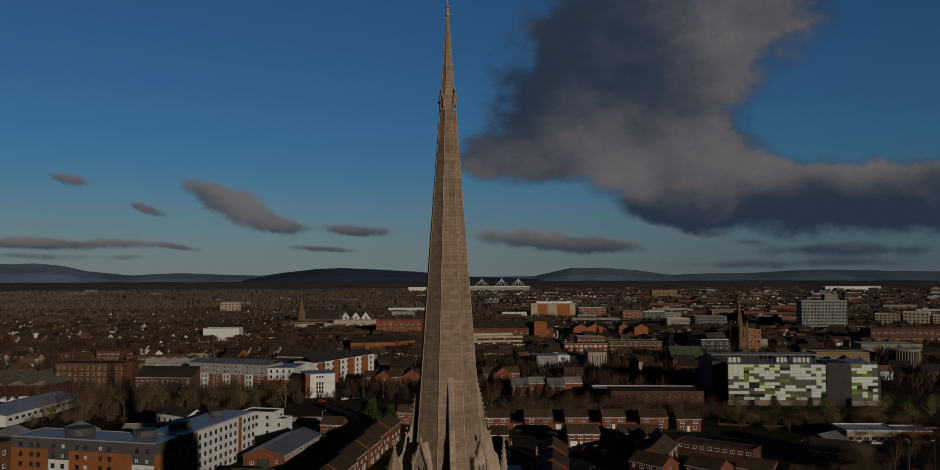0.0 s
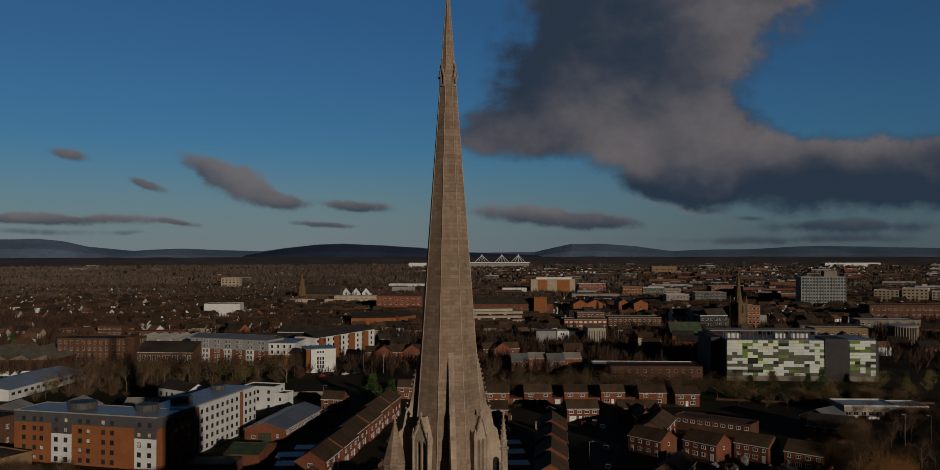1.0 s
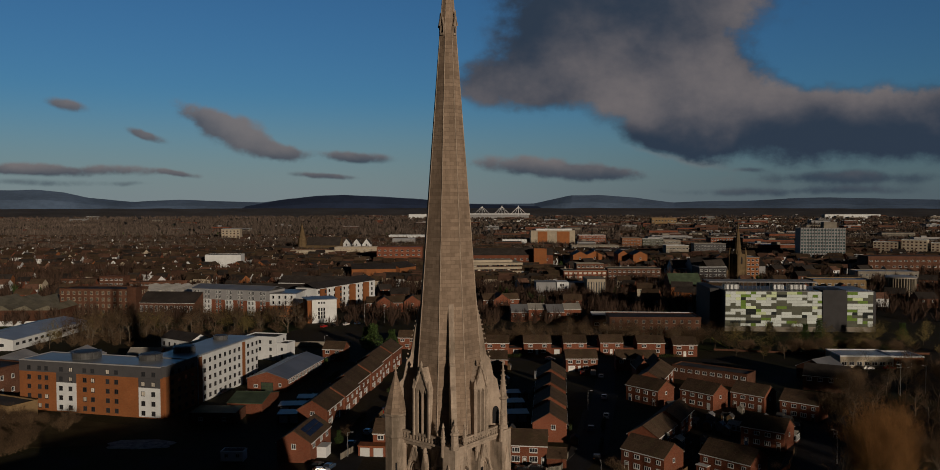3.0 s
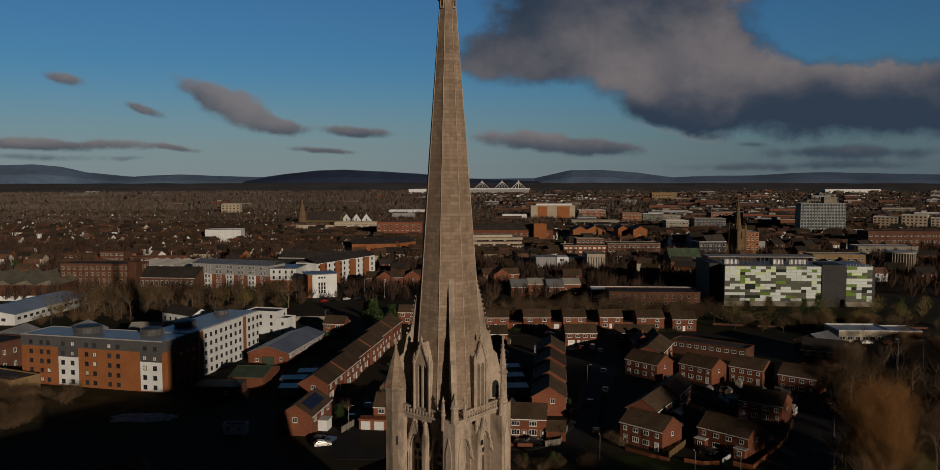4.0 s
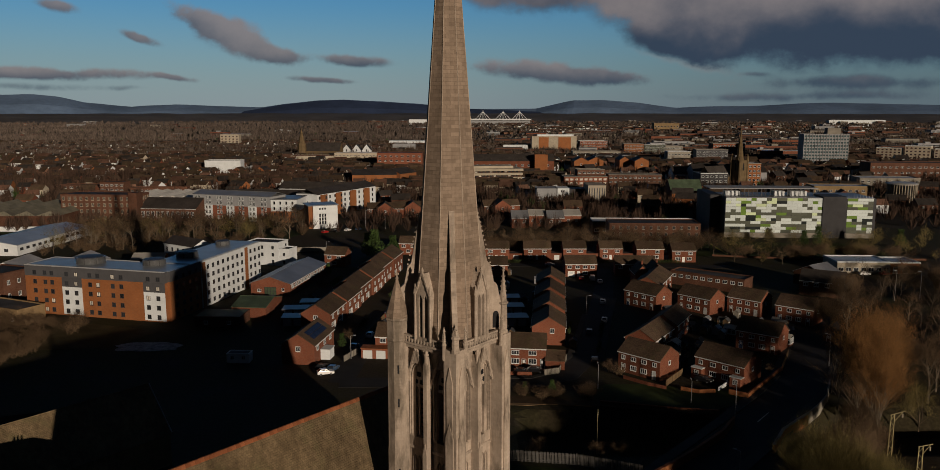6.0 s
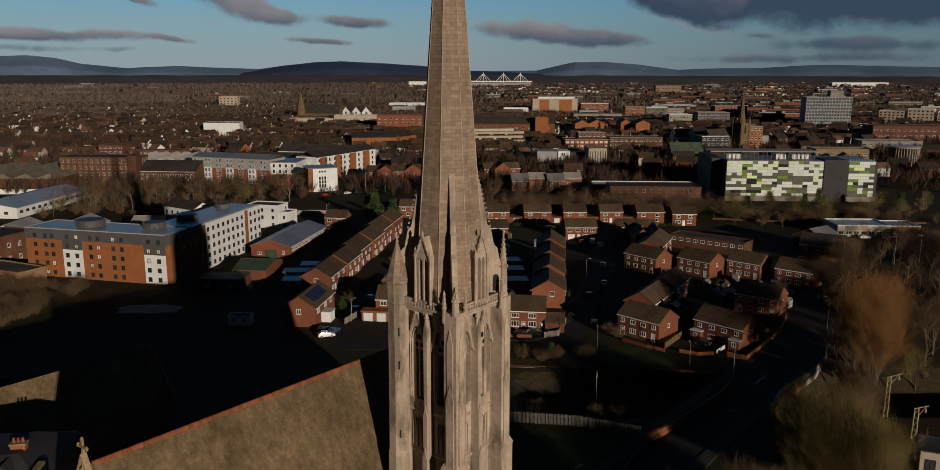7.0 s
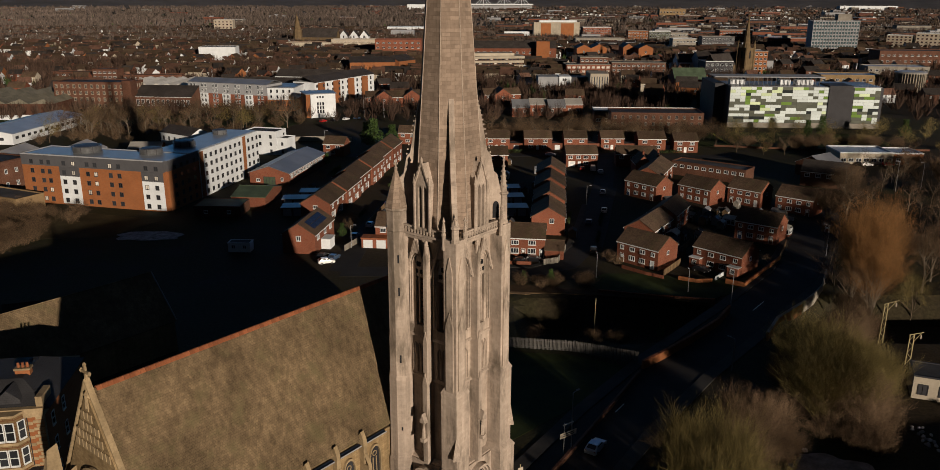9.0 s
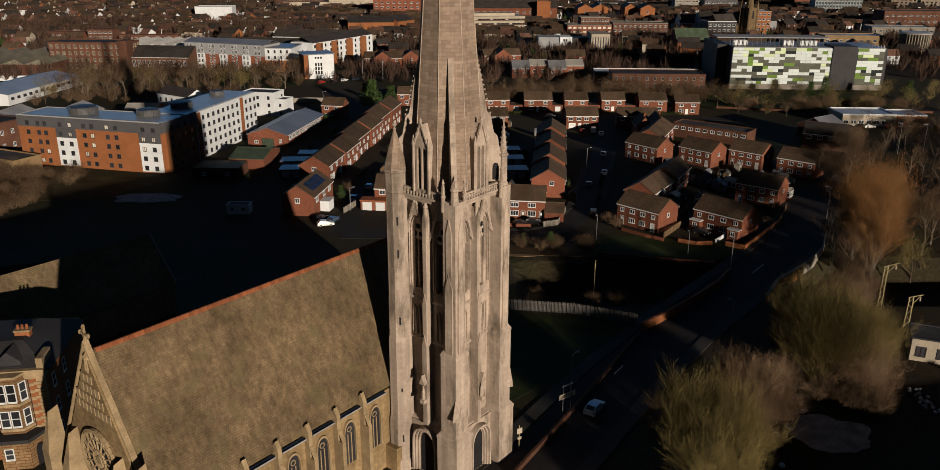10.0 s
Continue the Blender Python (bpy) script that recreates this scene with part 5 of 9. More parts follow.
for x0, x1 in ((13.6, 20.6), (42.3, SBL)):
    part("white_panel", box(B(), x0, x1, -0.22, 0.0, 0.4, SBH - 6.0), WHITE, SB, "smooth white render panel")
    part("charcoal_panel", box(B(), x0, x1, -0.20, 0.0, SBH - 6.0, SBH - 3.2), GREY, SB)
part("roof", box(B(), 0.3, SBL - 0.3, 0.3, 12.7, SBH, SBH + 0.15), ROOF_BLUISH, SB, "grey-blue membrane roof")
bm = B()
for x0, x1, y0, y1 in ((-0.1, SBL, -0.12, 0.3), (-0.1, SBL, 12.7, 13.1), (-0.1, 0.3, 0.3, 12.7)):
    box(bm, x0, x1, y0, y1, SBH, SBH + 0.35)
part("parapet", bm, LIGHTGREY, SB)
sb_win = window_mesh(1.25, 1.3, DARKGREY, 1, 0, GLASS, 0.09)
sb_lit = window_mesh(1.25, 1.3, DARKGREY, 1, 0, BLIND, 0.09)
for k in range(5):
    for u in (3.6, 7.4, 9.9, 15.3, 18.7, 23.6, 26.4, 31.6, 34.6, 43.9, 47.3):
        inset = 0.226 if (13.6 < u < 20.6 or u > 42.3) and k < 4 else 0.055 if k == 4 else 0.004
        part("window", sb_lit if random.random() < 0.22 else sb_win, None, SB, at=pose(u, -inset, 0.9 + k * 2.85))
# the second wing, set back round the corner
SW = thing("apartment_block", turned(78.0, -88.6, 232.0), "apartment wing of brick and white render with rows of square windows", "apartment block")
part("wall", box(B(), 0, 17.0, 0, 14.0, 0, SBH - 3.0), BRICK_ORANGE, SW)
part("top_storey", box(B(), -0.05, 17.0, -0.05, 14.05, SBH - 3.0, SBH), GREY, SW)
part("roof", box(B(), 0.3, 56.5, 0.3, 13.7, SBH - 0.1, SBH + 0.12), ROOF_BLUISH, SW, "grey-blue membrane roof")
part("white_wall", box(B(), 17.0, 57.0, -0.3, 14.0, 0, SBH - 0.12), WHITE, SW, "white rendered wall")
for x0 in (17.2, 45.4):
    part("brick_strip", box(B(), x0, x0 + 2.2, -0.36, 0.0, 0, SBH - 0.4), BRICK_ORANGE, SW)
for k in range(5):
    for i in range(12):
        u = 20.8 + i * 3.2
        if 45.0 < u < 48.0:
            continue
        part("window", sb_win, None, SW, at=pose(u, -0.305, 0.9 + k * 2.8))
    for u in (3.4, 7.0, 10.6, 14.2):
        part("window", sb_win, None, SW, at=pose(u, -0.055 if k == 4 else -0.004, 0.9 + k * 2.8))


def roof_drum(at, r, h, label):
    """A round louvred plant enclosure on a flat roof."""
    d = thing("roof_plant", at, label, "roof plant", "round plant enclosures")
    bm = B()
    for k in range(6):
        z = h * k / 6
        taper(bm, 20, [(z, r), (z + h / 12, r * 1.02), (z + h / 6.5, r * 0.97)])
    part("louvred_drum", bm, METAL, d)
    part("drum_top", taper(B(), 20, [(h, r * 0.9), (h + 0.1, r * 0.9), (h + 0.25, r * 0.3)]), DARK_METAL, d)
    for q in range(8):
        a = q * math.pi / 4
        part("leg", rod(B(), (r * 1.04 * math.cos(a), r * 1.04 * math.sin(a), 0), (r * 1.04 * math.cos(a), r * 1.04 * math.sin(a), h), 0.08), DARK_METAL, d)


roof_drum(pose(-118.5, 246.8, SBH + 0.13), 4.2, 1.9, "round galvanised louvred enclosure on the flat roof")
roof_drum(pose(-97.5, 243.6, SBH + 0.13), 3.4, 1.7, "round dark louvred enclosure on the flat roof")
roof_drum(pose(-92.0, 257.0, SBH + 0.13), 3.4, 1.7, "round dark louvred enclosure on the flat roof")
roof_drum(pose(-87.5, 280.0, SBH + 0.13), 2.4, 1.4, "round galvanised louvred enclosure on the flat roof")
# low buildings in front and behind the block
flat_block("low_brick_building", (-150.0, 236.0, -25), 20.0, 9.0, 4.2, BRICK_BUFF, ROOF_FELT, 1, 4, (1.2, 1.1), "f", "low buff brick building with a felt roof", "outbuilding")
for x, y, L in ((-178.0, 288.0, 15.0), (-158.0, 296.0, 15.0)):
    gable_house("white_gabled_shed", (x + L, y, 90), 18.0, L, 4.0, 7.0, WHITE, ROOF_PALE, "white gabled shed with a pale sheet roof", "shed", "white gabled sheds", fascia=False, wins=[("l", 6, 1.4, 2.4, 1.4, 2), ("l", 11, 1.4, 2.4, 1.4, 2)])
gable_house("brick_shed", (-129.0, 300.0, 4), 12.0, 9.0, 6.0, 7.6, BRICK_ORANGE, ROOF_PALE, "orange brick shed lit by the sun", "shed", fascia=False)
flat_block("brick_house_end", (-166.0, 262.0, -20), 14.0, 12.0, 9.0, BRICK_DARK, ROOF_SLATE, 2, 3, (1.1, 1.5), "fr", "dark brick building with white windows", "building")
# long low white works
wl1 = gable_house("white_works", (-194.5, 340.0, 86), 58.0, 24.0, 4.6, 6.6, WHITE, ROOF_BLUISH, "long low white works with a grey sheet roof", "works", fascia=False,
                  wins=[("f", 3 + i * 4.4, 2.2, 2.2, 1.1, 2) for i in range(12)] + [("l", 3 + i * 4.0, 1.8, 1.8, 1.2, 1) for i in range(5)], frame=DARKGREY)
gable_house("white_works", (-228.0, 338.0, 84), 40.0, 20.0, 4.2, 6.2, WHITE, ROOF_BLUISH, "long low white works with a grey sheet roof", "works", fascia=False, wins=[("l", 4 + i * 4.0, 1.6, 1.8, 1.2, 1) for i in range(4)], frame=DARKGREY)

# ---------- mill, warehouses ----------
mill = flat_block("brick_mill", (-231.5, 452.0, -4), 44.0, 16.0, 14.5, BRICK_DARK, ROOF_SLATE, 4, 13, (1.5, 2.0), "fr", "four-storey dark red brick mill with rows of tall windows", "mill", bars=2, frame=CREAM)
part("stair_tower", box(B(), 40.0, 45.0, -1.4, 6, 0, 16.0), BRICK_DARK, mill)
wh = thing("warehouse", turned(1, -330.0, 424.0), "wide low warehouse of brick with green-grey sawtooth roofs", "warehouse")
part("wall", box(B(), 0, 110, 0, 60, 0, 6.0), BRICK_DARK, wh)
for i in range(9):
    part("roof_bay", extrude_y(B(), [(i * 12.2, 6.0), (i * 12.2 + 12.2, 6.0), (i * 12.2 + 8.0, 8.6)], 0.2, 59.8), ROOF_OLIVE, wh)
part("front_strip", box(B(), 0, 112, -16.0, -15.4, 0, 2.6), WHITE, wh, "long white boundary wall")
ws = thing("pale_roof_shed", turned(-2, -219.0, 502.0), "long shed with a bright pale ribbed roof", "shed")
part("wall", box(B(), 0, 44, 0, 46, 0, 7.0), BRICK_DARK, ws)
for i in range(6):
    part("roof_bay", extrude_y(B(), [(i * 7.3, 7.0), (i * 7.3 + 7.3, 7.0), (i * 7.3 + 3.6, 8.8)], 0.1, 45.9), ROOF_WHITE, ws)
gable_house("slate_hall", (-190.0, 452.0, -6), 36.0, 22.0, 7.0, 12.0, BRICK_DARK, ROOF_SLATE, "brick hall with a broad dark roof and tall white windows", "hall", wins=[("f", 2 + i * 2.9, 2.0, 1.7, 3.4, 1) for i in range(12)])
flat_block("brick_terrace", (-305.0, 598.0, 0), 30.0, 9.0, 6.4, BRICK_DARK, ROOF_BROWN, 2, 6, (2.6, 1.3), "f", "brick terrace with wide white windows", "terrace")
flat_block("brick_flats", (-268.0, 580.0, -4), 18.0, 10.0, 10.0, BRICK_DARK, ROOF_FELT, 3, 5, (2.2, 1.3), "f", "three-storey brick flats with white window bands", "flats")
flat_block("brick_terrace", (-244.0, 574.0, 6), 40.0, 9.0, 6.4, BRICK_DARK, ROOF_BROWN, 2, 12, (1.6, 1.3), "f", "brick terrace with white windows", "terrace")

# ---------- grey, white and red apartment group ----------
ga = thing("apartment_block", turned(-20, -160.0, 462.0), "long apartment block, grey storeys over red brick, white bays", "apartment block")
part("brick_base", box(B(), 0, 52.0, 0, 15.0, 0, 8.2), BRICK, ga)
part("grey_upper", box(B(), -0.08, 52.08, -0.08, 15.08, 8.2, 14.2), LIGHTGREY, ga, "light grey clad upper storeys")
part("roof", gable_roof(52.0, 15.0, 14.2, 16.0, 0.4), ROOF_GREY, ga)
for i in range(7):
    u = 3.2 + i * 7.4
    if i % 2:
        part("white_bay", box(B(), u - 2.6, u + 2.6, -0.5, 0.0, 0, 8.4), WHITE, ga, "white rendered bay")
    for k in range(5):
        for d in (-1.1, 1.1):
            part("window", window_mesh(1.3, 1.9, TRIM, 1), None, ga, at=pose(u + d, -0.51 if i % 2 and k < 3 else -0.09 if k > 2 else -0.004, 0.6 + k * 2.75))
gr = thing("apartment_block", turned(-3, -111.0, 444.5), "apartment block, red brick below and pale render above", "apartment block")
part("brick_base", box(B(), 0, 14.5, 0, 22.0, 0, 6.2), BRICK_ORANGE, gr)
part("grey_upper", box(B(), -0.08, 14.58, -0.08, 22.08, 6.2, 12.6), WHITE, gr)
part("roof", box(B(), -0.4, 14.9, -0.4, 22.4, 12.6, 13.0), ROOF_GREY, gr)
for k in range(4):
    for i in range(4):
        part("window", window_mesh(1.0, 1.6, DARKGREY, 0), None, gr, at=pose(2 + i * 3.4, -0.09 if k > 1 else -0.004, 0.8 + k * 3.1))
gable_house("apartment_block", (-150.0, 492.0, -6), 70.0, 16.0, 9.5, 13.0, WHITE, ROOF_SLATE, "long white apartment block under a dark slate roof", "apartment block", wins=[("f", 2 + i * 4.4, 6.4, 1.5, 1.5) for i in range(16)])
gable_house("apartment_block", (-128.0, 536.0, -10), 46.0, 16.0, 10.0, 14.0, WHITE, ROOF_SLATE, "white apartment block with gables under a dark slate roof", "apartment block", wins=[("f", 2 + i * 4.4, 7.0, 1.5, 1.5) for i in range(10)])
ar = thing("apartment_block", turned(64, -88.6, 463.0), "row of white and red brick apartment bays with a dark roof", "apartment block")
ARL = 62.0
part("wall", box(B(), 0, ARL, 0, 15.0, 0, 13.5), WHITE, ar)
part("roof", gable_roof(ARL, 15.0, 13.5, 16.4, 0.5), ROOF_SLATE, ar)
for i in range(4):
    u = 3.0 + i * 15.0
    part("brick_bay", box(B(), u, u + 5.6, -1.0, 0.0, 0, 13.0), BRICK_ORANGE, ar, "projecting red brick bay")
for k in range(4):
    for i in range(12):
        u = 2.2 + i * 5.1
        inb = any(3.0 + j * 15.0 - 0.6 < u < 9.2 + j * 15.0 for j in range(4))
        part("window", window_mesh(1.4, 1.7, DARKGREY, 0), None, ar, at=pose(u, -1.004 if inb and any(3.0 + j * 15.0 + 0.7 < u < 7.9 + j * 15.0 for j in range(4)) else -0.004, 0.9 + k * 3.2))
for i in range(3):
    part("window", window_mesh(1.4, 1.7, DARKGREY, 0), None, ar, at=face_at("l", ARL, 15.0) @ pose(3.5 + i * 4, -0.004, 7.5))
cu = thing("white_apartment_cube", turned(22, -82.5, 418.5), "square white apartment block with dark stair windows, grey roof", "apartment block")
part("wall", box(B(), 0, 13.0, 0, 14.0, 0, 12.2), WHITE, cu)
part("brick_wing", box(B(), -2.2, 0.0, 1.0, 14.0, 0, 12.0), BRICK_ORANGE, cu)
part("roof", box(B(), -2.8, 13.6, -0.6, 14.6, 12.2, 12.6), ROOF_GREY, cu, "grey overhanging roof")
for z, h in ((10.2, 0.9), (6.4, 1.6), (4.4, 1.6), (2.4, 1.6)):
    for u in (3.6, 5.0, 6.4):
        part("window", window_mesh(0.9, h, DARKGREY, 0), None, cu, at=pose(u, -0.004, z))
for k in range(4):
    for i in range(3):
        part("window", window_mesh(1.0, 1.5, DARKGREY, 0), None, cu, at=face_at("r", 13.0, 14.0) @ pose(2.6 + i * 4.2, -0.004, 1.0 + k * 2.9))
# gabled red houses by the road
for x, y, r in ((-53.5, 456.0, 6), (-38.0, 462.0, 6), (14.0, 470.0, 12)):
    gable_house("gabled_brick_house", (x + 9.6, y, 90 + r), 12.0, 9.6, 6.2, 9.6, BRICK, ROOF_BROWN, "gabled red brick house", "house", "gabled red houses by the road", wins=[("l", 4.8, 4.0, 1.3, 1.3), ("l", 2.6, 1.0, 1.4, 1.3), ("l", 7.2, 1.0, 1.4, 1.3)])
    gable_house("gabled_brick_house", (x - 6, y + 4, r), 22.0, 9.0, 5.6, 8.6, BRICK, ROOF_BROWN, "red brick house with a long tiled roof", "house", "gabled red houses by the road", wins=[("f", 2 + i * 4, 3.6, 1.2, 1.2) for i in range(5)])
gable_house("terraced_house", (-58.5, 317.0, -10), 8.6, 7.6, 5.0, 7.4, label="red brick house with white windows", group=EST, wins=[("f", 2, 3.2, 1.7, 1.2), ("f", 6, 3.2, 1.7, 1.2), ("f", 4, 1.0, 1.7, 1.2)])
gable_house("terraced_house", (-31.0, 344.0, -4), 17.0, 8.0, 5.0, 7.4, label="red brick house with white windows", group=EST, wins=[("f", 2, 3.2, 1.7, 1.2), ("f", 6, 3.2, 1.7, 1.2), ("f", 12, 3.2, 1.7, 1.2), ("f", 4, 1.0, 1.7, 1.2)])

# ---------- brick blocks behind the spire ----------
gable_house("brick_hall", (-96.0, 652.0, 8), 36.0, 26.0, 9.5, 13.2, BRICK_ORANGE, ROOF_SLATE, "large red brick hall with a shallow roof", "hall", fascia=False)
gable_house("brick_hall", (-58.0, 664.0, 60), 24.0, 18.0, 9.5, 13.4, BRICK_ORANGE, ROOF_SLATE, "red brick hall with a bare gable", "hall", fascia=False)
flat_block("flat_brick_block", (-95.0, 820.0, 0), 46.0, 20.0, 18.0, BRICK, DARKGREY, 4, 8, (2.6, 1.6), "f", "flat brick block with a dark band", "building")
gable_house("long_brick_building", (-3.0, 760.0, 0), 82.0, 22.0, 14.0, 20.0, BRICK, ROOF_SLATE, "long red brick building under a dark slate roof", "building", wins=[("f", 4 + i * 6.0, zz, 2.2, 2.0) for i in range(13) for zz in (3.5, 9.0)], fascia=False)
flat_block("brick_annex", (60.0, 752.0, 0), 12.0, 10.0, 20.0, BRICK_ORANGE, ROOF_FELT, 1, 1, (1.2, 1.4), "", "blank orange brick stair block", "building")
# concrete office with stepped balconies
co = thing("concrete_office", turned(9, -4.0, 650.0), "pale concrete office with stacked balcony bands and slim piers", "office building")
for k in range(4):
    part("floor_band", box(B(), -k * 0.4, 46 + k * 0.4, -1.2 - k * 0.6, 26.0, 2.6 + k * 3.4, 4.4 + k * 3.4), CREAM, co, "concrete balcony band")
    part("recessed_storey", box(B(), 1.0, 45.0, 0.6, 25.0, 4.4 + k * 3.4, 6.0 + k * 3.4) if k < 3 else box(B(), 6.0, 40.0, 3.0, 20.0, 14.6, 16.6), BRICK_DARK if k < 3 else CREAM, co)
    if k < 3:
        for i in range(14):
            part("window", window_mesh(2.2, 1.2, DARKGREY, 0, 0, BLIND if (i + k) % 4 == 0 else GLASS), None, co, at=pose(2.8 + i * 3.05, 0.596, 4.7 + k * 3.4))
part("base", box(B(), 2, 44, 2.0, 24.0, 0, 2.7), DARKGREY, co)
for i in range(12):
    part("pier", box(B(), 1.5 + i * 3.8, 2.1 + i * 3.8, -1.0, -0.4, 0, 2.6), CREAM, co)
# gabled red brick group on the skyline of the centre
for x, y, w in ((103.0, 800.0, 14.0), (118.0, 806.0, 15.0), (151.0, 816.0, 10.0), (163.0, 800.0, 14.0)):
    gable_house("gabled_brick_block", (x + w, y, 90), 26.0, w, 11.5, 15.0, BRICK_ORANGE, ROOF_SLATE, "tall gabled orange brick block", "building", "gabled brick blocks", wins=[("l", w / 2, 7.0, 1.6, 2.0, 0)], fascia=False)
flat_block("brick_office", (74.0, 632.0, 2), 34.0, 18.0, 9.5, BRICK, ROOF_FELT, 3, 9, (2.4, 1.4), "f", "red brick office with pale window bands", "office building", crown=CONCRETE, pane=BLIND)
flat_block("brick_office", (86.0, 646.0, 2), 22.0, 14.0, 14.0, BRICK_DARK, ROOF_FELT, 4, 6, (2.4, 1.4), "f", "red brick office tower with pale window bands", "office building", crown=CONCRETE)
flat_block("brick_office", (110.0, 640.0, -2), 42.0, 18.0, 10.5, BRICK_DARK, ROOF_FELT, 3, 11, (2.2, 1.4), "f", "dark brick office with window bands", "office building", crown=CONCRETE)
cp = gable_house("copper_roofed_hall", (140.0, 560.0, 0), 22.0, 18.0, 6.0, 13.0, BRICK, ROOF_GREEN, "hall with a pointed verdigris roof", "hall", fascia=False)
# white boxes with a large faded number
nb = thing("white_theatre", turned(0, 45.0, 544.0), "white and charcoal theatre block with large faded figures", "building")
part("grey_block", box(B(), 0, 14.0, 0, 16.0, 0, 9.2), LIGHTGREY, nb)
part("white_block", box(B(), 14.0, 22.0, -1.0, 14.0, 0, 9.4), WHITE, nb)
part("dark_glazing", box(B(), 22.0, 33.0, 0.6, 14.0, 0, 8.8), DARKGREY, nb)
part("fly_tower", box(B(), 33.0, 45.0, -12.0, 10.0, 0, 12.4), CREAM, nb)
for i in range(7):
    part("window", window_mesh(0.7, 9.0, LIGHTGREY, 0), None, nb, at=pose(34.0 + i * 1.7, -12.004, 1.6))
for k in (0, 1):
    part("figure_bar", box(B(), 16.2 + k * 1.6, 17.2 + k * 1.6, -1.05, -1.0, 6.6, 8.2), DARKGREY, nb)
# low roofs before it
for i in range(4):
    gable_house("low_brick_wing", (22.0 + i * 9.5, 424.0 + (i % 2) * 4, 2), 9.0, 12.0, 5.0 + (i % 2), 8.4, BRICK, ROOF_PALE if i % 2 else ROOF_GREY, "low brick wing with a pale roof", "building", "low wings of the school", wins=[("f", 2, 2.6, 1.4, 1.4), ("f", 6.5, 2.6, 1.4, 1.4)])
lb = flat_block("long_brick_school", (65.0, 372.0, -3), 42.0, 16.0, 9.4, BRICK_DARK, ROOF_SLATE, 3, 12, (1.3, 1.6), "f", "long dark brick school behind bare trees", "school", frame=CONCRETE)
flat_block("flat_classroom", (62.0, 404.0, -3), 52.0, 12.0, 6.0, BRICK_DARK, ROOF_PALE, 1, 12, (2.4, 1.6), "f", "long flat classroom wing with a pale roof edge", "school", crown=WHITE)

# ---------- the checkered green building ----------
gb = thing("checkered_building", turned(-3.3, 125.0, 392.0), "large block clad in white, green and olive checkered panels", "building")
GBL, GBH = 72.0, 20.0
part("wall", box(B(), 0, GBL, 0, 26.0, 0, GBH - 0.6), DARKGREY, gb)
part("roof", box(B(), 0.6, GBL - 0.6, 0.6, 25.4, GBH - 0.6, GBH - 0.2), ROOF_GREY, gb)
part("stair_block", box(B(), 46.6, 57.6, -0.6, 14.0, 0, GBH + 0.4), DARKGREY, gb, "plain charcoal stair block")
part("base_strip", box(B(), 0, GBL, -0.3, 0, 0, 2.4), CONCRETE, gb)
P_WHITE = plain("white_panel", (0.53, 0.60, 0.60), 0.5, 0.06, 0.3, 3.0, bump=0.0, rnd=0.08)
P_PALE = plain("pale_green_panel", (0.52, 0.62, 0.40), 0.5, 0.06, 0.3, 3.0, bump=0.0, rnd=0.1)
P_GREEN = plain("leaf_green_panel", (0.118, 0.205, 0.034), 0.5, 0.06, 0.3, 3.0, bump=0.0, rnd=0.15)
P_OLIVE = plain("olive_grey_panel", (0.085, 0.093, 0.072), 0.5, 0.06, 0.3, 3.0, bump=0.0, rnd=0.15)
P_DARK = plain("dark_window_panel", (0.025, 0.03, 0.03), 0.15, 0.1, 0.3, 3.0, bump=0.0, rnd=0.15)
CW, CHH = 2.45, 1.42
panel = {}
for mname, mt in (("white", P_WHITE), ("pale", P_PALE), ("green", P_GREEN), ("olive", P_OLIVE), ("dark", P_DARK)):
    for n in (1, 2):
        panel[mname, n] = as_mesh("panel", box(B(), 0.03, CW * n - 0.03, -0.12 if mname != "dark" else -0.04, 0.0, 0.03, CHH - 0.03), mt)
rp = random.Random(5)
for x0, cols in ((0.0, 19), (58.2, 5)):
    for r in range(12):
        c = 0
        while c < cols:
            n = 2 if rp.random() < 0.45 and c < cols - 1 else 1
            kind = rp.choices(("white", "pale", "green", "olive", "dark"), (50, 6, 9, 28, 9 if r % 3 == 1 else 4))[0]
            part("panel", panel[kind, n], None, gb, at=pose(x0 + c * CW + 0.2, -0.01, 2.5 + r * CHH))
            c += n
# roof screen with slats, plant and long canopy
part("canopy", box(B(), -6.0, 47.0, 8.0, 22.0, GBH + 3.2, GBH + 3.6), LIGHTGREY, gb, "long pale roof canopy")
for i in range(22):
    part("canopy_post", box(B(), 0.5 + i * 2.1, 0.75 + i * 2.1, 8.2, 8.5, GBH - 0.2, GBH + 3.2), GREY, gb)
for x0, x1 in ((2, 9), (26, 31), (34, 42)):
    part("roof_unit", box(B(), x0, x1, 9.0, 14.0, GBH - 0.2, GBH + 2.0), WHITE, gb, "pale roof plant")
for i in range(9):
    part("railing_post", box(B(), 59 + i * 1.4, 59.1 + i * 1.4, 0.7, 0.8, GBH - 0.2, GBH + 1.0), METAL, gb)
part("dark_wing", box(B(), -5.0, 0.0, 10.0, 40.0, 0, GBH), DARKGREY, gb, "dark glazed side wing")

# ---------- the second church with a slim spire ----------
ch = thing("distant_church", turned(30, 214.0, 640.0), "brown sandstone church with a slim spire", "church")
part("tower", box(B(), 0, 8.5, 0, 8.5, 0, 22.0), CHURCH_STONE, ch)
part("spire", taper(B(), 8, [(22.0, 3.6), (24.0, 3.0), (44.0, 0.5), (49.0, 0.08)], math.pi / 8, 4.2, 4.2), CHURCH_STONE, ch)
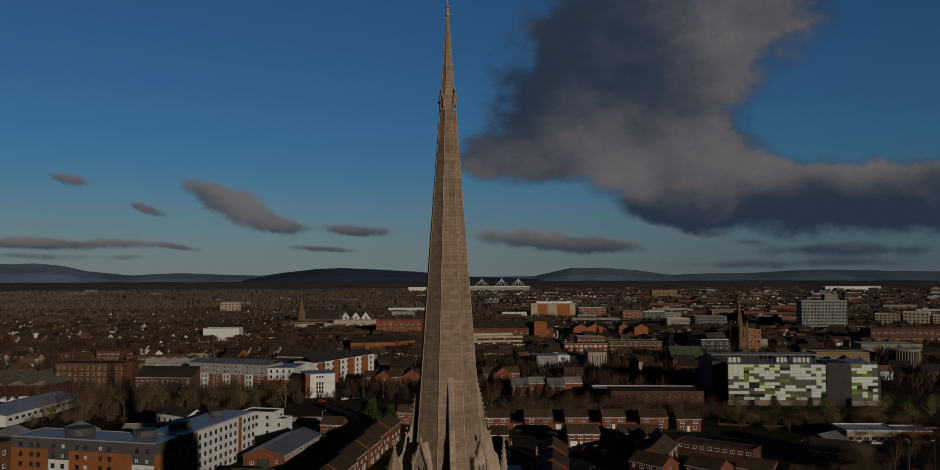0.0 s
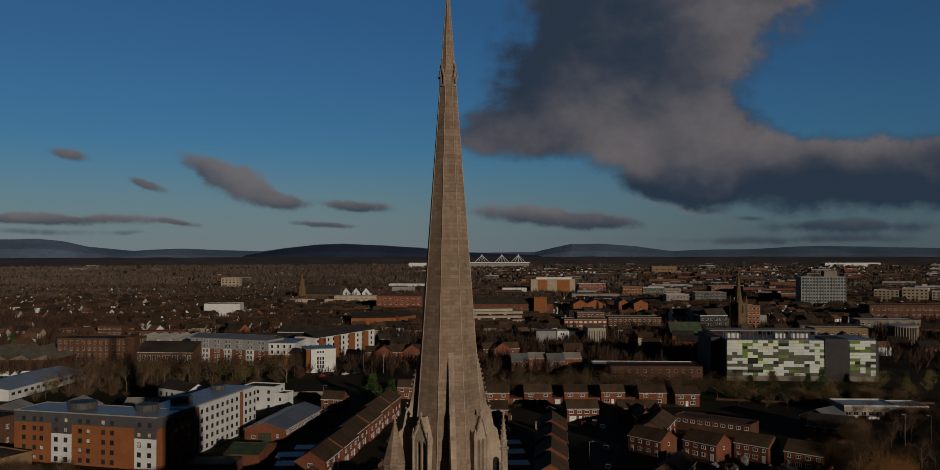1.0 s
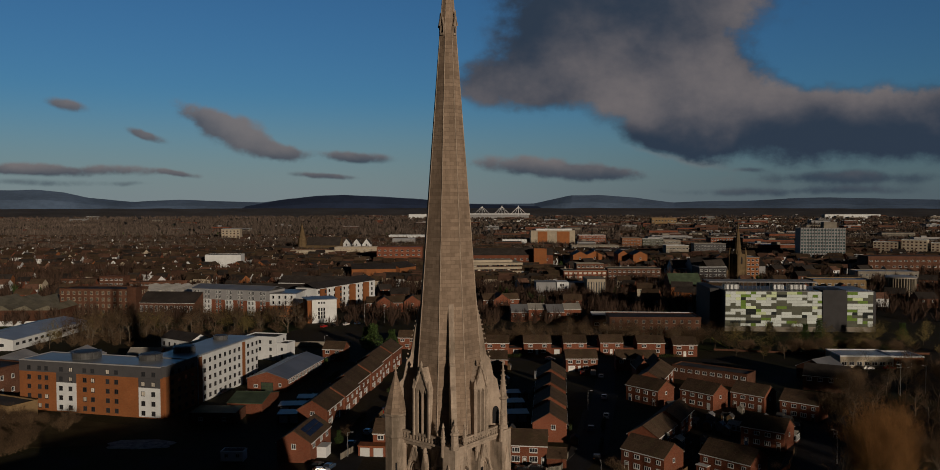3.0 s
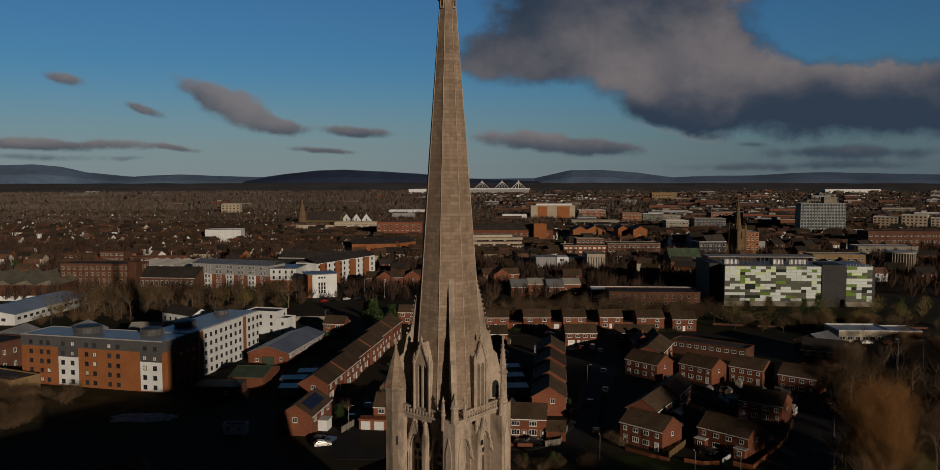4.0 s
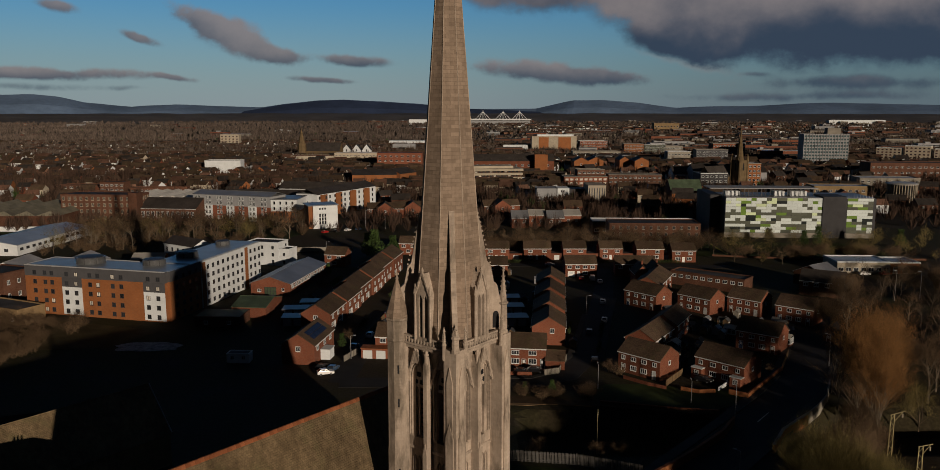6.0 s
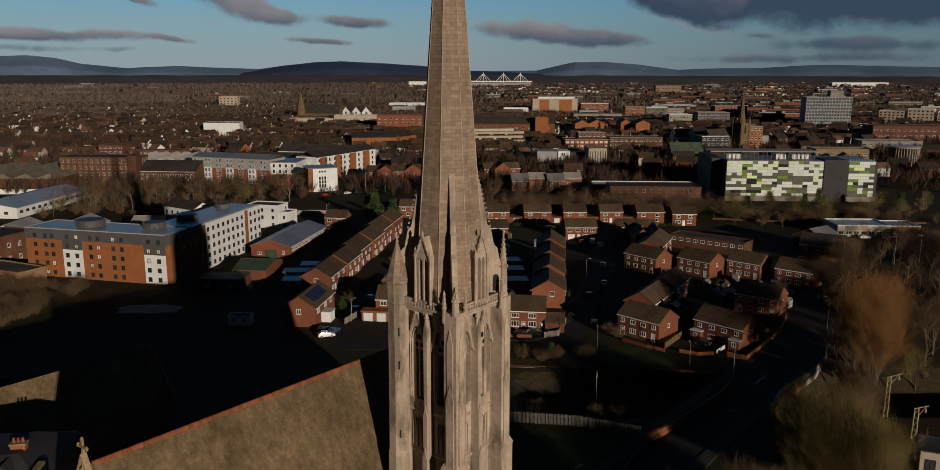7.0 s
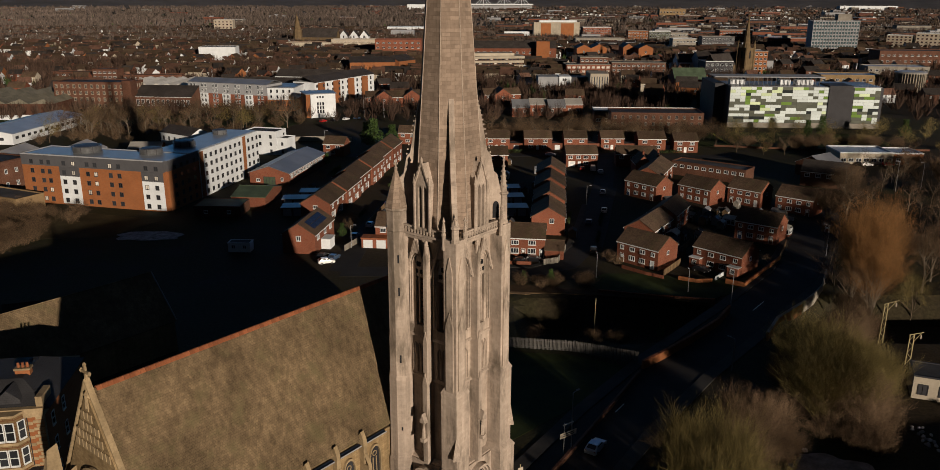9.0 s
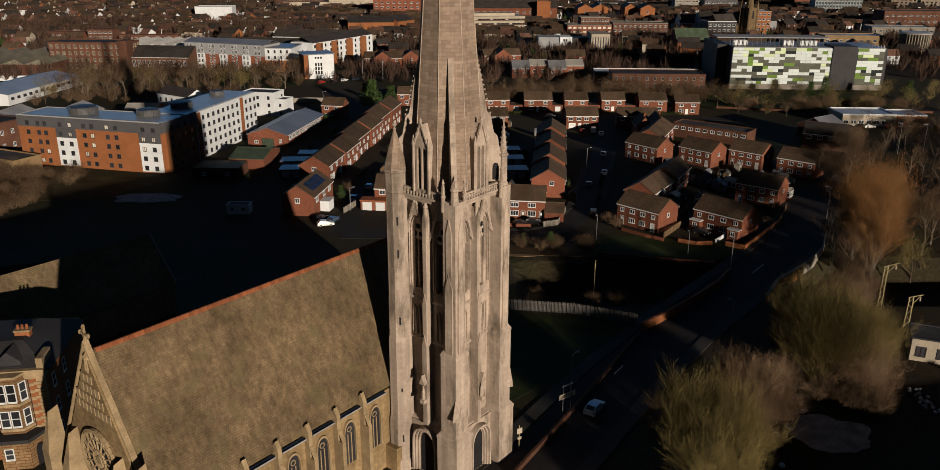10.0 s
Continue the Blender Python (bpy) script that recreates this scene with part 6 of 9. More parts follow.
for x, y in ((0, 0), (8.5, 0), (8.5, 8.5), (0, 8.5)):
    part("pinnacle", taper(B(), 6, [(0, 1.1), (21.5, 0.9), (22, 1.0), (28, 0.05)], 0, x, y), CHURCH_STONE, ch)
part("nave", gable_shell(28.0, 14.0, 9.0, 17.0), CHURCH_STONE, ch, at=pose(-22, 9, 0))
part("nave_roof", gable_roof(28.0, 14.0, 9.0, 17.0), ROOF_SLATE, ch, at=pose(-22, 9, 0))
for s in ("f", "l"):
    part("bell_opening", extrude_y(B(), arch(1.6, 14.0, 18.0, 20.0), -0.05, 0.1), OPENING_SHADE, ch, at=face_at(s, 8.5, 8.5) @ pose(4.2, 0, 0))

# ---------- tower block, offices and flats of the centre ----------
tb = flat_block("office_tower", (364.0, 884.0, -4), 48.0, 18.0, 35.0, LIGHTGREY, ROOF_FELT, 10, 16, (2.3, 2.1), "fr", "ten-storey office tower with a blue-grey window grid", "office tower", frame=LIGHTGREY, bars=0, pane=TEAL_GLASS)
for i in range(17):
    part("fin", box(B(), i * 2.98 - 0.2, i * 2.98 + 0.2, -0.5, 0.0, 0, 35.2), LIGHTGREY, tb)
part("plant_room", box(B(), 26, 40, 4, 14, 35, 42), CONCRETE, tb, "roof plant room")
part("mast", rod(B(), (33, 9, 42), (33, 9, 50), 0.2), METAL, tb)
ob = thing("panelled_block", turned(0, 88.0, 1160.0), "block clad in white and orange vertical panels", "building")
part("wall", box(B(), 0, 64, 0, 22, 0, 24.0), CREAM, ob)
for x0, x1 in ((10.0, 24.0), (38.0, 56.0)):
    part("orange_panel", box(B(), x0, x1, -0.3, 0, 2.0, 22.6), BRICK_ORANGE, ob, "tall orange panel")
for i in range(11):
    part("panel_joint", box(B(), 25.0 + i * 1.35, 25.2 + i * 1.35, -0.06, 0, 2.0, 22.0), CONCRETE, ob)
part("roof_screen", box(B(), 8, 60, 3, 18, 24.0, 26.4), WHITE, ob)
flat_block("white_hall", (46.0, 1130.0, 0), 34.0, 14.0, 12.0, WHITE, ROOF_PALE, 1, 2, (8.0, 5.0), "f", "white flat hall with a dark glazed front", "hall", frame=WHITE)
flat_block("green_glazed_block", (128.0, 1010.0, 0), 60.0, 20.0, 10.0, CONCRETE, ROOF_FELT, 2, 14, (2.6, 2.4), "f", "low glazed block with a greenish front", "building")
for i, (x, y, L, h, mt) in enumerate(((205.0, 1080.0, 26.0, 16.0, BRICK_ORANGE), (232.0, 1078.0, 28.0, 15.0, P_OLIVE), (262.0, 1090.0, 24.0, 13.0, CONCRETE), (160.0, 1180.0, 40.0, 16.0, BRICK), (260.0, 930.0, 36.0, 16.0, GREY),
                                     (226.0, 925.0, 26.0, 14.0, CONCRETE), (300.0, 1000.0, 40.0, 20.0, BRICK), (182.0, 636.0, 22.0, 12.0, DARKGREY), (219.0, 655.0, 17.0, 18.5, BRICK_ORANGE))):
    flat_block("office_block", (x, y, -3 + 2 * (i % 4)), L, 18.0, h, mt, ROOF_FELT if i % 2 else ROOF_PALE, max(2, int(h / 3.6)), max(3, int(L / 3.4)), (2.2, 1.7), "f", "flat-roofed town-centre block with rows of windows", "office building", "town-centre blocks", crown=(CONCRETE, WHITE)[i % 2])
gable_house("white_market_hall", (172.0, 682.0, -3), 34.0, 22.0, 8.0, 14.0, WHITE, ROOF_SLATE, "white-walled hall with a broad grey roof", "hall", fascia=False)
gable_house("grey_market_hall", (184.0, 662.0, 0), 60.0, 24.0, 11.0, 17.0, LIGHTGREY, ROOF_SLATE, "long hall with a grey roof", "hall", fascia=False)
for i in range(5):
    flat_block("balcony_flats", (492.0 + i * 25.0, 980.0 - i * 18.0, -36), 27.0, 16.0, 16.0 + (i % 2) * 3, CREAM, ROOF_FELT, 5, 6, (2.2, 1.6), "f", "cream apartment block with rows of dark windows", "apartment block", "cream apartment blocks", crown=WHITE, frame=BRICK)
cb = thing("finned_building", turned(35, 292.0, 530.0), "rounded pale building with vertical fins", "building")
part("wall", taper(B(), 28, [(0, 8.6), (12.0, 8.6)], 0, 10, 12), DARKGREY, cb)
part("roof", taper(B(), 28, [(12.0, 10.0), (12.6, 10.0), (13.2, 8.0)], 0, 10, 12), ROOF_PALE, cb)
for q in range(22):
    a = math.pi * 0.75 + q * math.pi * 1.3 / 22
    part("fin", box(B(), 8.5, 9.5, -0.18, 0.18, 0, 12.0), CREAM, cb, at=pose(10, 12, 0, 0, 0, math.degrees(a)))
flat_block("dark_brick_slab", (355.0, 715.0, -4), 120.0, 24.0, 15.0, BRICK_DARK, ROOF_FELT, 3, 24, (2.6, 1.4), "f", "long dark brick slab with window bands", "building")
flat_block("grey_slab", (310.0, 640.0, -6), 46.0, 20.0, 8.0, CONCRETE, ROOF_PALE, 2, 10, (2.2, 1.5), "f", "low concrete block with a pale roof", "building")
flat_block("brick_office", (240.0, 560.0, -4), 40.0, 18.0, 9.0, BRICK_BUFF, ROOF_PALE, 2, 9, (2.4, 1.5), "f", "buff brick office with a pale roof", "office building")
# long workshop on the right with a pale fascia
flat_block("long_workshop", (141.0, 303.5, -2), 20.0, 14.0, 4.2, CREAM, ROOF_BLUISH, 1, 7, (2.0, 1.4), "f", "long low workshop with a pale front and roof", "workshop", crown=WHITE)
flat_block("brick_workshop_end", (161.2, 302.8, -2), 11.0, 12.0, 4.0, BRICK_ORANGE, ROOF_GREY, 1, 3, (1.8, 2.2), "f", "brick end of the workshop with a white fascia", "workshop", crown=WHITE, pane=DARKGREY, ground_gap=0.2)
gable_house("big_dark_house", (112.0, 268.0, -30), 14.0, 10.0, 5.0, 8.0, BRICK_DARK, ROOF_SLATE, "large dark house with a slate roof", "house", wins=[("f", 2 + i * 3.4, 3.2, 1.6, 1.2) for i in range(4)])
gable_house("glass_gabled_hall", (124.0, 276.0, 35), 11.0, 12.0, 4.6, 7.4, BRICK_DARK, ROOF_GREY, "hall with a bluish roof and pale gable", "hall", wins=[("r", 6, 2.4, 4.0, 2.0, 3)])

# ---------- far landmarks ----------
fc = thing("far_church", turned(-8, -220.0, 1024.0), "far stone church with a spire behind a long roof", "church")
part("tower", taper(B(), 8, [(0, 6.0), (18.0, 5.2), (20.0, 4.2), (38.0, 0.2)], math.pi / 8, 5, 5), CHURCH_STONE, fc)
part("nave", gable_shell(44.0, 16.0, 10.0, 20.0), CHURCH_STONE, fc, at=pose(10, 6, 0))
part("nave_roof", gable_roof(44.0, 16.0, 10.0, 20.0), ROOF_SLATE, fc, at=pose(10, 6, 0))
for i in range(4):
    gable_house("white_gabled_house", (-168.0 + i * 13.0, 1046.0, 90), 14.0, 11.0, 10.0, 17.0, WHITE, ROOF_SLATE, "tall white gabled house", "house", "white gabled houses", wins=[("l", 5.5, 3.0, 2.0, 3.0, 0), ("l", 5.5, 8.0, 2.0, 3.0, 0)], fascia=False)
flat_block("red_roofed_works", (-210.0, 940.0, 3), 100.0, 24.0, 8.0, CREAM, RIDGE_CLAY, 1, 20, (3.0, 2.0), "f", "long cream works with a red roof", "works")
flat_block("arcade_terrace", (-160.0, 950.0, 2), 62.0, 18.0, 11.0, CREAM, ROOF_PALE, 2, 14, (2.6, 2.4), "f", "long pale terrace with dark arches", "terrace")
flat_block("white_store", (-256.0, 776.0, 4), 34.0, 18.0, 13.0, WHITE, ROOF_FELT, 1, 1, (1.0, 1.0), "", "blank white store block", "store")
flat_block("cream_flats", (-407.0, 1318.0, 0), 30.0, 14.0, 21.0, CREAM, ROOF_FELT, 5, 5, (2.6, 1.6), "f", "far cream flats of five storeys", "flats", frame=BRICK)
flat_block("white_retail_shed", (-132.0, 1312.0, 0), 58.0, 30.0, 11.0, WHITE, ROOF_PALE, 1, 8, (4.0, 3.0), "f", "long white retail shed", "shed")
flat_block("white_retail_shed", (-112.0, 1164.0, 0), 32.0, 20.0, 12.0, LIGHTGREY, ROOF_PALE, 1, 1, (1.0, 1.0), "", "pale grey retail shed", "shed")


# ---------- roads, pavements and open ground ----------
strip("bridge_road", [(-4.0, 70.0), (8.0, 88.0), (22.0, 109.5), (36.0, 128.5), (56.0, 152.0), (75.0, 176.0), (86.0, 196.0), (98.0, 222.0), (112.0, 260.0)], 9.6, 0.06, ASPHALT, "dark asphalt road over the railway", "road", depth=0.5)
for off, w in ((6.0, 2.2), (-6.0, 2.2)):
    line = [(-4.0, 70.0), (8.0, 88.0), (22.0, 109.5), (36.0, 128.5), (56.0, 152.0), (75.0, 176.0), (86.0, 196.0), (98.0, 222.0), (112.0, 260.0)]
    shifted = []
    for i, p in enumerate(line):
        a, b = Vector(line[max(i - 1, 0)]), Vector(line[min(i + 1, len(line) - 1)])
        d = (b - a).normalized()
        shifted.append((p[0] - d.y * off, p[1] + d.x * off))
    strip("pavement", shifted, w, 0.18, PAVING, "grey pavement with a raised kerb", "pavement", depth=0.6)
for a, b in (((58.0, 154.4), (62.0, 159.4)), ((22.6, 112.4), (24.4, 115.0))):
    strip("road_marking", [a, b], 0.16, 0.068, PAINT, "worn white line on the asphalt road", "road marking", depth=0.02)
strip("estate_road", [(-30.0, 178.0), (0.0, 178.5), (15.0, 178.0), (22.5, 183.0), (29.0, 197.0), (33.0, 213.0), (39.0, 240.0), (44.0, 262.0), (49.0, 287.0), (52.0, 312.0)], 6.6, 0.05, ASPHALT, "dark asphalt estate road", "road")
strip("back_road", [(-60.0, 318.0), (0.0, 320.0), (50.0, 321.0), (104.0, 316.0)], 7.0, 0.055, ASPHALT, "dark asphalt back road", "road")
strip("row_road", [(-30.0, 178.0), (-28.5, 210.0), (-22.0, 260.0), (-16.0, 318.0)], 6.0, 0.045, ASPHALT, "dark asphalt estate road", "road")
strip("pavement", [(2.0, 181.9), (14.0, 181.4), (19.4, 185.2), (25.4, 198.4), (29.2, 213.6), (35.2, 240.8)], 1.6, 0.16, PAVING, "grey pavement round the bend", "pavement")
strip("pavement", [(33.0, 197.0), (36.6, 212.0), (42.6, 239.0), (48.0, 262.0)], 1.6, 0.16, PAVING, "grey pavement of the estate road", "pavement")
flat("green", [(24.0, 168.5), (51.0, 160.5), (69.0, 172.5), (58.0, 172.5), (40.0, 177.0), (31.0, 177.0)], 0.05, GRASS, "dark mown grass beside the houses", "grass")
flat("embankment", [(6.0, 165.2), (28.0, 163.0), (40.0, 160.5), (50.0, 158.6), (50.0, 161.2), (40.0, 162.6), (28.0, 165.6), (16.0, 168.4), (6.0, 169.6)], 0.10, SOIL, "bare sunlit earth at the top of the railway bank", "bank")
flat("verge", [(6.0, 169.6), (16.0, 168.4), (28.0, 165.6), (26.0, 172.0), (6.0, 174.0)], 0.06, ROUGH_GRASS, "rough winter grass verge", "grass")
flat("churchyard", [(6.0, 104.0), (30.0, 127.0), (18.0, 133.0), (6.0, 134.5)], 0.04, GRASS, "dark grass plot behind the fence", "grass")
patch = []
for q in range(40):
    w = 2 * math.pi * q / 40
    r = 1 + 0.28 * noise.noise(Vector((math.cos(w) * 1.6, math.sin(w) * 1.6, 2.0))) + 0.12 * noise.noise(Vector((math.cos(w) * 6, math.sin(w) * 6, 5.0)))
    patch.append((49.4 + 5.4 * r * math.cos(w), 96.0 + 4.4 * r * math.sin(w)))
flat("rubble_patch", patch, 0.08, GRAVEL, "pale patch of broken rubble", "rubble")
patch = []
for q in range(36):
    w = 2 * math.pi * q / 36
    r = 1 + 0.30 * noise.noise(Vector((math.cos(w) * 2.2, math.sin(w) * 2.2, 9.0)))
    patch.append((-85.5 + 9.0 * r * math.cos(w), 206.5 + 4.2 * r * math.sin(w)))
flat("chalk_rubble", patch, 0.10, plain("white_rubble", (0.30, 0.31, 0.33), 0.95, 0.55, 0.6, 3.0, bump=0.8), "pale patch of crushed rubble on the waste ground", "rubble")
flat_block("white_kiosk", (-60.6, 192.6, -2), 5.6, 3.0, 2.3, WHITE, ROOF_FELT, 1, 2, (1.0, 1.0), "f", "small white cabin on the waste ground", "cabin", parapet=0.15)
flat("scrub_field", [(-150.0, 200.0), (-96.0, 205.0), (-88.0, 222.0), (-132.0, 236.0), (-155.0, 232.0)], 0.04, ROUGH_GRASS, "rough tawny grass before the apartment block", "grass")
flat("playing_field", [(-290.0, 400.0), (-195.0, 405.0), (-196.0, 419.0), (-290.0, 419.0)], 0.04, GRASS, "mown grass strip", "grass")
flat("tree_belt_grass", [(-190.0, 405.0), (-90.0, 385.0), (-84.0, 405.0), (-110.0, 436.0), (-190.0, 450.0)], 0.05, GRASS, "grass bank under bare trees", "grass")
flat("campus_lawn", [(96.0, 340.0), (180.0, 338.0), (186.0, 372.0), (96.0, 380.0)], 0.05, GRASS, "dark lawn before the checkered building", "grass")


# ---------- walls and fences ----------
def wall_run(name, line, h, th, material, label, cope=None, z=0.0):
    w = thing(name, pose(line[0][0], line[0][1], 0), label, "wall")
    o = Vector(line[0])
    for p, q in zip(line, line[1:]):
        a, b = Vector(p) - o, Vector(q) - o
        L = (b - a).length
        m = pose(a.x, a.y, z, 0, 0, math.degrees(math.atan2(b.y - a.y, b.x - a.x)))
        part("wall_panel", box(B(), -th / 2, L + th / 2, -th / 2, th / 2, -1.0 - z, h), material, w, at=m)
        if cope:
            part("coping", box(B(), -th / 2, L + th / 2, -th / 2 - 0.06, th / 2 + 0.06, h, h + 0.14), cope, w, at=m)
    return w


wall_run("bridge_parapet", [(30.0, 127.6), (33.4, 130.6), (41.0, 138.2), (48.4, 146.4), (52.6, 153.0)], 1.5, 0.45, BRICK_ORANGE, "sunlit red brick bridge parapet", RIDGE_CLAY)
wall_run("bridge_parapet", [(55.9, 140.0), (60.3, 147.1), (68.1, 155.0)], 1.5, 0.45, BRICK_ORANGE, "red brick bridge parapet with stone coping", CONCRETE)
wall_run("concrete_wall", [(68.1, 155.0), (73.0, 160.6), (77.0, 166.0), (82.0, 176.0)], 1.6, 0.3, CONCRETE, "pale concrete wall that carries on from the bridge")
wall_run("bank_wall", [(28.0, 165.0), (40.0, 161.6), (51.6, 159.4)], 0.5, 0.3, BRICK_DARK, "low brick wall along the railway bank", RIDGE_CLAY)
strip("soil_path", [(5.0, 165.2), (12.0, 164.4), (18.0, 165.4), (25.0, 164.3), (33.0, 164.0), (42.0, 161.8)], 1.8, 0.05, plain("sandy_soil", (0.17, 0.115, 0.065), 0.95, 0.4, 0.4, 3.0, bump=0.6), "strip of bare sandy soil along the bank", "soil")
wall_run("garden_wall", [(57.4, 170.6), (60.6, 168.0), (75.4, 187.0)], 1.0, 0.24, BRICK_ORANGE, "red brick garden wall at the corner plot", RIDGE_CLAY)
wall_run("garden_wall", [(47.4, 173.0), (50.8, 171.0), (54.4, 171.4)], 0.9, 0.24, BRICK_ORANGE, "low red brick garden wall")
wall_run("garden_wall", [(36.0, 181.0), (40.6, 176.2), (44.0, 173.6)], 0.8, 0.24, BRICK, "low brick front garden wall")
wall_run("garden_wall", [(8.5, 183.9), (14.5, 183.3)], 0.8, 0.24, BRICK, "low brick front garden wall")
wall_run("white_wall", [(55.6, 172.6), (59.6, 177.4)], 0.9, 0.2, WHITE, "white painted low garden wall")
wall_run("churchyard_wall", [(5.4, 86.0), (12.5, 97.6), (18.5, 107.6), (29.0, 125.6)], 0.8, 0.35, BRICK_DARK, "low dark churchyard wall along the road")
wall_run("boundary_wall", [(104.0, 340.0), (140.0, 331.0), (190.0, 330.0)], 0.8, 0.3, BRICK_DARK, "dull brick boundary wall before the lawn")
wall_run("boundary_wall", [(-128.0, 330.0), (-96.0, 345.0), (-70.0, 352.0), (-52.0, 350.0)], 2.0, 0.3, CONCRETE, "pale boundary wall of the yard")


def slat_fence(line, h, step, w, material, label, name="fence"):
    f = thing(name, pose(line[0][0], line[0][1], 0), label, "fence")
    o = Vector(line[0])
    slat = as_mesh("slat", extrude_y(B(), [(-w / 2, 0.1), (w / 2, 0.1), (w / 2, h - 0.15), (0, h), (-w / 2, h - 0.15)], -0.03, 0.03), material)
    post = as_mesh("post", box(B(), -0.06, 0.06, 0.03, 0.15, -0.6, h), material)
    for p, q in zip(line, line[1:]):
        a, b = Vector(p) - o, Vector(q) - o
        L = (b - a).length
        deg = math.degrees(math.atan2(b.y - a.y, b.x - a.x))
        n = int(L / step)
        for i in range(n):
            c = a.lerp(b, (i + 0.5) / n)
            part("slat", slat, None, f, at=pose(c.x, c.y, random.uniform(-0.03, 0.03), 0, random.uniform(-1.5, 1.5), deg))
        for i in range(int(L / 2.7) + 1):
            c = a.lerp(b, min(1.0, i * 2.7 / L))
            part("post", post, None, f, at=pose(c.x, c.y, 0, 0, 0, deg))
        for z in (0.45, h - 0.5):
            part("rail", box(B(), 0, L, 0.03, 0.09, z, z + 0.08), material, f, at=pose(a.x, a.y, 0, 0, 0, deg))
    return f


slat_fence([(6.6, 136.3), (18.8, 134.4), (29.6, 129.9)], 2.2, 0.24, 0.15, DULL_STEEL, "grey steel palisade fence above the railway", "palisade_fence")
slat_fence([(75.6, 187.2), (81.5, 199.0)], 1.8, 0.3, 0.24, WOOD, "weathered wooden garden fence")
slat_fence([(44.6, 175.4), (50.4, 183.6)], 1.7, 0.3, 0.24, WOOD, "weathered wooden garden fence")
slat_fence([(17.6, 183.0), (21.2, 184.6), (24.2, 195.0)], 1.6, 0.3, 0.24, PALE_WOOD, "pale wooden garden fence round the bend")
slat_fence([(-31.5, 193.5), (-29.0, 200.5)], 1.7, 0.3, 0.24, PALE_WOOD, "pale wooden garden fence")


# ---------- lamps, masts, signs ----------
def street_lamp(x, y, h, label="slim grey street lamp", turn=0):
    s = thing("street_lamp", pose(x, y, 0, 0, 0, turn), label, "street lamp", "street lamps")
    part("post", rod(rod(B(), (0, 0, 0), (0, 0, 1.2), 0.13, 0.12, 8), (0, 0, 1.2), (0, 0, h), 0.085, 0.06, 8), METAL, s)
    part("arm", rod(B(), (0, 0, h), (0.9, 0, h + 0.18), 0.05, 0.04, 6), METAL, s)
    part("lantern", box(B(), 0.7, 1.35, -0.12, 0.12, h + 0.12, h + 0.26), LIGHTGREY, s)


for x, y, h, tu in ((15.2, 107.3, 6.0, 40), (54.2, 156.8, 8.0, 130), (45.1, 126.8, 6.0, 140), (47.4, 165.0, 5.0, 90), (28.8, 174.0, 5.6, 90), (140.0, 259.0, 10.0, 180), (35.6, 240.0, 6.0, 0), (-30.2, 196.0, 6.0, 0), (-60.0, 330.0, 8.0, 0), (-45.0, 420.0, 9.0, 0), (-56.0, 425.0, 9.0, 0), (88.0, 190.0, 8.0, 140), (150.0, 262.0, 9.0, 180)):
    street_lamp(x, y, h, turn=tu)


def rail_mast(x, y, h, turn, arm=3.0):
    """A pale lattice mast beside the railway, with a head frame."""
    z0 = -4.6 if 138 < y < 162 and x < 45 else 0.0
    m = thing("railway_mast", pose(x, y, z0, 0, 0, turn), "pale yellow lattice mast beside the railway", "mast", "railway masts")
    bm = B()
    for dx in (-0.5, 0.5):
        rod(bm, (dx, 0, 0), (dx * 0.8, 0, h), 0.09, n=4)
    n = int(h / 1.1)
    for i in range(n):
        s = -1 if i % 2 else 1
        rod(bm, (-0.5 * s, 0, h * i / n), (0.5 * s, 0, h * (i + 1) / n), 0.06, n=4)
    part("lattice", bm, YELLOW_STEEL, m)
    bm = rod(B(), (-0.6, 0, h), (arm, 0, h + 0.3), 0.08, n=5)
    rod(bm, (0.4, 0, h - 1.4), (arm * 0.8, 0, h + 0.2), 0.06, n=5)
    part("bracket", bm, YELLOW_STEEL, m)
    part("insulator", taper(B(), 8, [(h - 0.9, 0.06), (h - 0.7, 0.16), (h - 0.5, 0.08), (h - 0.3, 0.16), (h - 0.1, 0.06)], 0, arm * 0.8, 0), CREAM, m)


rail_mast(76.4, 138.5, 7.8, 20)
rail_mast(76.8, 129.6, 5.6, 10, 2.2)
rail_mast(24.9, 149.7, 8.4, 80, 1.2)
# sign boards beside the road
sg = thing("road_sign", pose(13.8, 101.0, 0, 0, 0, 35), "pale road sign board on two posts", "road sign")
for x in (-0.7, 0.7):
    part("post", rod(B(), (x, 0, 0), (x, 0, 4.8), 0.07, n=6), METAL, sg)
part("board", box(B(), -1.5, 1.5, -0.1, -0.04, 2.6, 3.4), CREAM, sg, "pale sign board")
part("frame", box(B(), -1.0, 1.0, -0.06, 0.0, 4.5, 4.7), METAL, sg)
for z in (2.8, 3.1):
    part("lettering_bar", box(B(), -1.1, 1.0, -0.115, -0.1, z, z + 0.12), DARKGREY, sg)
st = thing("traffic_sign", pose(6.6, 92.6, 0, 0, 0, 30), "slim pale signal pole by the tower", "sign")
part("post", rod(B(), (0, 0, 0), (0, 0, 3.4), 0.07, n=6), YELLOW_STEEL, st)
part("panel", box(B(), -0.4, 0.4, -0.1, -0.04, 2.2, 3.0), CREAM, st)
part("panel", box(B(), -0.3, 0.3, -0.1, -0.04, 1.3, 1.7), CREAM, st)
# trackside hut
hut = flat_block("trackside_hut", (71.0, 117.4, -22), 9.0, 6.0, 3.8, CREAM, ROOF_FELT, 1, 3, (1.5, 1.7), "f", "cream trackside hut with dark shutters and a flat roof", "hut", frame=DARKGREY, pane=DARKGREY, parapet=0.25, crown=DARKGREY)
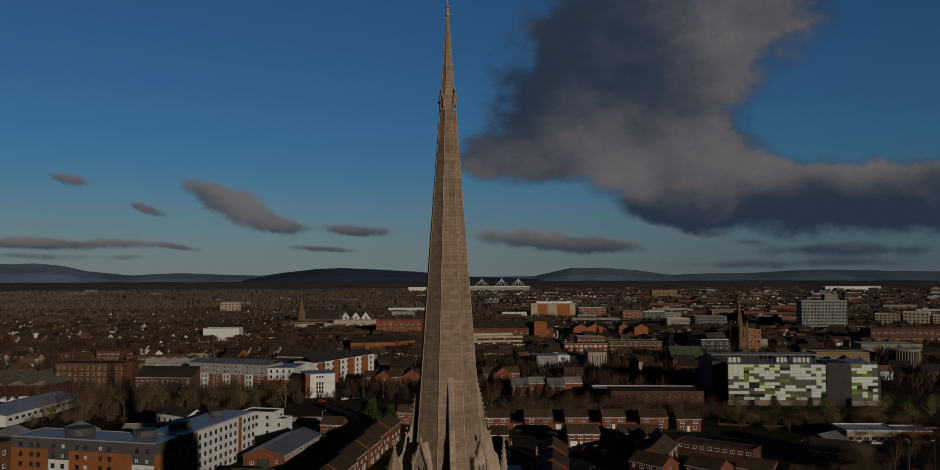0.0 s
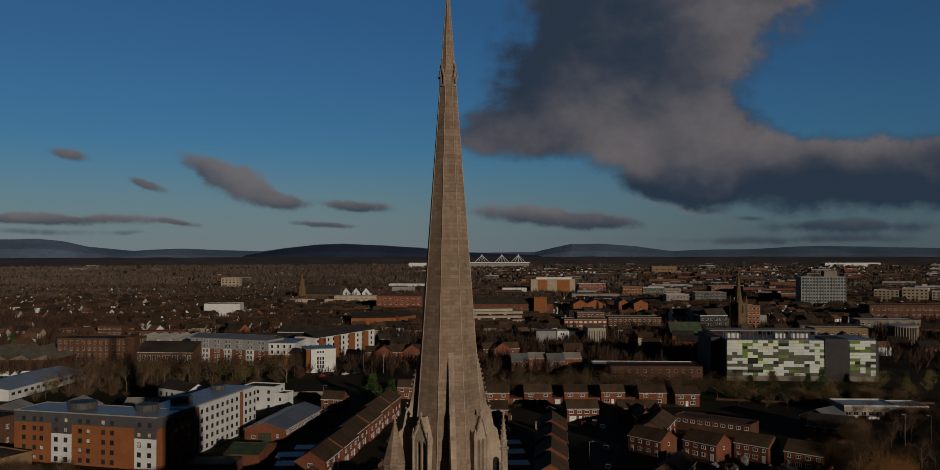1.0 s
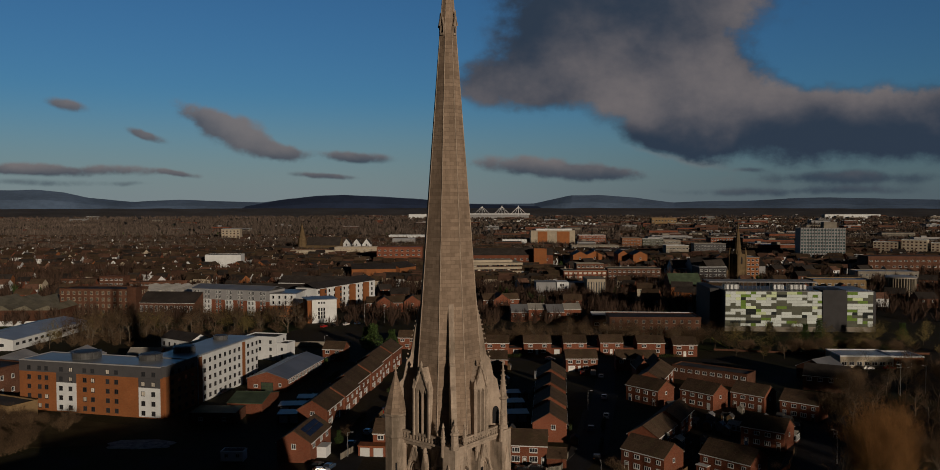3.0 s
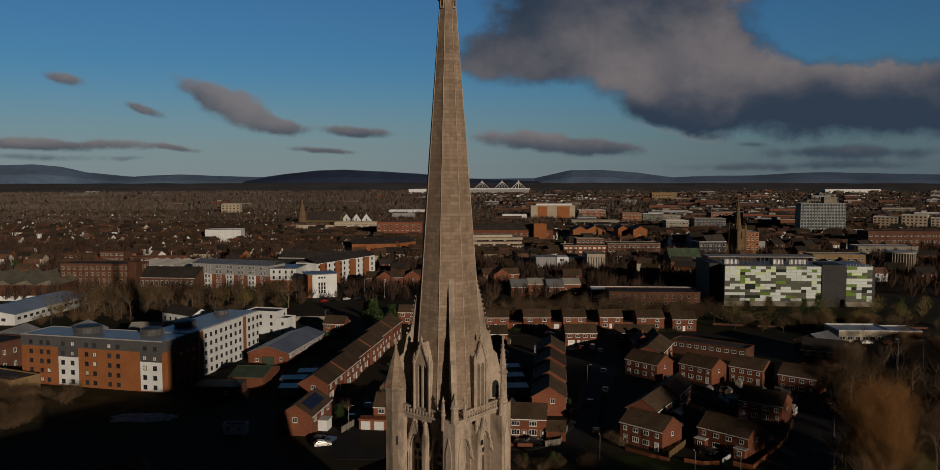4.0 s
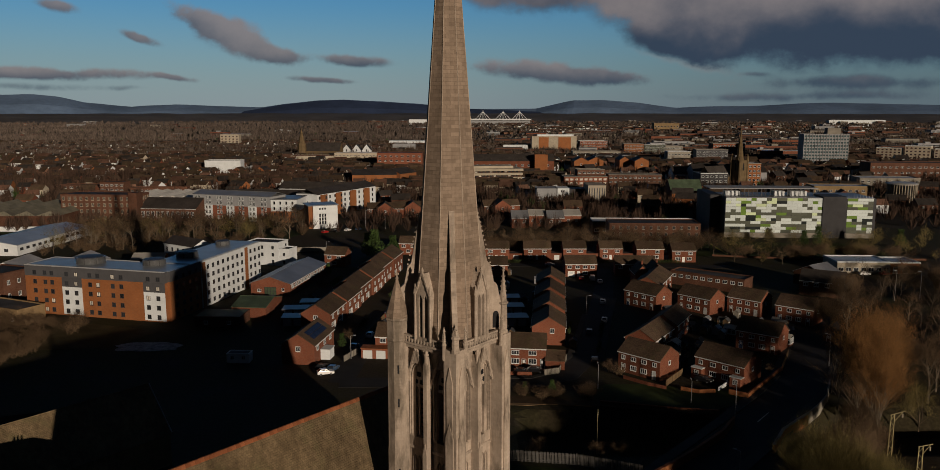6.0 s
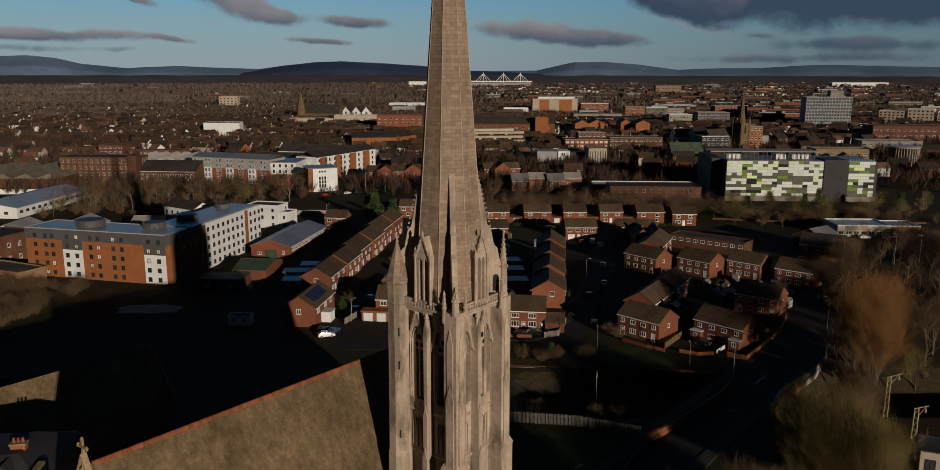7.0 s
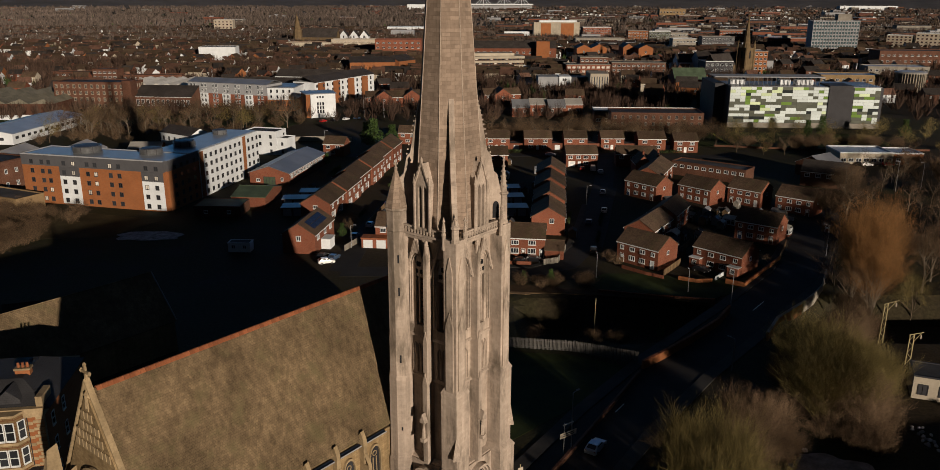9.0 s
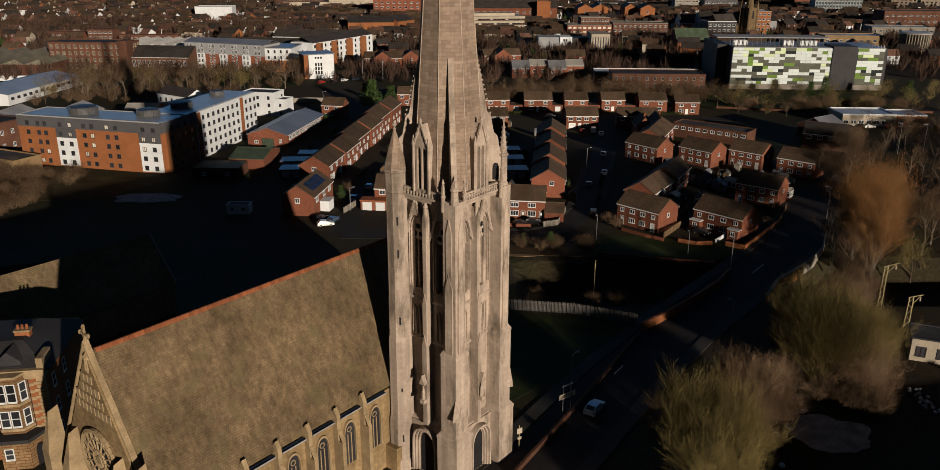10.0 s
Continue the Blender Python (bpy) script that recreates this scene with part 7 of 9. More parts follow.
# heap of white sacks
rs2 = random.Random(11)
for i in range(26):
    x, y = 66.4 + rs2.uniform(-1.2, 1.6), 104.6 + rs2.uniform(-3.2, 3.4)
    bm = taper(B(), 7, [(0, 0.25), (0.08, 0.33), (0.2, 0.3), (0.3, 0.17), (0.33, 0.03)], rs2.uniform(0, 1))
    for v in bm.verts:
        v.co.x *= rs2.uniform(0.9, 1.15)
        v.co.y *= 0.7
    o = solid("rubble_sack", bm, LIGHTGREY if i % 3 else WHITE, "pale plastic sack lying on bare ground", "sack", "heap of sacks", at=pose(x, y, 0.0, 0, 0, rs2.uniform(0, 180)))
for x, y in ((40.8, 94.0), (41.8, 95.6), (44.2, 97.6), (40.0, 88.6), (38.0, 96.0), (47.6, 101.4)):
    bm = taper(B(), 7, [(0, 0.3), (0.15, 0.45), (0.4, 0.3), (0.5, 0.05)], 0.4)
    solid("litter_sack", bm, WHITE, "torn white sack on the waste ground", "sack", "litter on the waste ground", at=pose(x, y, 0, 0, 0, x * 37))


# ---------- unseen terrace added south of the road, to shade it ---
for i in range(7):
    gable_house("terraced_house", (33.0 + i * 13.2, 50.0 + i * 3.2, 14), 13.2, 9.0, 4.9, 7.5, BRICK_DARK, ROOF_SLATE, "unseen dark brick terraced house added to shade the road", "house", "terrace south of the road",
                wins=[("b", u, z, 1.2, 1.6) for u in (2.0, 6.5, 11.0) for z in (1.0, 3.6)], chimneys=[(1.0, 4.5)])


# ---------- cars ----------
TYRE = plain("tyre", (0.02, 0.02, 0.02), 0.9, 0.2, 1.0, 5.0, bump=0.0)


def car(x, y, turn, colour, label, van=False, z=0.06):
    c = thing("van" if van else "car", pose(x, y, z, 0, 0, turn), label, "van" if van else "car", "parked cars")
    L, W = (4.6, 1.9) if van else (4.0, 1.72)
    bm = B()
    if van:
        prof = [(-L / 2, 0.35), (L / 2, 0.35), (L / 2, 0.95), (L / 2 - 0.7, 1.15), (L / 2 - 1.25, 1.95), (-L / 2 + 0.05, 1.98)]
    else:
        prof = [(-L / 2, 0.3), (L / 2, 0.3), (L / 2, 0.72), (L / 2 - 0.35, 0.86), (L / 2 - 1.05, 0.96), (L / 2 - 1.75, 1.42), (-L / 2 + 0.85, 1.48), (-L / 2 + 0.2, 1.02), (-L / 2, 0.9)]
    extrude_y(bm, prof, -W / 2, W / 2)
    for v in bm.verts:
        if v.co.z > 1.1:
            v.co.y *= 0.84
    part("body", bm, colour, c)
    bm = B()
    if van:
        extrude_y(bm, [(L / 2 - 1.7, 1.2), (L / 2 - 0.78, 1.2), (L / 2 - 1.25, 1.8), (L / 2 - 1.7, 1.8)], -W * 0.44, W * 0.44)
        part("side_window", bm, GLASS, c)
    else:
        for x0, x1, x2, x3 in ((-1.35, -0.1, -0.1, -1.1), (0.02, 0.9, 0.25, 0.02)):
            w = extrude_y(B(), [(x0, 0.98), (x1, 0.98), (x2, 1.36), (x3, 1.36)], -W / 2 * 0.945, W / 2 * 0.945)
            part("side_window", w, GLASS, c)
        q = B()
        quad(q, [(L / 2 - 1.09, -0.68, 1.0), (L / 2 - 1.09, 0.68, 1.0), (L / 2 - 1.68, 0.6, 1.4), (L / 2 - 1.68, -0.6, 1.4)])
        part("windscreen", q, GLASS, c)
        q = B()
        quad(q, [(-L / 2 + 0.24, 0.66, 1.06), (-L / 2 + 0.24, -0.66, 1.06), (-L / 2 + 0.8, -0.58, 1.45), (-L / 2 + 0.8, 0.58, 1.45)])
        part("rear_window", q, GLASS, c)
    for wx in (-L / 2 + 0.75, L / 2 - 0.8):
        for wy in (-W / 2 + 0.08, W / 2 - 0.08):
            wh_ = part("wheel", taper(B(), 14, [(-0.1, 0.3), (0.1, 0.3)]), TYRE, c, at=pose(wx, wy, 0.3, 90, 0, 0))
            part("hub", taper(B(), 10, [(-0.115, 0.17), (0.115, 0.17)]), METAL, wh_)
    for s in (-1, 1):
        part("tail_light", box(B(), -L / 2 - 0.02, -L / 2 + 0.05, s * 0.68 - 0.12, s * 0.68 + 0.12, 0.72, 0.9), RIDGE_CLAY, c)
        part("headlight", box(B(), L / 2 - 0.05, L / 2 + 0.02, s * 0.6 - 0.16, s * 0.6 + 0.16, 0.58, 0.72), TRIM, c)
    return c


def paint(name, col):
    k = Nodes(name)
    k.b.inputs["Coat Weight"].default_value = 0.6
    k.b.inputs["Coat Roughness"].default_value = 0.05
    return k.done(k.scale_col(col, k.ramp(k.noise(2.0, 3), 0.3, 0.7, 0.93, 1.05)), 0.35, 0.2)


SILVER, CARBLACK, CARRED, CARWHITE, CARBLUE = paint("silver_paint", (0.42, 0.50, 0.60)), paint("black_paint", (0.012, 0.012, 0.014)), paint("red_paint", (0.35, 0.02, 0.02)), paint("white_paint", (0.75, 0.75, 0.74)), paint("blue_paint", (0.05, 0.09, 0.16))
car(17.9, 101.6, 58, SILVER, "pale silver-blue hatchback driving along the road")
car(12.4, 184.6, -5, CARBLACK, "black car parked in a front garden", z=0.0)
car(15.6, 185.6, -5, CARBLACK, "black car parked in a front garden", z=0.0)
car(41.2, 291.5, 80, CARRED, "red car parked before the house", z=0.0)
car(45.0, 291.0, 85, CARWHITE, "white van parked before the house", True, z=0.0)
car(47.0, 286.0, 88, CARWHITE, "white car parked before the house", z=0.0)
car(31.0, 193.5, 80, CARBLACK, "black car parked on the estate road")
car(-36.0, 188.0, 70, CARBLACK, "black car parked by the end house", z=0.0)
car(-33.2, 187.0, 75, CARBLUE, "dark blue car parked by the end house", z=0.0)
car(-30.6, 205.0, 85, CARBLUE, "dark car parked by the garden fence")
car(-56.0, 318.0, 80, CARWHITE, "white van parked by the workshop", True, z=0.0)
car(-30.0, 345.0, 20, CARWHITE, "white car on the road behind the row", z=0.0)
for i in range(4):
    car(-74.0 + i * 5.2, 405.0 + i * 3.5, 60, (CARRED, CARBLACK, CARWHITE, CARBLUE)[i], "car parked beside the white flats", z=0.0)
for i, (x, y) in enumerate(((12.0, 240.0), (12.4, 227.0), (-52.0, 237.0), (-50.0, 227.0), (11.5, 252.0), (-48.5, 246.0))):
    g = thing("garage_block", pose(x - 5, y, 0, 0, 0, 4), "low flat garage with a dark bluish roof", "garage", "low garages behind the houses")
    part("wall", box(B(), 0, 9.5, 0, 5.4, 0, 2.3), BRICK_DARK, g)
    part("roof", box(B(), -0.2, 9.7, -0.2, 5.6, 2.3, 2.5), ROOF_GREY, g)
    for k in range(3):
        part("door", window_mesh(2.4, 2.0, LIGHTGREY, 0, 0.5, LIGHTGREY), None, g, at=pose(1.7 + k * 3.0, -0.004, 0.05))

# ---------- the hall and the bay-windowed house beside the church ----------
hall = thing("parish_hall", turned(52, -74.0, 108.0), "stone hall with a steep slate roof in the church's shadow", "hall")
part("wall", gable_shell(34.0, 13.0, 6.0, 13.4), NAVE_STONE, hall)
part("roof", gable_roof(34.0, 13.0, 6.0, 13.4), NAVE_SLATE, hall)
part("verge", rod(B(), (34.2, -0.2, 6.0), (34.2, 6.5, 13.6), 0.14, n=4), LIGHTGREY, hall)
gable_house("hall_wing", (-84.0, 134.0, 20), 14.0, 8.0, 3.4, 7.4, NAVE_STONE, ROOF_SLATE, "stone wing with a pointed slate gable", "hall", fascia=False)

ROOF_DARK = coursed("dark_slate", (0.04, 0.04, 0.043), (0.04, 0.04, 0.044), 0.4, 0.28, 0.016, 0.5, 0.7, stain=0.35, relief=0.6)
BAY_STONE = coursed("banded_sandstone", (0.205, 0.145, 0.074), (0.155, 0.102, 0.05), 1.2, 0.42, 0.05, 0.5, stain=0.4, relief=0.6, joint=(0.124, 0.046, 0.022))
bh = thing("bay_windowed_house", turned(9, -66.5, 88.6), "tall red brick house with sandstone bays and white sash windows", "house")
HB = 12.4
part("wall", box(B(), 0, 13.2, 0, 15.0, 0, HB), BRICK_ORANGE, bh, "red brick wall")
part("roof_slope", taper(B(), 4, [(HB, 10.6), (HB + 2.4, 4.6)], math.pi / 4, 6.6, 7.5), ROOF_DARK, bh, "dark hipped slate roof")
part("cornice", box(B(), -0.2, 13.4, -0.3, 15.2, HB - 0.9, HB + 0.25), NAVE_TRIM, bh, "sandstone cornice")
for z in range(24):
    part("quoin", box(B(), 12.3 - (0.35 if z % 2 else 0), 13.28, -0.06, 0.5, z * 0.5, z * 0.5 + 0.4), NAVE_TRIM, bh)
for z in range(12):
    part("quoin", box(B(), 10.6, 11.9, -0.05, 0.0, 0.3 + z * 1.0, 0.3 + z * 1.0 + 0.42), NAVE_TRIM, bh)


def canted_bay(x, w, z0, z1, wins):
    b = part("bay", prism(B(), [(x - w / 2, 0), (x - w / 2 + 0.9, -1.3), (x + w / 2 - 0.9, -1.3), (x + w / 2, 0)], z0, z1), BAY_STONE, bh, "canted sandstone bay")
    for z, h in wins:
        part("bay_course", prism(B(), [(x - w / 2 - 0.12, 0), (x - w / 2 + 0.84, -1.42), (x + w / 2 - 0.84, -1.42), (x + w / 2 + 0.12, 0)], z - 0.6, z - 0.25), NAVE_TRIM, b)
        part("window", window_mesh(1.15, h, TRIM, 0, 0.5), None, b, at=pose(x - 0.62, -1.304, z))
        part("window", window_mesh(1.15, h, TRIM, 0, 0.5), None, b, at=pose(x + 0.62, -1.304, z))
        ang2 = math.degrees(math.atan2(1.3, 0.9))
        part("window", window_mesh(1.0, h, TRIM, 0, 0.5), None, b, at=pose(x + w / 2 - 0.45, -0.65, z, 0, 0, ang2) @ pose(0, -0.01, 0))
        part("window", window_mesh(1.0, h, TRIM, 0, 0.5), None, b, at=pose(x - w / 2 + 0.45, -0.65, z, 0, 0, -ang2) @ pose(0, -0.01, 0))
    part("bay_cap", prism(B(), [(x - w / 2 - 0.25, 0.1), (x - w / 2 + 0.8, -1.6), (x + w / 2 - 0.8, -1.6), (x + w / 2 + 0.25, 0.1)], z1, z1 + 0.3), NAVE_TRIM, b)


canted_bay(9.0, 4.4, 4.4, HB - 0.2, ((8.9, 2.5), (5.4, 2.3)))
canted_bay(3.4, 4.4, 4.4, HB - 0.2, ((8.9, 2.5), (5.4, 2.3)))
part("porch", prism(B(), [(6.4, 0), (7.6, -2.6), (11.0, -2.6), (12.4, 0)], 0, 3.9), BAY_STONE, bh, "projecting sandstone porch")
part("porch_roof", prism(B(), [(6.0, 0), (7.4, -3.0), (11.2, -3.0), (12.8, 0)], 3.9, 4.4), ROOF_DARK, bh, "dark lead-covered porch roof")
part("porch_window", window_mesh(1.1, 1.6, TRIM, 0, 0.5), None, bh, at=pose(8.6, -2.61, 1.5))
part("porch_arch", extrude_y(B(), arch(1.3, 0, 2.0, 2.9), -0.04, 0.1), OPENING_SHADE, bh, at=pose(11.85, -1.3, 0, 0, 0, 60))
for k in range(3):
    for i in range(2):
        part("side_window", window_mesh(1.1, 1.9, TRIM, 0, 0.5), None, bh, at=face_at("r", 13.2, 15.0) @ pose(3.0 + i * 4.0, -0.004, 1.4 + k * 3.6))
for x, y in ((3.5, 5.0), (9.4, 6.0)):
    cst = part("chimney", box(B(), x - 0.9, x + 0.9, y - 0.5, y + 0.5, HB, HB + 2.9), BRICK_ORANGE, bh, "brick chimney stack")
    part("chimney_cap", box(B(), x - 1.0, x + 1.0, y - 0.6, y + 0.6, HB + 2.9, HB + 3.15), NAVE_TRIM, cst)
    for q in range(3):
        part("chimney_pot", taper(B(), 8, [(HB + 3.15, 0.2), (HB + 3.8, 0.16)], 0, x - 0.55 + q * 0.55, y), RIDGE_CLAY, cst)
for x in (9.0, 3.4):
    d = part("dormer", gable_shell(2.6, 3.0, HB + 1.0, HB + 2.3), ROOF_DARK, bh, "slate-hung dormer", at=pose(x + 1.5, 0.9, 0, 0, 0, 90))
part("parapet_wing", box(B(), 12.5, 13.3, 0.2, 3.4, HB, HB + 1.6), NAVE_TRIM, bh)
pipe = rod(B(), (11.3, -0.08, 4.6), (11.3, -0.08, HB - 1.0), 0.06, n=6)
part("drainpipe", pipe, BLACK_PAINT, bh)

# ---------- trees and shrubs ----------
BARK = plain("bark", (0.081, 0.062, 0.043), 0.95, 0.3, 1.0, 6.0, bump=0.4, rnd=0.2)
PALE_BARK = plain("birch_bark", (0.149, 0.124, 0.093), 0.9, 0.35, 1.0, 6.0, bump=0.3, rnd=0.15)
TWIG = plain("brown_twigs", (0.115, 0.078, 0.048), 0.95, 0.3, 0.12, 3.0, bump=0.0, rnd=0.25, isl=0.55)
TWIG_OLIVE = plain("olive_twigs", (0.165, 0.132, 0.052), 0.95, 0.4, 0.12, 3.0, bump=0.0, rnd=0.2, isl=0.6)
TWIG_ORANGE = plain("orange_twigs", (0.165, 0.086, 0.033), 0.95, 0.4, 0.15, 3.0, bump=0.0, rnd=0.15, isl=0.55)
LEAF = plain("evergreen_leaf", (0.045, 0.075, 0.022), 0.7, 0.3, 1.0, 6.0, bump=0.0, rnd=0.2, isl=0.4)


class Sticks:
    """Collects tapered three-sided sticks for a plant."""

    def __init__(self):
        self.v, self.f = [], []

    def add(self, a, b, r0, r1, n=3):
        d = b - a
        if d.length < 1e-4:
            return
        d = d.normalized()
        s = d.orthogonal().normalized()
        t = d.cross(s)
        k = len(self.v)
        for p, r in ((a, r0), (b, r1)):
            for i in range(n):
                w = 2 * math.pi * i / n
                self.v.append(tuple(p + (s * math.cos(w) + t * math.sin(w)) * r))
        for i in range(n):
            j = (i + 1) % n
            self.f.append((k + i, k + j, k + n + j, k + n + i))

    def mesh(self, name, mat):
        me = bpy.data.meshes.new(name)
        me.from_pydata(self.v, [], self.f)
        me.materials.append(mat)
        return me


def grow(rng, trunk, crown, p, d, length, r, level, depth, spread, up, kids):
    """Grows one limb in two bent pieces and its side shoots."""
    bend = Vector((rng.uniform(-1, 1), rng.uniform(-1, 1), rng.uniform(-0.2, 0.6))) * 0.16
    mid = p + d * length * 0.5
    d2 = (d + bend + Vector((0, 0, up * 0.3))).normalized()
    end = mid + d2 * length * 0.5
    st = trunk if level < 2 else crown
    st.add(p, mid, r, r * 0.78, 5 if level == 0 else 3)
    st.add(mid, end, r * 0.78, r * 0.5, 5 if level == 0 else 3)
    if level >= depth:
        return
    for i in range(kids[level]):
        f = rng.uniform(0.22 if level == 0 else 0.3, 1.0)
        q = p.lerp(mid, f / 0.5) if f < 0.5 else mid.lerp(end, (f - 0.5) / 0.5)
        a = rng.uniform(0, 2 * math.pi)
        side = (d2.orthogonal().normalized() * math.cos(a) + d2.cross(d2.orthogonal().normalized()) * math.sin(a))
        nd = (d2 * (1 - spread) + side * spread + Vector((0, 0, up))).normalized()
        grow(rng, trunk, crown, q, nd, length * rng.uniform(0.48, 0.72), max(r * 0.5 * (1 - 0.4 * f), THIN), level + 1, depth, spread, up, kids)


THIN = 0.009      # thinnest shoots


def bare_tree(name, seed, h, spread, up, kids, bark, twig, label, trunk_r=0.22, stems=1, lean=0.0):
    rng = random.Random(seed)
    tr, cr = Sticks(), Sticks()
    for s in range(stems):
        a = rng.uniform(0, 2 * math.pi)
        k = lean if stems > 1 else 0.06
        d = Vector((math.cos(a) * rng.uniform(0.2, 1) * k, math.sin(a) * rng.uniform(0.2, 1) * k, 1)).normalized()
        grow(rng, tr, cr, Vector((math.cos(a) * 0.3 * (stems > 1), math.sin(a) * 0.3 * (stems > 1), -0.2)), d, h * rng.uniform(0.5, 0.68), trunk_r * rng.uniform(0.7, 1.1), 0, len(kids), spread, up, kids)
    t = thing(name, pose(0, 0, -200), label, "tree" if "tree" in name else "shrub")
    part("trunk", tr.mesh("trunk", bark), None, t)
    part("crown", cr.mesh("crown", twig), None, t)
    return t


T_OAK = bare_tree("bare_tree", 3, 12.0, 0.55, 0.22, (9, 7, 6, 4), BARK, TWIG, "bare winter tree with a fine brown crown", 0.26)
T_OAK2 = bare_tree("bare_tree", 8, 11.0, 0.60, 0.18, (10, 7, 5, 3), BARK, TWIG_OLIVE, "bare winter tree with a fine tawny crown", 0.22)
T_ASH = bare_tree("bare_tree", 15, 14.0, 0.58, 0.20, (10, 7, 5, 2), PALE_BARK, TWIG, "tall bare tree with pale limbs", 0.22)
T_BIRCH = bare_tree("bare_birch_tree", 21, 15.0, 0.50, 0.24, (12, 7, 5), PALE_BARK, TWIG, "slender bare birch with a pale trunk", 0.16)
T_POPLAR = bare_tree("bare_poplar_tree", 27, 23.0, 0.46, 0.28, (15, 8, 5, 3), PALE_BARK, TWIG_ORANGE, "tall upright bare tree with orange twigs", 0.2, 5, 0.22)
T_WILLOW = bare_tree("bare_willow_shrub", 33, 9.6, 0.40, 0.28, (8, 7, 5), TWIG_OLIVE, TWIG_OLIVE, "dense many-stemmed bare shrub with olive twigs", 0.05, 38, 0.85)
T_WILLOW2 = bare_tree("bare_willow_shrub", 39, 8.4, 0.45, 0.24, (8, 7, 5), BARK, TWIG, "dense many-stemmed bare shrub with brown twigs", 0.05, 34, 1.0)
T_BRUSH = bare_tree("brushwood_shrub", 45, 3.6, 0.60, 0.16, (6, 5), TWIG, TWIG, "low tangle of tawny winter brushwood", 0.014, 24, 0.7)


def place(proto, x, y, s=1.0, turn=None, z=0.0, group=""):
    c = copy_thing(proto, pose(x, y, z, 0, 0, (x * 53.7 + y * 31.3) % 360 if turn is None else turn))
    c.scale = (s, s, s * (0.92 + ((x * 7.1 + y * 3.3) % 1.0) * 0.16))
    if group:
        tagged(c, group=group)
    return c


# tangle of shrubs beside the road
for x, y, s in ((28.5, 85.5, 1.25), (30.5, 88.0, 1.1), (29.5, 81.5, 1.05)):
    place(T_WILLOW, x, y, s, group="shrubs beside the road")
for x, y, s in ((22.5, 77.5, 0.42), (25.0, 77.5, 0.5), (20.5, 75.5, 0.4)):
    place(T_WILLOW, x, y, s, group="shrubs beside the road")
for x, y, s in ((37.5, 97.5, 0.85), (40.5, 101.0, 0.85), (36.0, 94.0, 0.8), (43.0, 104.0, 0.8), (39.5, 105.5, 0.8), (42.5, 98.5, 0.7)):
    place(T_WILLOW2, x, y, s, group="shrubs beside the road")
for i, (x, y, s) in enumerate(((53.0, 108.0, 1.1), (57.0, 106.5, 1.1), (55.0, 112.0, 1.25), (59.5, 110.5, 1.05), (51.5, 114.5, 1.0), (58.5, 116.0, 1.15), (55.0, 119.5, 1.15), (60.0, 121.0, 1.0), (56.5, 124.5, 1.0), (62.0, 115.5, 0.9))):
    place((T_WILLOW, T_WILLOW2, T_WILLOW)[i % 3], x, y, s, group="thicket by the railway")
for x, y, s in ((59.5, 128.0, 0.75), (62.5, 131.0, 0.75), (66.5, 136.0, 0.6), (69.5, 139.5, 0.6), (73.0, 144.5, 0.6), (62.0, 126.0, 1.0), (67.0, 132.0, 0.95), (71.0, 138.0, 0.85), (75.5, 150.5, 0.6), (80.5, 155.5, 0.6), (86.0, 163.0, 0.7), (89.0, 171.0, 0.8)):
    place(T_WILLOW2, x, y, s, group="thicket by the railway")
for x, y, s in ((80.5, 151.5, 0.62), (82.5, 155.0, 0.70), (82.0, 159.0, 0.76), (85.5, 166.0, 0.80)):
    place(T_POPLAR, x, y, s, group="tall orange trees by the railway")
for x, y, s in ((91.0, 172.0, 0.72),):
    place(T_POPLAR, x, y, s, group="tall orange trees by the railway")
# trees added on the sun's path, to throw shade on the estate houses
for x, y, s in ((112.0, 190.0, 1.0), (118.0, 182.0, 1.1), (107.0, 197.0, 0.9), (111.0, 178.0, 1.0), (122.0, 192.0, 1.0)):
    place(T_OAK, x, y, s, group="bare trees by the railway")
for x, y, s in ((80.5, 171.5, 1.0), (77.0, 160.5, 0.95), (83.5, 176.0, 0.9), (76.0, 150.0, 0.85)):
    place(T_BIRCH, x, y, s, group="birches by the railway")
for x, y, s in ((88.0, 150.0, 0.85), (92.0, 156.0, 0.8)):
    place(T_OAK2, x, y, s, group="bare trees by the railway")
for x, y, s in ((98.2, 165.0, 1.1), (104.0, 172.0, 1.0), (101.0, 154.0, 1.0), (108.0, 158.0, 1.0), (96.0, 146.0, 0.9), (104.0, 142.0, 0.9)):
    place(T_ASH, x, y, s, group="bare trees by the railway")
for i in range(46):
    w = random.uniform(0, 2 * math.pi)
    x, y = 57.0 + math.cos(w) * random.uniform(3, 9), 111.5 + math.sin(w) * random.uniform(3, 12)
    place(T_BRUSH, x, y, random.uniform(0.7, 1.4), group="undergrowth by the railway")
for i in range(26):
    place(T_BRUSH, random.uniform(24, 44), random.uniform(78, 104), random.uniform(0.5, 1.0), group="undergrowth by the railway")
rb = random.Random(77)
for i in range(110):
    x, y = rb.uniform(100, 205), rb.uniform(186, 300)
    if x < 116 and y > 240 or 118 < x < 142 and 262 < y < 296:
        continue
    place((T_OAK, T_WILLOW2, T_ASH, T_BIRCH)[i % 4], x, y, rb.uniform(0.6, 1.0), group="bare trees beyond the railway")
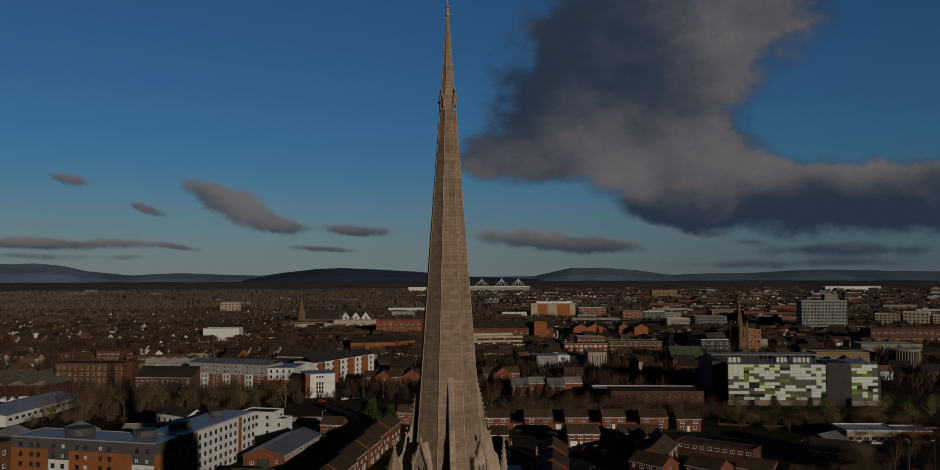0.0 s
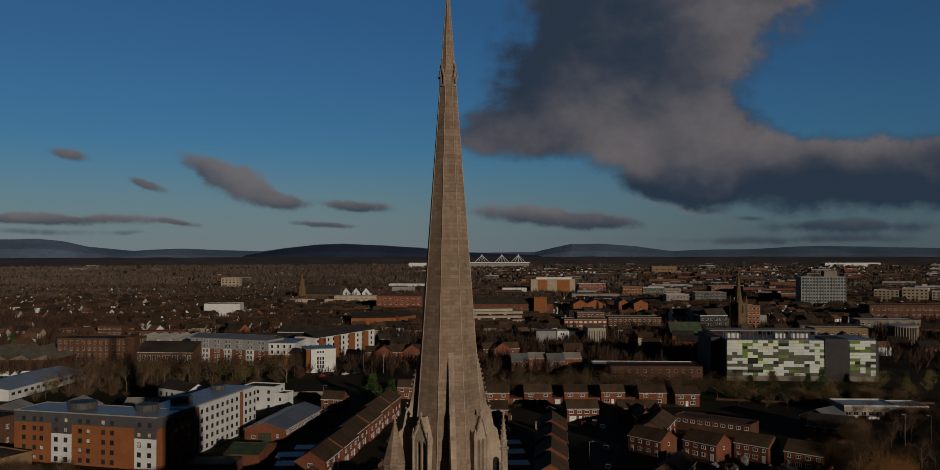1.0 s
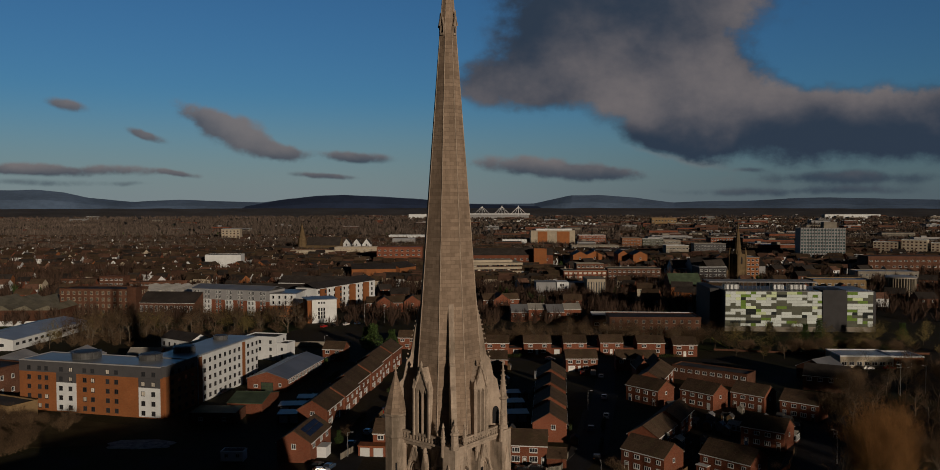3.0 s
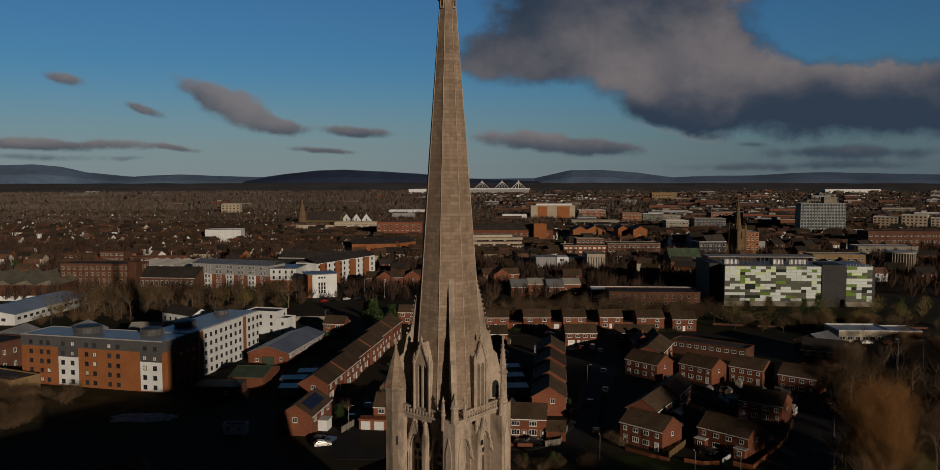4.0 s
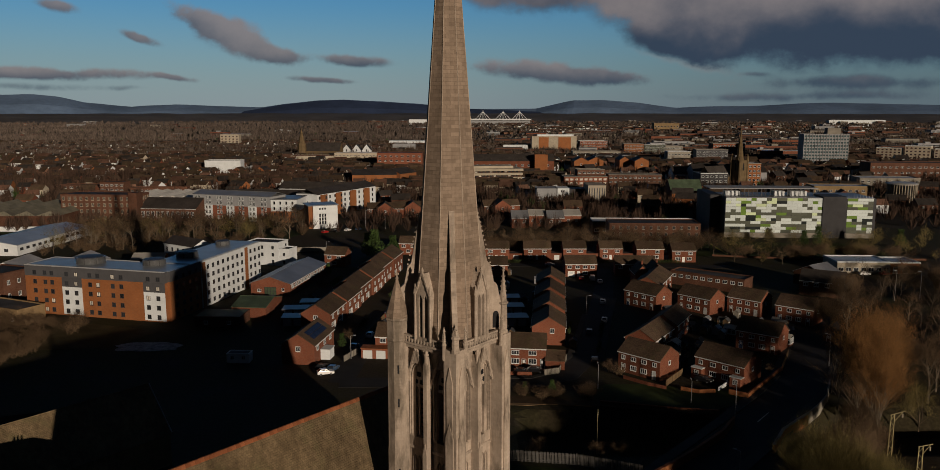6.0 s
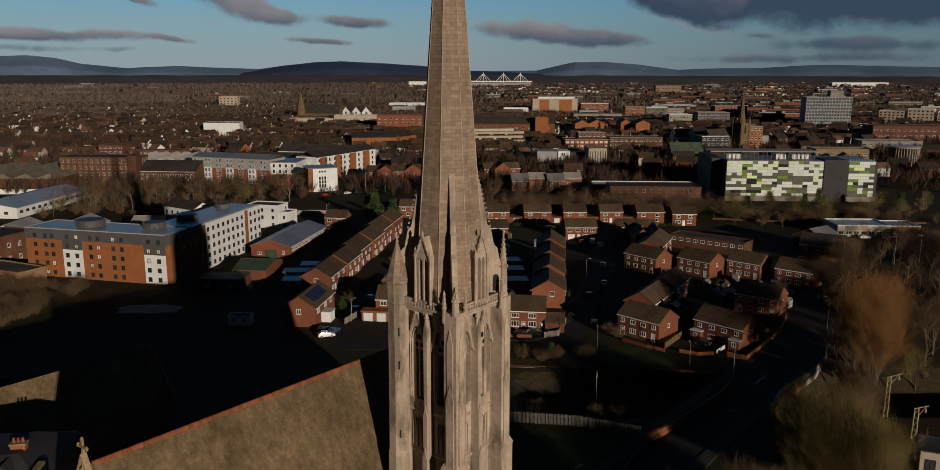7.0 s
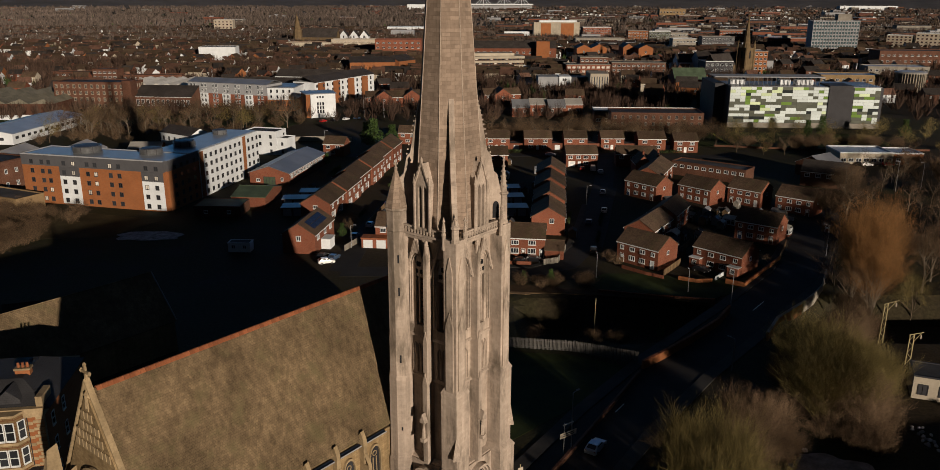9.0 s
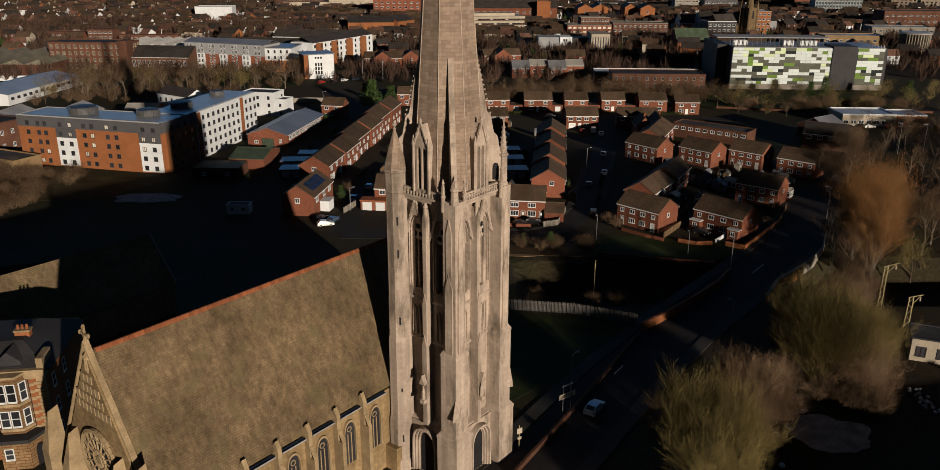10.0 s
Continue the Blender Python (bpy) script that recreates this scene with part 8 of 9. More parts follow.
# belt behind the apartment block
rt = random.Random(71)
for i in range(64):
    f = rt.random()
    x, y = -186.0 + 104.0 * f + rt.uniform(-4, 4), 352.0 + 40.0 * f + rt.uniform(-10, 28)
    place((T_ASH, T_BIRCH, T_OAK2, T_BIRCH, T_ASH)[i % 5], x, y, rt.uniform(0.75, 1.15), group="belt of bare trees behind the apartments")
    place(T_BRUSH, x + rt.uniform(-4, 4), y - rt.uniform(0, 6), rt.uniform(0.8, 1.6), group="undergrowth of the tree belt")
for i in range(80):
    x, y = rt.uniform(6, 108), rt.uniform(341, 360)
    place((T_OAK, T_WILLOW2, T_ASH, T_BIRCH)[i % 4], x, y, rt.uniform(0.6, 0.95), group="bare trees before the school")
for i in range(46):
    x, y = rt.uniform(104, 205), rt.uniform(320, 346)
    if y > 345 - (x - 104) * 0.1 or 138 < x < 176 and y < 322:
        continue
    place((T_WILLOW2, T_OAK2, T_OAK)[i % 3], x, y, rt.uniform(0.4, 0.7), group="bare trees on the lawn")
for x, y in ((118, 352), (126, 358), (133, 350), (145, 356), (158, 350), (170, 348), (180, 356), (122, 366), (172, 340), (152, 342), (110, 348), (150, 366), (165, 372), (176, 362), (190, 370), (140, 372), (200, 352), (186, 345), (210, 366)):
    place(T_OAK2, x, y, rt.uniform(0.6, 0.9), group="bare trees on the lawn")
for i in range(110):
    x, y = rt.uniform(-156, -112), rt.uniform(190, 234)
    if y > 236 - (x + 140) * 0.28:
        continue
    place(T_BRUSH, x, y, rt.uniform(0.7, 1.7), group="brushwood before the apartments")
for i in range(16):
    x, y = rt.uniform(7, 27), rt.uniform(167, 172.5)
    place(T_BRUSH, x, y, rt.uniform(0.5, 1.0), group="brushwood on the verge")
for i in range(14):
    x, y = rt.uniform(10, 30), rt.uniform(139, 145)
    place(T_BRUSH, x, y, rt.uniform(0.5, 1.0), z=-2.2, group="brushwood on the verge")
for x, y, s in ((33.5, 186.0, 0.9), (35.0, 183.0, 0.8), (-33.0, 214.0, 0.9), (-58.0, 288.0, 1.0), (-52.0, 276.0, 1.0), (-33.5, 222.0, 0.8), (72.0, 186.0, 0.7)):
    place(T_BRUSH, x, y, s, group="garden shrubs")


def evergreen(seed, h, r, label):
    """A leafy crown of many small leaf sprays round a short trunk."""
    rng = random.Random(seed)
    v, f = [], []
    for i in range(1500):
        u = rng.random()
        a, rr = rng.uniform(0, 2 * math.pi), math.sqrt(rng.random())
        z = h * (0.12 + 0.88 * u)
        rad = r * (0.45 + 0.55 * math.sin(min(1.0, u * 1.25 + 0.15) * math.pi)) * rr * (0.85 + 0.3 * noise.noise(Vector((math.cos(a) * 2, math.sin(a) * 2, u * 5 + seed))))
        p = Vector((math.cos(a) * rad, math.sin(a) * rad, z))
        d1 = Vector((rng.gauss(0, 1), rng.gauss(0, 1), rng.gauss(0, 0.6))).normalized() * rng.uniform(0.25, 0.5)
        d2 = Vector((rng.gauss(0, 1), rng.gauss(0, 1), rng.gauss(0, 1))).normalized() * 0.22
        k = len(v)
        v += [tuple(p - d1), tuple(p + d2), tuple(p + d1), tuple(p - d2)]
        f.append((k, k + 1, k + 2, k + 3))
    t = thing("evergreen_tree", pose(0, 0, -200), label, "tree")
    s = Sticks()
    s.add(Vector((0, 0, -0.2)), Vector((0.1, 0, h * 0.7)), 0.22, 0.06, 6)
    part("trunk", s.mesh("trunk", BARK), None, t)
    me = bpy.data.meshes.new("crown")
    me.from_pydata(v, [], f)
    me.materials.append(LEAF)
    part("crown", me, None, t)
    return t


T_EVER = evergreen(4, 11.0, 4.2, "dark evergreen tree with a dense leafy crown")
for x, y, s in ((-40.3, 334.0, 1.2), (-33.0, 338.0, 0.9), (-47.0, 276.0, 0.4), (-44.0, 340.0, 0.9), (152.0, 362.0, 0.7), (160.0, 366.0, 0.8), (60.5, 112.0, 0.5), (-34.0, 206.0, 0.35), (12.0, 171.0, 0.25), (18.0, 170.0, 0.3), (36.0, 141.0, 0.25), (-54.0, 300.0, 0.4), (196.0, 362.0, 0.8)):
    place(T_EVER, x, y, s, group="evergreens")
for proto in (T_OAK, T_OAK2, T_ASH, T_BIRCH, T_POPLAR, T_WILLOW, T_WILLOW2, T_BRUSH, T_EVER):
    kids = list(proto.children)
    for o in kids + [proto]:
        bpy.data.objects.remove(o)


# ---------- gardens of the estate: sheds, fences, hedges, cars ----------
HEDGE = plain("hedge_leaf", (0.04, 0.055, 0.02), 0.8, 0.35, 1.0, 6.0, bump=0.0, rnd=0.25, isl=0.4)


def hedge(x, y, L, h, turn):
    """A clipped hedge of many small leaf sprays."""
    rng = random.Random(int(x * 91 + y * 17))
    v, f = [], []
    for i in range(int(L * 55)):
        p = Vector((rng.uniform(0, L), rng.gauss(0, 0.24), h * rng.random() ** 0.7))
        d1 = Vector((rng.gauss(0, 1), rng.gauss(0, 1), rng.gauss(0, 1))).normalized() * 0.17
        d2 = Vector((rng.gauss(0, 1), rng.gauss(0, 1), rng.gauss(0, 1))).normalized() * 0.13
        k = len(v)
        v += [tuple(p - d1), tuple(p + d2), tuple(p + d1), tuple(p - d2)]
        f.append((k, k + 1, k + 2, k + 3))
    me = bpy.data.meshes.new("hedge")
    me.from_pydata(v, [], f)
    me.materials.append(HEDGE)
    ob = new("hedge", me)
    ob.matrix_world = pose(x, y, 0, 0, 0, turn)
    return tagged(ob, "dark clipped garden hedge of small leaves", "hedge", "garden hedges")


def garden_shed(x, y, turn, s=1.0, material=WOOD, roof=ROOF_FELT, label="small wooden garden shed with a felt roof"):
    g = thing("garden_shed", pose(x, y, 0, 0, 0, turn), label, "shed", "garden sheds")
    part("wall", gable_shell(2.6 * s, 2.0 * s, 1.9, 2.5), material, g)
    part("roof", gable_roof(2.6 * s, 2.0 * s, 1.9, 2.5, 0.15, 0.06), roof, g)
    part("door", door_mesh(0.8, 1.7, BROWN_DOOR), None, g, at=pose(1.3 * s, -0.003, 0.05))


def conservatory(x, y, turn, L=3.6, W=2.8):
    g = thing("conservatory", pose(x, y, 0, 0, 0, turn), "small white framed glass conservatory", "conservatory", "conservatories")
    part("base_wall", box(B(), 0, L, 0, W, 0, 0.7), BRICK, g)
    for f in "fr":
        span = L if f == "f" else W
        for k in range(3):
            part("window", window_mesh(span / 3 - 0.06, 1.5, TRIM, 0, 0.7), None, g, at=face_at(f, L, W) @ pose(span * (k + 0.5) / 3, -0.003, 0.75))
    part("glass_box", box(B(), 0.04, L - 0.04, 0.04, W - 0.04, 0.7, 2.3), GLASS, g)
    part("roof", gable_roof(L, W, 2.3, 3.0, 0.12, 0.06), BLIND, g)


for x, y, a, s in ((52.5, 196.5, 58, 1.2), (50.0, 190.0, -46, 1.0), (64.5, 196.0, 30, 1.1), (66.0, 218.0, 60, 1.0), (47.5, 214.0, 60, 1.2), (72.0, 228.0, -45, 1.0), (86.0, 214.0, -40, 1.0), (60.0, 240.0, 20, 1.1), (28.0, 205.0, 80, 1.0), (14.0, 203.0, 80, 1.2),
                   (12.0, 214.0, 80, 1.0), (-46.0, 212.0, 80, 1.1), (-51.0, 256.0, 80, 1.0), (-24.0, 224.0, 80, 1.0), (-21.0, 244.0, 80, 1.0), (96.0, 212.0, -40, 1.1), (57.0, 184.5, -46, 0.9), (78.0, 216.0, -38, 1.0)):
    garden_shed(x, y, a, s)
rg = random.Random(91)
for i in range(26):
    f = rg.random()
    x, y = 48.0 + 46.0 * f + rg.uniform(-3, 3), 194.0 + 26.0 * f + rg.uniform(-3, 22)
    garden_shed(x, y, rg.choice((-46, 44, -38, 52)), rg.uniform(0.55, 0.95), *rg.choice(((WOOD, ROOF_FELT, "small wooden garden shed with a felt roof"), (LIGHTGREY, ROOF_GREY, "small pale metal garden shed"), (PALE_WOOD, ROOF_PALE, "pale timber garden shed with a light roof"))))
for i in range(18):
    garden_shed(rg.uniform(2, 26), rg.uniform(196, 300), rg.choice((80, -10)), rg.uniform(0.6, 1.0), *rg.choice(((WOOD, ROOF_FELT, "small wooden garden shed with a felt roof"), (LIGHTGREY, ROOF_GREY, "small pale metal garden shed"))))
for x, y, a in ((53.5, 201.0, 58), (59.0, 198.0, -32), (70.5, 217.5, -38), (63.0, 188.5, -46), (82.0, 208.5, -38)):
    conservatory(x, y, a)
for x, y, L, a in ((33.0, 200.0, 8, 78), (36.0, 216.0, 12, 78), (27.5, 218.0, 10, 80), (58.0, 191.0, 7, 40), (66.0, 232.0, 10, -45), (86.0, 226.0, 9, -45), (-32.0, 224.0, 9, 82), (-27.0, 262.0, 12, 82), (-50.0, 280.0, 14, 82), (8.0, 324.8, 18, 0), (40.0, 325.2, 20, 0), (66.0, 324.4, 20, -2), (100.0, 236.0, 12, 60), (38.0, 186.0, 5, -46)):
    hedge(x, y, L, 1.5, a)
for a, b in (((49.6, 188.0), (56.5, 199.0)), ((45.5, 196.8), (52.4, 190.6)), ((68.8, 190.0), (64.0, 202.0)), ((79.8, 203.0), (86.0, 214.0)), ((62.0, 236.0), (58.6, 226.0)), ((78.0, 246.0), (86.0, 258.0)), ((10.0, 206.0), (13.0, 226.0)), ((-47.0, 220.0), (-42.0, 256.0)), ((-29.0, 214.0), (-25.5, 238.0)), ((92.0, 226.0), (84.0, 214.0))):
    wall_run("garden_fence", [a, b], 1.6, 0.08, WOOD, "weathered wooden garden fence between the plots")
for x, y, a, c, lab in ((33.4, 219.0, 78, CARBLUE, "dark blue car parked along the estate road"), (39.8, 232.0, 78, CARWHITE, "white car parked along the estate road"), (43.0, 255.0, 78, SILVER, "silver car parked along the estate road"), (-25.2, 238.0, 82, CARRED, "red car parked along the row"),
                         (-27.8, 216.0, 82, SILVER, "silver car parked along the row"), (-21.0, 268.0, 82, CARWHITE, "white car parked along the row"), (14.0, 318.0, 0, CARBLACK, "black car parked on the back road"), (32.0, 318.2, 0, SILVER, "silver car parked on the back road"), (62.0, 318.4, 0, CARWHITE, "white car parked on the back road"),
                         (80.0, 260.0, -45, CARBLUE, "blue car parked behind the houses"), (54.0, 178.6, -40, CARBLACK, "black car parked on the drive"), (-34.5, 183.8, 20, CARWHITE, "white car parked by the end house"), (150.0, 300.0, 0, CARWHITE, "white car parked by the workshop"), (158.0, 300.2, 0, CARRED, "red car parked by the workshop"), (84.0, 300.0, 10, CARWHITE, "white van parked by the low terrace")):
    car(x, y, a, c, lab, "van" in lab, z=0.0 if y in (300.0, 300.2) else 0.05)
# sunlight on this grass is painted in as a bright yellow-green
strip("sunlit_path", [(112.7, 374.0), (112.0, 360.0), (111.9, 345.4)], 1.2, 0.07, plain("painted_sunlit_grass", (0.26, 0.28, 0.05), 0.95, 0.3, 0.3, 3.0), "strip of grass with sunlight painted in yellow-green", "grass")


# ---------- the far town ----------
bpy.context.view_layer.update()
TAKEN = []
for o in scene.objects:
    if o.type == "MESH" and o.parent and o.name.split(".")[0] in ("wall", "brick_base", "white_wall", "base", "grey_block", "fly_tower", "nave", "tower", "tower_wall", "nave_wall"):
        cs = [o.matrix_world @ Vector(c) for c in o.bound_box]
        TAKEN.append((min(c.x for c in cs) - 4, max(c.x for c in cs) + 4, min(c.y for c in cs) - 4, max(c.y for c in cs) + 4))


def is_free(x, y, r):
    return all(not (a - r < x < b + r and c - r < y < d + r) for a, b, c, d in TAKEN)


rf = random.Random(2024)
# houses of the middle distance, in rows, each one its own
PROTOS = []
for L, W, e, rg, wl, rfm in ((9.0, 8.0, 5.2, 8.0, BRICK, ROOF_SLATE), (11.0, 8.0, 5.4, 8.4, BRICK, ROOF_BROWN), (8.0, 8.0, 5.2, 8.2, WHITE, ROOF_RED), (12.0, 9.0, 5.6, 8.8, BRICK_DARK, ROOF_SLATE), (10.0, 8.5, 5.4, 8.4, CREAM, ROOF_BROWN), (14.0, 9.0, 6.0, 9.2, BRICK_ORANGE, ROOF_SLATE)):
    colour = {"red_brick": "red brick", "white_render": "white rendered", "mill_brick": "dark brick", "cream_render": "cream rendered", "orange_brick": "orange brick"}[wl.name]
    h = gable_house("town_house", (0, -900, 0), L, W, e, rg, wl, rfm, colour + " town house with a dark pitched roof", "house", "houses of the town", wins=[("f", L * 0.25, 3.3, 1.3, 1.4), ("f", L * 0.75, 3.3, 1.3, 1.4)], fascia=False)
    PROTOS.append(h)
made = 0
for y0 in range(480, 1100, 30):
    for side in (-1, 1):
        x = side * y0 * rf.uniform(0.05, 0.12)
        deg = rf.choice((0, 0, 8, -12, 25, -28, 78))
        while abs(x) < y0 * 0.64:
            y = y0 + rf.uniform(-5, 5)
            skip = 0.35 if side < 0 else 0.55
            if rf.random() < 0.08:
                deg = rf.choice((0, 0, 8, -12, 25, -28, 78))
            if rf.random() > skip and is_free(x, y, 7.0) and made < 290:
                k = rf.choices(range(6), (4, 5, 5.0, 3, 2.4, 1.2))[0]
                copy_thing(PROTOS[k], pose(x, y, 0, 0, 0, deg))
                TAKEN.append((x - 5, x + 13, y - 5, y + 9))
                made += 1
                x += side * (11.5 if rf.random() < 0.7 else 24.0)
            else:
                x += side * 12.0
for h in PROTOS:
    for o in list(h.children_recursive) + [h]:
        bpy.data.objects.remove(o)


def far_houses(name, count, y_lo, y_hi, x_fun, seed, label, size=1.0):
    """Rows of small gabled houses too far to tell apart, joined."""
    r = random.Random(seed)
    v, f, mi = [], [], []
    row_y, x, deg, made = y_lo, None, 0.0, 0
    tries = 0
    while made < count and tries < count * 6:
        tries += 1
        if x is None or x > x_fun(row_y)[1]:
            row_y = y_lo * (y_hi / y_lo) ** r.random()
            x = r.uniform(*x_fun(row_y))
            run = r.randint(4, 16)
            deg = radians(r.choice((0, 0, 0, 10, -14, 30, -25)))
            style = r.choices((0, 1, 2), (4.0, 4.0, 1.6))[0]
        L, W, e, rg = r.uniform(7, 13) * size, r.uniform(7, 9) * size, r.uniform(4.6, 6.2), r.uniform(7.4, 9.4)
        y = row_y + r.uniform(-2, 2)
        if y < 1350 and not is_free(x, y, 6):
            x += 14
            continue
        c, s = math.cos(deg), math.sin(deg)
        k = len(v)
        for px, py, pz in ((0, 0, 0), (L, 0, 0), (L, W, 0), (0, W, 0), (0, 0, e), (L, 0, e), (L, W, e), (0, W, e), (0, W / 2, rg), (L, W / 2, rg),
                           (-0.4, -0.5, e - 0.2), (L + 0.4, -0.5, e - 0.2), (L + 0.4, W / 2, rg + 0.15), (-0.4, W / 2, rg + 0.15), (-0.4, W + 0.5, e - 0.2), (L + 0.4, W + 0.5, e - 0.2)):
            v.append((x + px * c - py * s, y + px * s + py * c, pz))
        wall = style if r.random() < 0.8 else r.choice((0, 1, 2))
        for q in ((0, 1, 5, 4), (2, 3, 7, 6)):
            f.append(tuple(k + i for i in q)), mi.append(wall)
        for q in ((1, 2, 6, 9, 5), (3, 0, 4, 8, 7)):
            f.append(tuple(k + i for i in q)), mi.append(wall)
        rm = r.choice((3, 4, 4, 5))
        for q in ((10, 11, 12, 13), (13, 12, 15, 14)):
            f.append(tuple(k + i for i in q)), mi.append(rm)
        made += 1
        run -= 1
        x += (L + (0.4 if r.random() < 0.6 else r.uniform(4, 26))) if run > 0 else 1e6
    me = bpy.data.meshes.new(name)
    me.from_pydata(v, [], f)
    for m in (BRICK, WHITE, CREAM, ROOF_SLATE, ROOF_BROWN, ROOF_RED):
        me.materials.append(m)
    me.polygons.foreach_set("material_index", mi)
    ob = new(name, me)
    return tagged(ob, label, "houses", kind="stuff")


far_houses("far_houses", 2500, 600, 1450, lambda y: (-0.66 * y, 0.1 * y), 5, "far rows of brick and white houses under dark roofs")
far_houses("far_houses", 1500, 700, 3200, lambda y: (0.0, 0.66 * y), 6, "far rows of brick and pale houses under dark roofs", 1.2)


def far_sheds(count, seed):
    """Large pale and dark flat roofs scattered through the far town, joined."""
    r = random.Random(seed)
    bm = B()
    n = 0
    while n < count:
        y = 700 * (3800 / 700) ** r.random()
        x = r.uniform(-0.6, 0.66) * y
        if x < -0.05 * y and (y < 1700 or r.random() < 0.75):
            continue
        L, W, h = r.uniform(18, 60), r.uniform(12, 30), r.uniform(5, 13)
        if y < 1350 and not is_free(x + L / 2, y, L / 2):
            continue
        # mostly dark brick, standing in for cloud shadow over this side of town
        i = r.choices((0, 1, 2, 3), (1.5, 1.5, 4, 3))[0]
        box(bm, x, x + L, y, y + W, 0, h, i)
        box(bm, x + 0.6, x + L - 0.6, y + 0.6, y + W - 0.6, h, h + 0.5, r.choice((4, 5, 5, 5)))
        if r.random() < 0.5:
            box(bm, x + L * 0.3, x + L * 0.5, y + W * 0.3, y + W * 0.6, h + 0.5, h + 3.0, r.choice((0, 1)))
        for k in range(int(h / 3.3)):
            box(bm, x + 1.0, x + L - 1.0, y - 0.1, y, 1.2 + k * 3.3, 2.5 + k * 3.3, 6)
        n += 1
    return solid("far_sheds", bm, (CONCRETE, LIGHTGREY, BRICK_DARK, BRICK, ROOF_PALE, ROOF_FELT, GLASS), "far flat-roofed sheds and offices", "buildings", kind="stuff")


far_sheds(230, 9)


def far_woods(name, count, seed, y_lo, y_hi, spread, mat, label, hmin=6.0, hmax=13.0, left_bias=0.0, where=None):
    """Bare trees too far to tell apart: fans of thin upright blades, joined."""
    r = random.Random(seed)
    v, f = [], []
    n = 0
    while n < count:
        y = y_lo * (y_hi / y_lo) ** (r.random() ** 0.8)
        x = r.uniform(-0.66, 0.66) * y
        if where:
            x, y = r.uniform(*where[:2]), r.uniform(*where[2:])
        dens = noise.noise(Vector((x / 140.0, y / 260.0, seed))) * 0.5 + 0.5
        if r.random() > dens * 1.25 - 0.1 + (left_bias if x < 0 else -left_bias * 0.6):
            continue
        if y < 1350 and not is_free(x, y, 2.0):
            continue
        h = r.uniform(hmin, hmax)
        for b in range(38 if y < 1300 else 11):
            a = r.uniform(0, math.pi * 2)
            lean = r.uniform(0.0, 0.5)
            w = r.uniform(0.05, 0.13) * (0.4 + y / 700.0) if y < 1300 else r.uniform(0.25, 0.7) * (0.7 + y / 2500.0)
            bx, by = x + math.cos(a) * 0.2, y + math.sin(a) * 0.2
            tx, ty, tz = x + math.cos(a) * h * lean * 0.8, y + math.sin(a) * h * lean * 0.8, h * (1 - lean * 0.55) * r.uniform(0.75, 1.05)
            mx, my, mz = bx + (tx - bx) * 0.62, by + (ty - by) * 0.62, tz * 0.62
            o = r.uniform(0, math.pi)
            ox, oy = math.cos(o) * w, math.sin(o) * w
            k = len(v)
            v += [(bx, by, h * 0.12), (mx - ox, my - oy, mz), (tx, ty, tz), (mx + ox, my + oy, mz * 0.92)]
            f.append((k, k + 1, k + 2, k + 3))
        n += 1
    me = bpy.data.meshes.new(name)
    me.from_pydata(v, [], f)
    me.materials.append(mat)
    return tagged(new(name, me), label, "trees", kind="stuff")


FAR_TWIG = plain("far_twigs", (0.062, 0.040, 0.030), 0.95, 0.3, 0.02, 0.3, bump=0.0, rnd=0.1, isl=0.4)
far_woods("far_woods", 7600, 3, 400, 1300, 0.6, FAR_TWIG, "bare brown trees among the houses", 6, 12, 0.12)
# distance haze is painted into these twigs as a paler, greyer brown
FAR_TWIG_HAZED = plain("hazed_far_twigs", (0.105, 0.084, 0.072), 0.95, 0.35, 0.004, 0.05, bump=0.0, rnd=0.1, isl=0.45)
far_woods("far_woods", 21000, 4, 1000, 4300, 0.6, FAR_TWIG_HAZED, "far belts of bare winter trees", 8, 15, 0.2)
far_woods("tree_belt", 420, 21, 560, 760, 0.6, FAR_TWIG, "dark belt of bare trees beyond the warehouse", 9, 15, 0.5, (-440.0, -262.0, 610.0, 720.0))
far_woods("tree_belt", 260, 22, 560, 760, 0.6, FAR_TWIG, "dark belt of bare trees behind the mill", 8, 14, 0.5, (-190.0, -120.0, 640.0, 720.0))
far_woods("far_evergreens", 700, 12, 420, 2600, 0.6, LEAF, "dark evergreens scattered through the town", 5, 10, 0.1)

# ---------- the stadium ----------
stad = thing("stadium", turned(-2, -6.0, 3330.0), "far white stadium with splayed roof pylons", "stadium")
part("stand", box(B(), 0, 250, 0, 60, 0, 16.0), LIGHTGREY, stad)
part("stand_roof", box(B(), -4, 254, -8, 66, 18.0, 20.5), WHITE, stad, "white stand roof")
for i in range(4):
    x = (-21.0, 57.0, 139.0, 207.0)[i]
    bm = B()
    for dx in (-32, -16, 16, 32):
        rod(bm, (x + dx, -8, 20.0), (x, -2, 52.0), 1.1, n=4)
    rod(bm, (x, -2, 14.0), (x, -2, 56.0), 1.3, n=5)
    part("pylon", bm, WHITE, stad, "white splayed roof pylon")
part("front_truss", box(B(), -4, 254, -9.5, -8, 19.0, 23.0), WHITE, stad)
flat_block("long_white_shed", (-250.0, 3300.0, 0), 76.0, 30.0, 20.0, WHITE, ROOF_PALE, 1, 1, (1, 1), "", "far long white shed", "shed")
flat_block("yellow_store", (520.0, 2300.0, -4), 70.0, 40.0, 22.0, BRICK_BUFF, ROOF_PALE, 2, 8, (4, 4), "f", "far buff store block", "store")
flat_block("long_white_shed", (1500.0, 3400.0, 2), 240.0, 30.0, 16.0, WHITE, ROOF_PALE, 1, 1, (1, 1), "", "far long white shed", "shed")

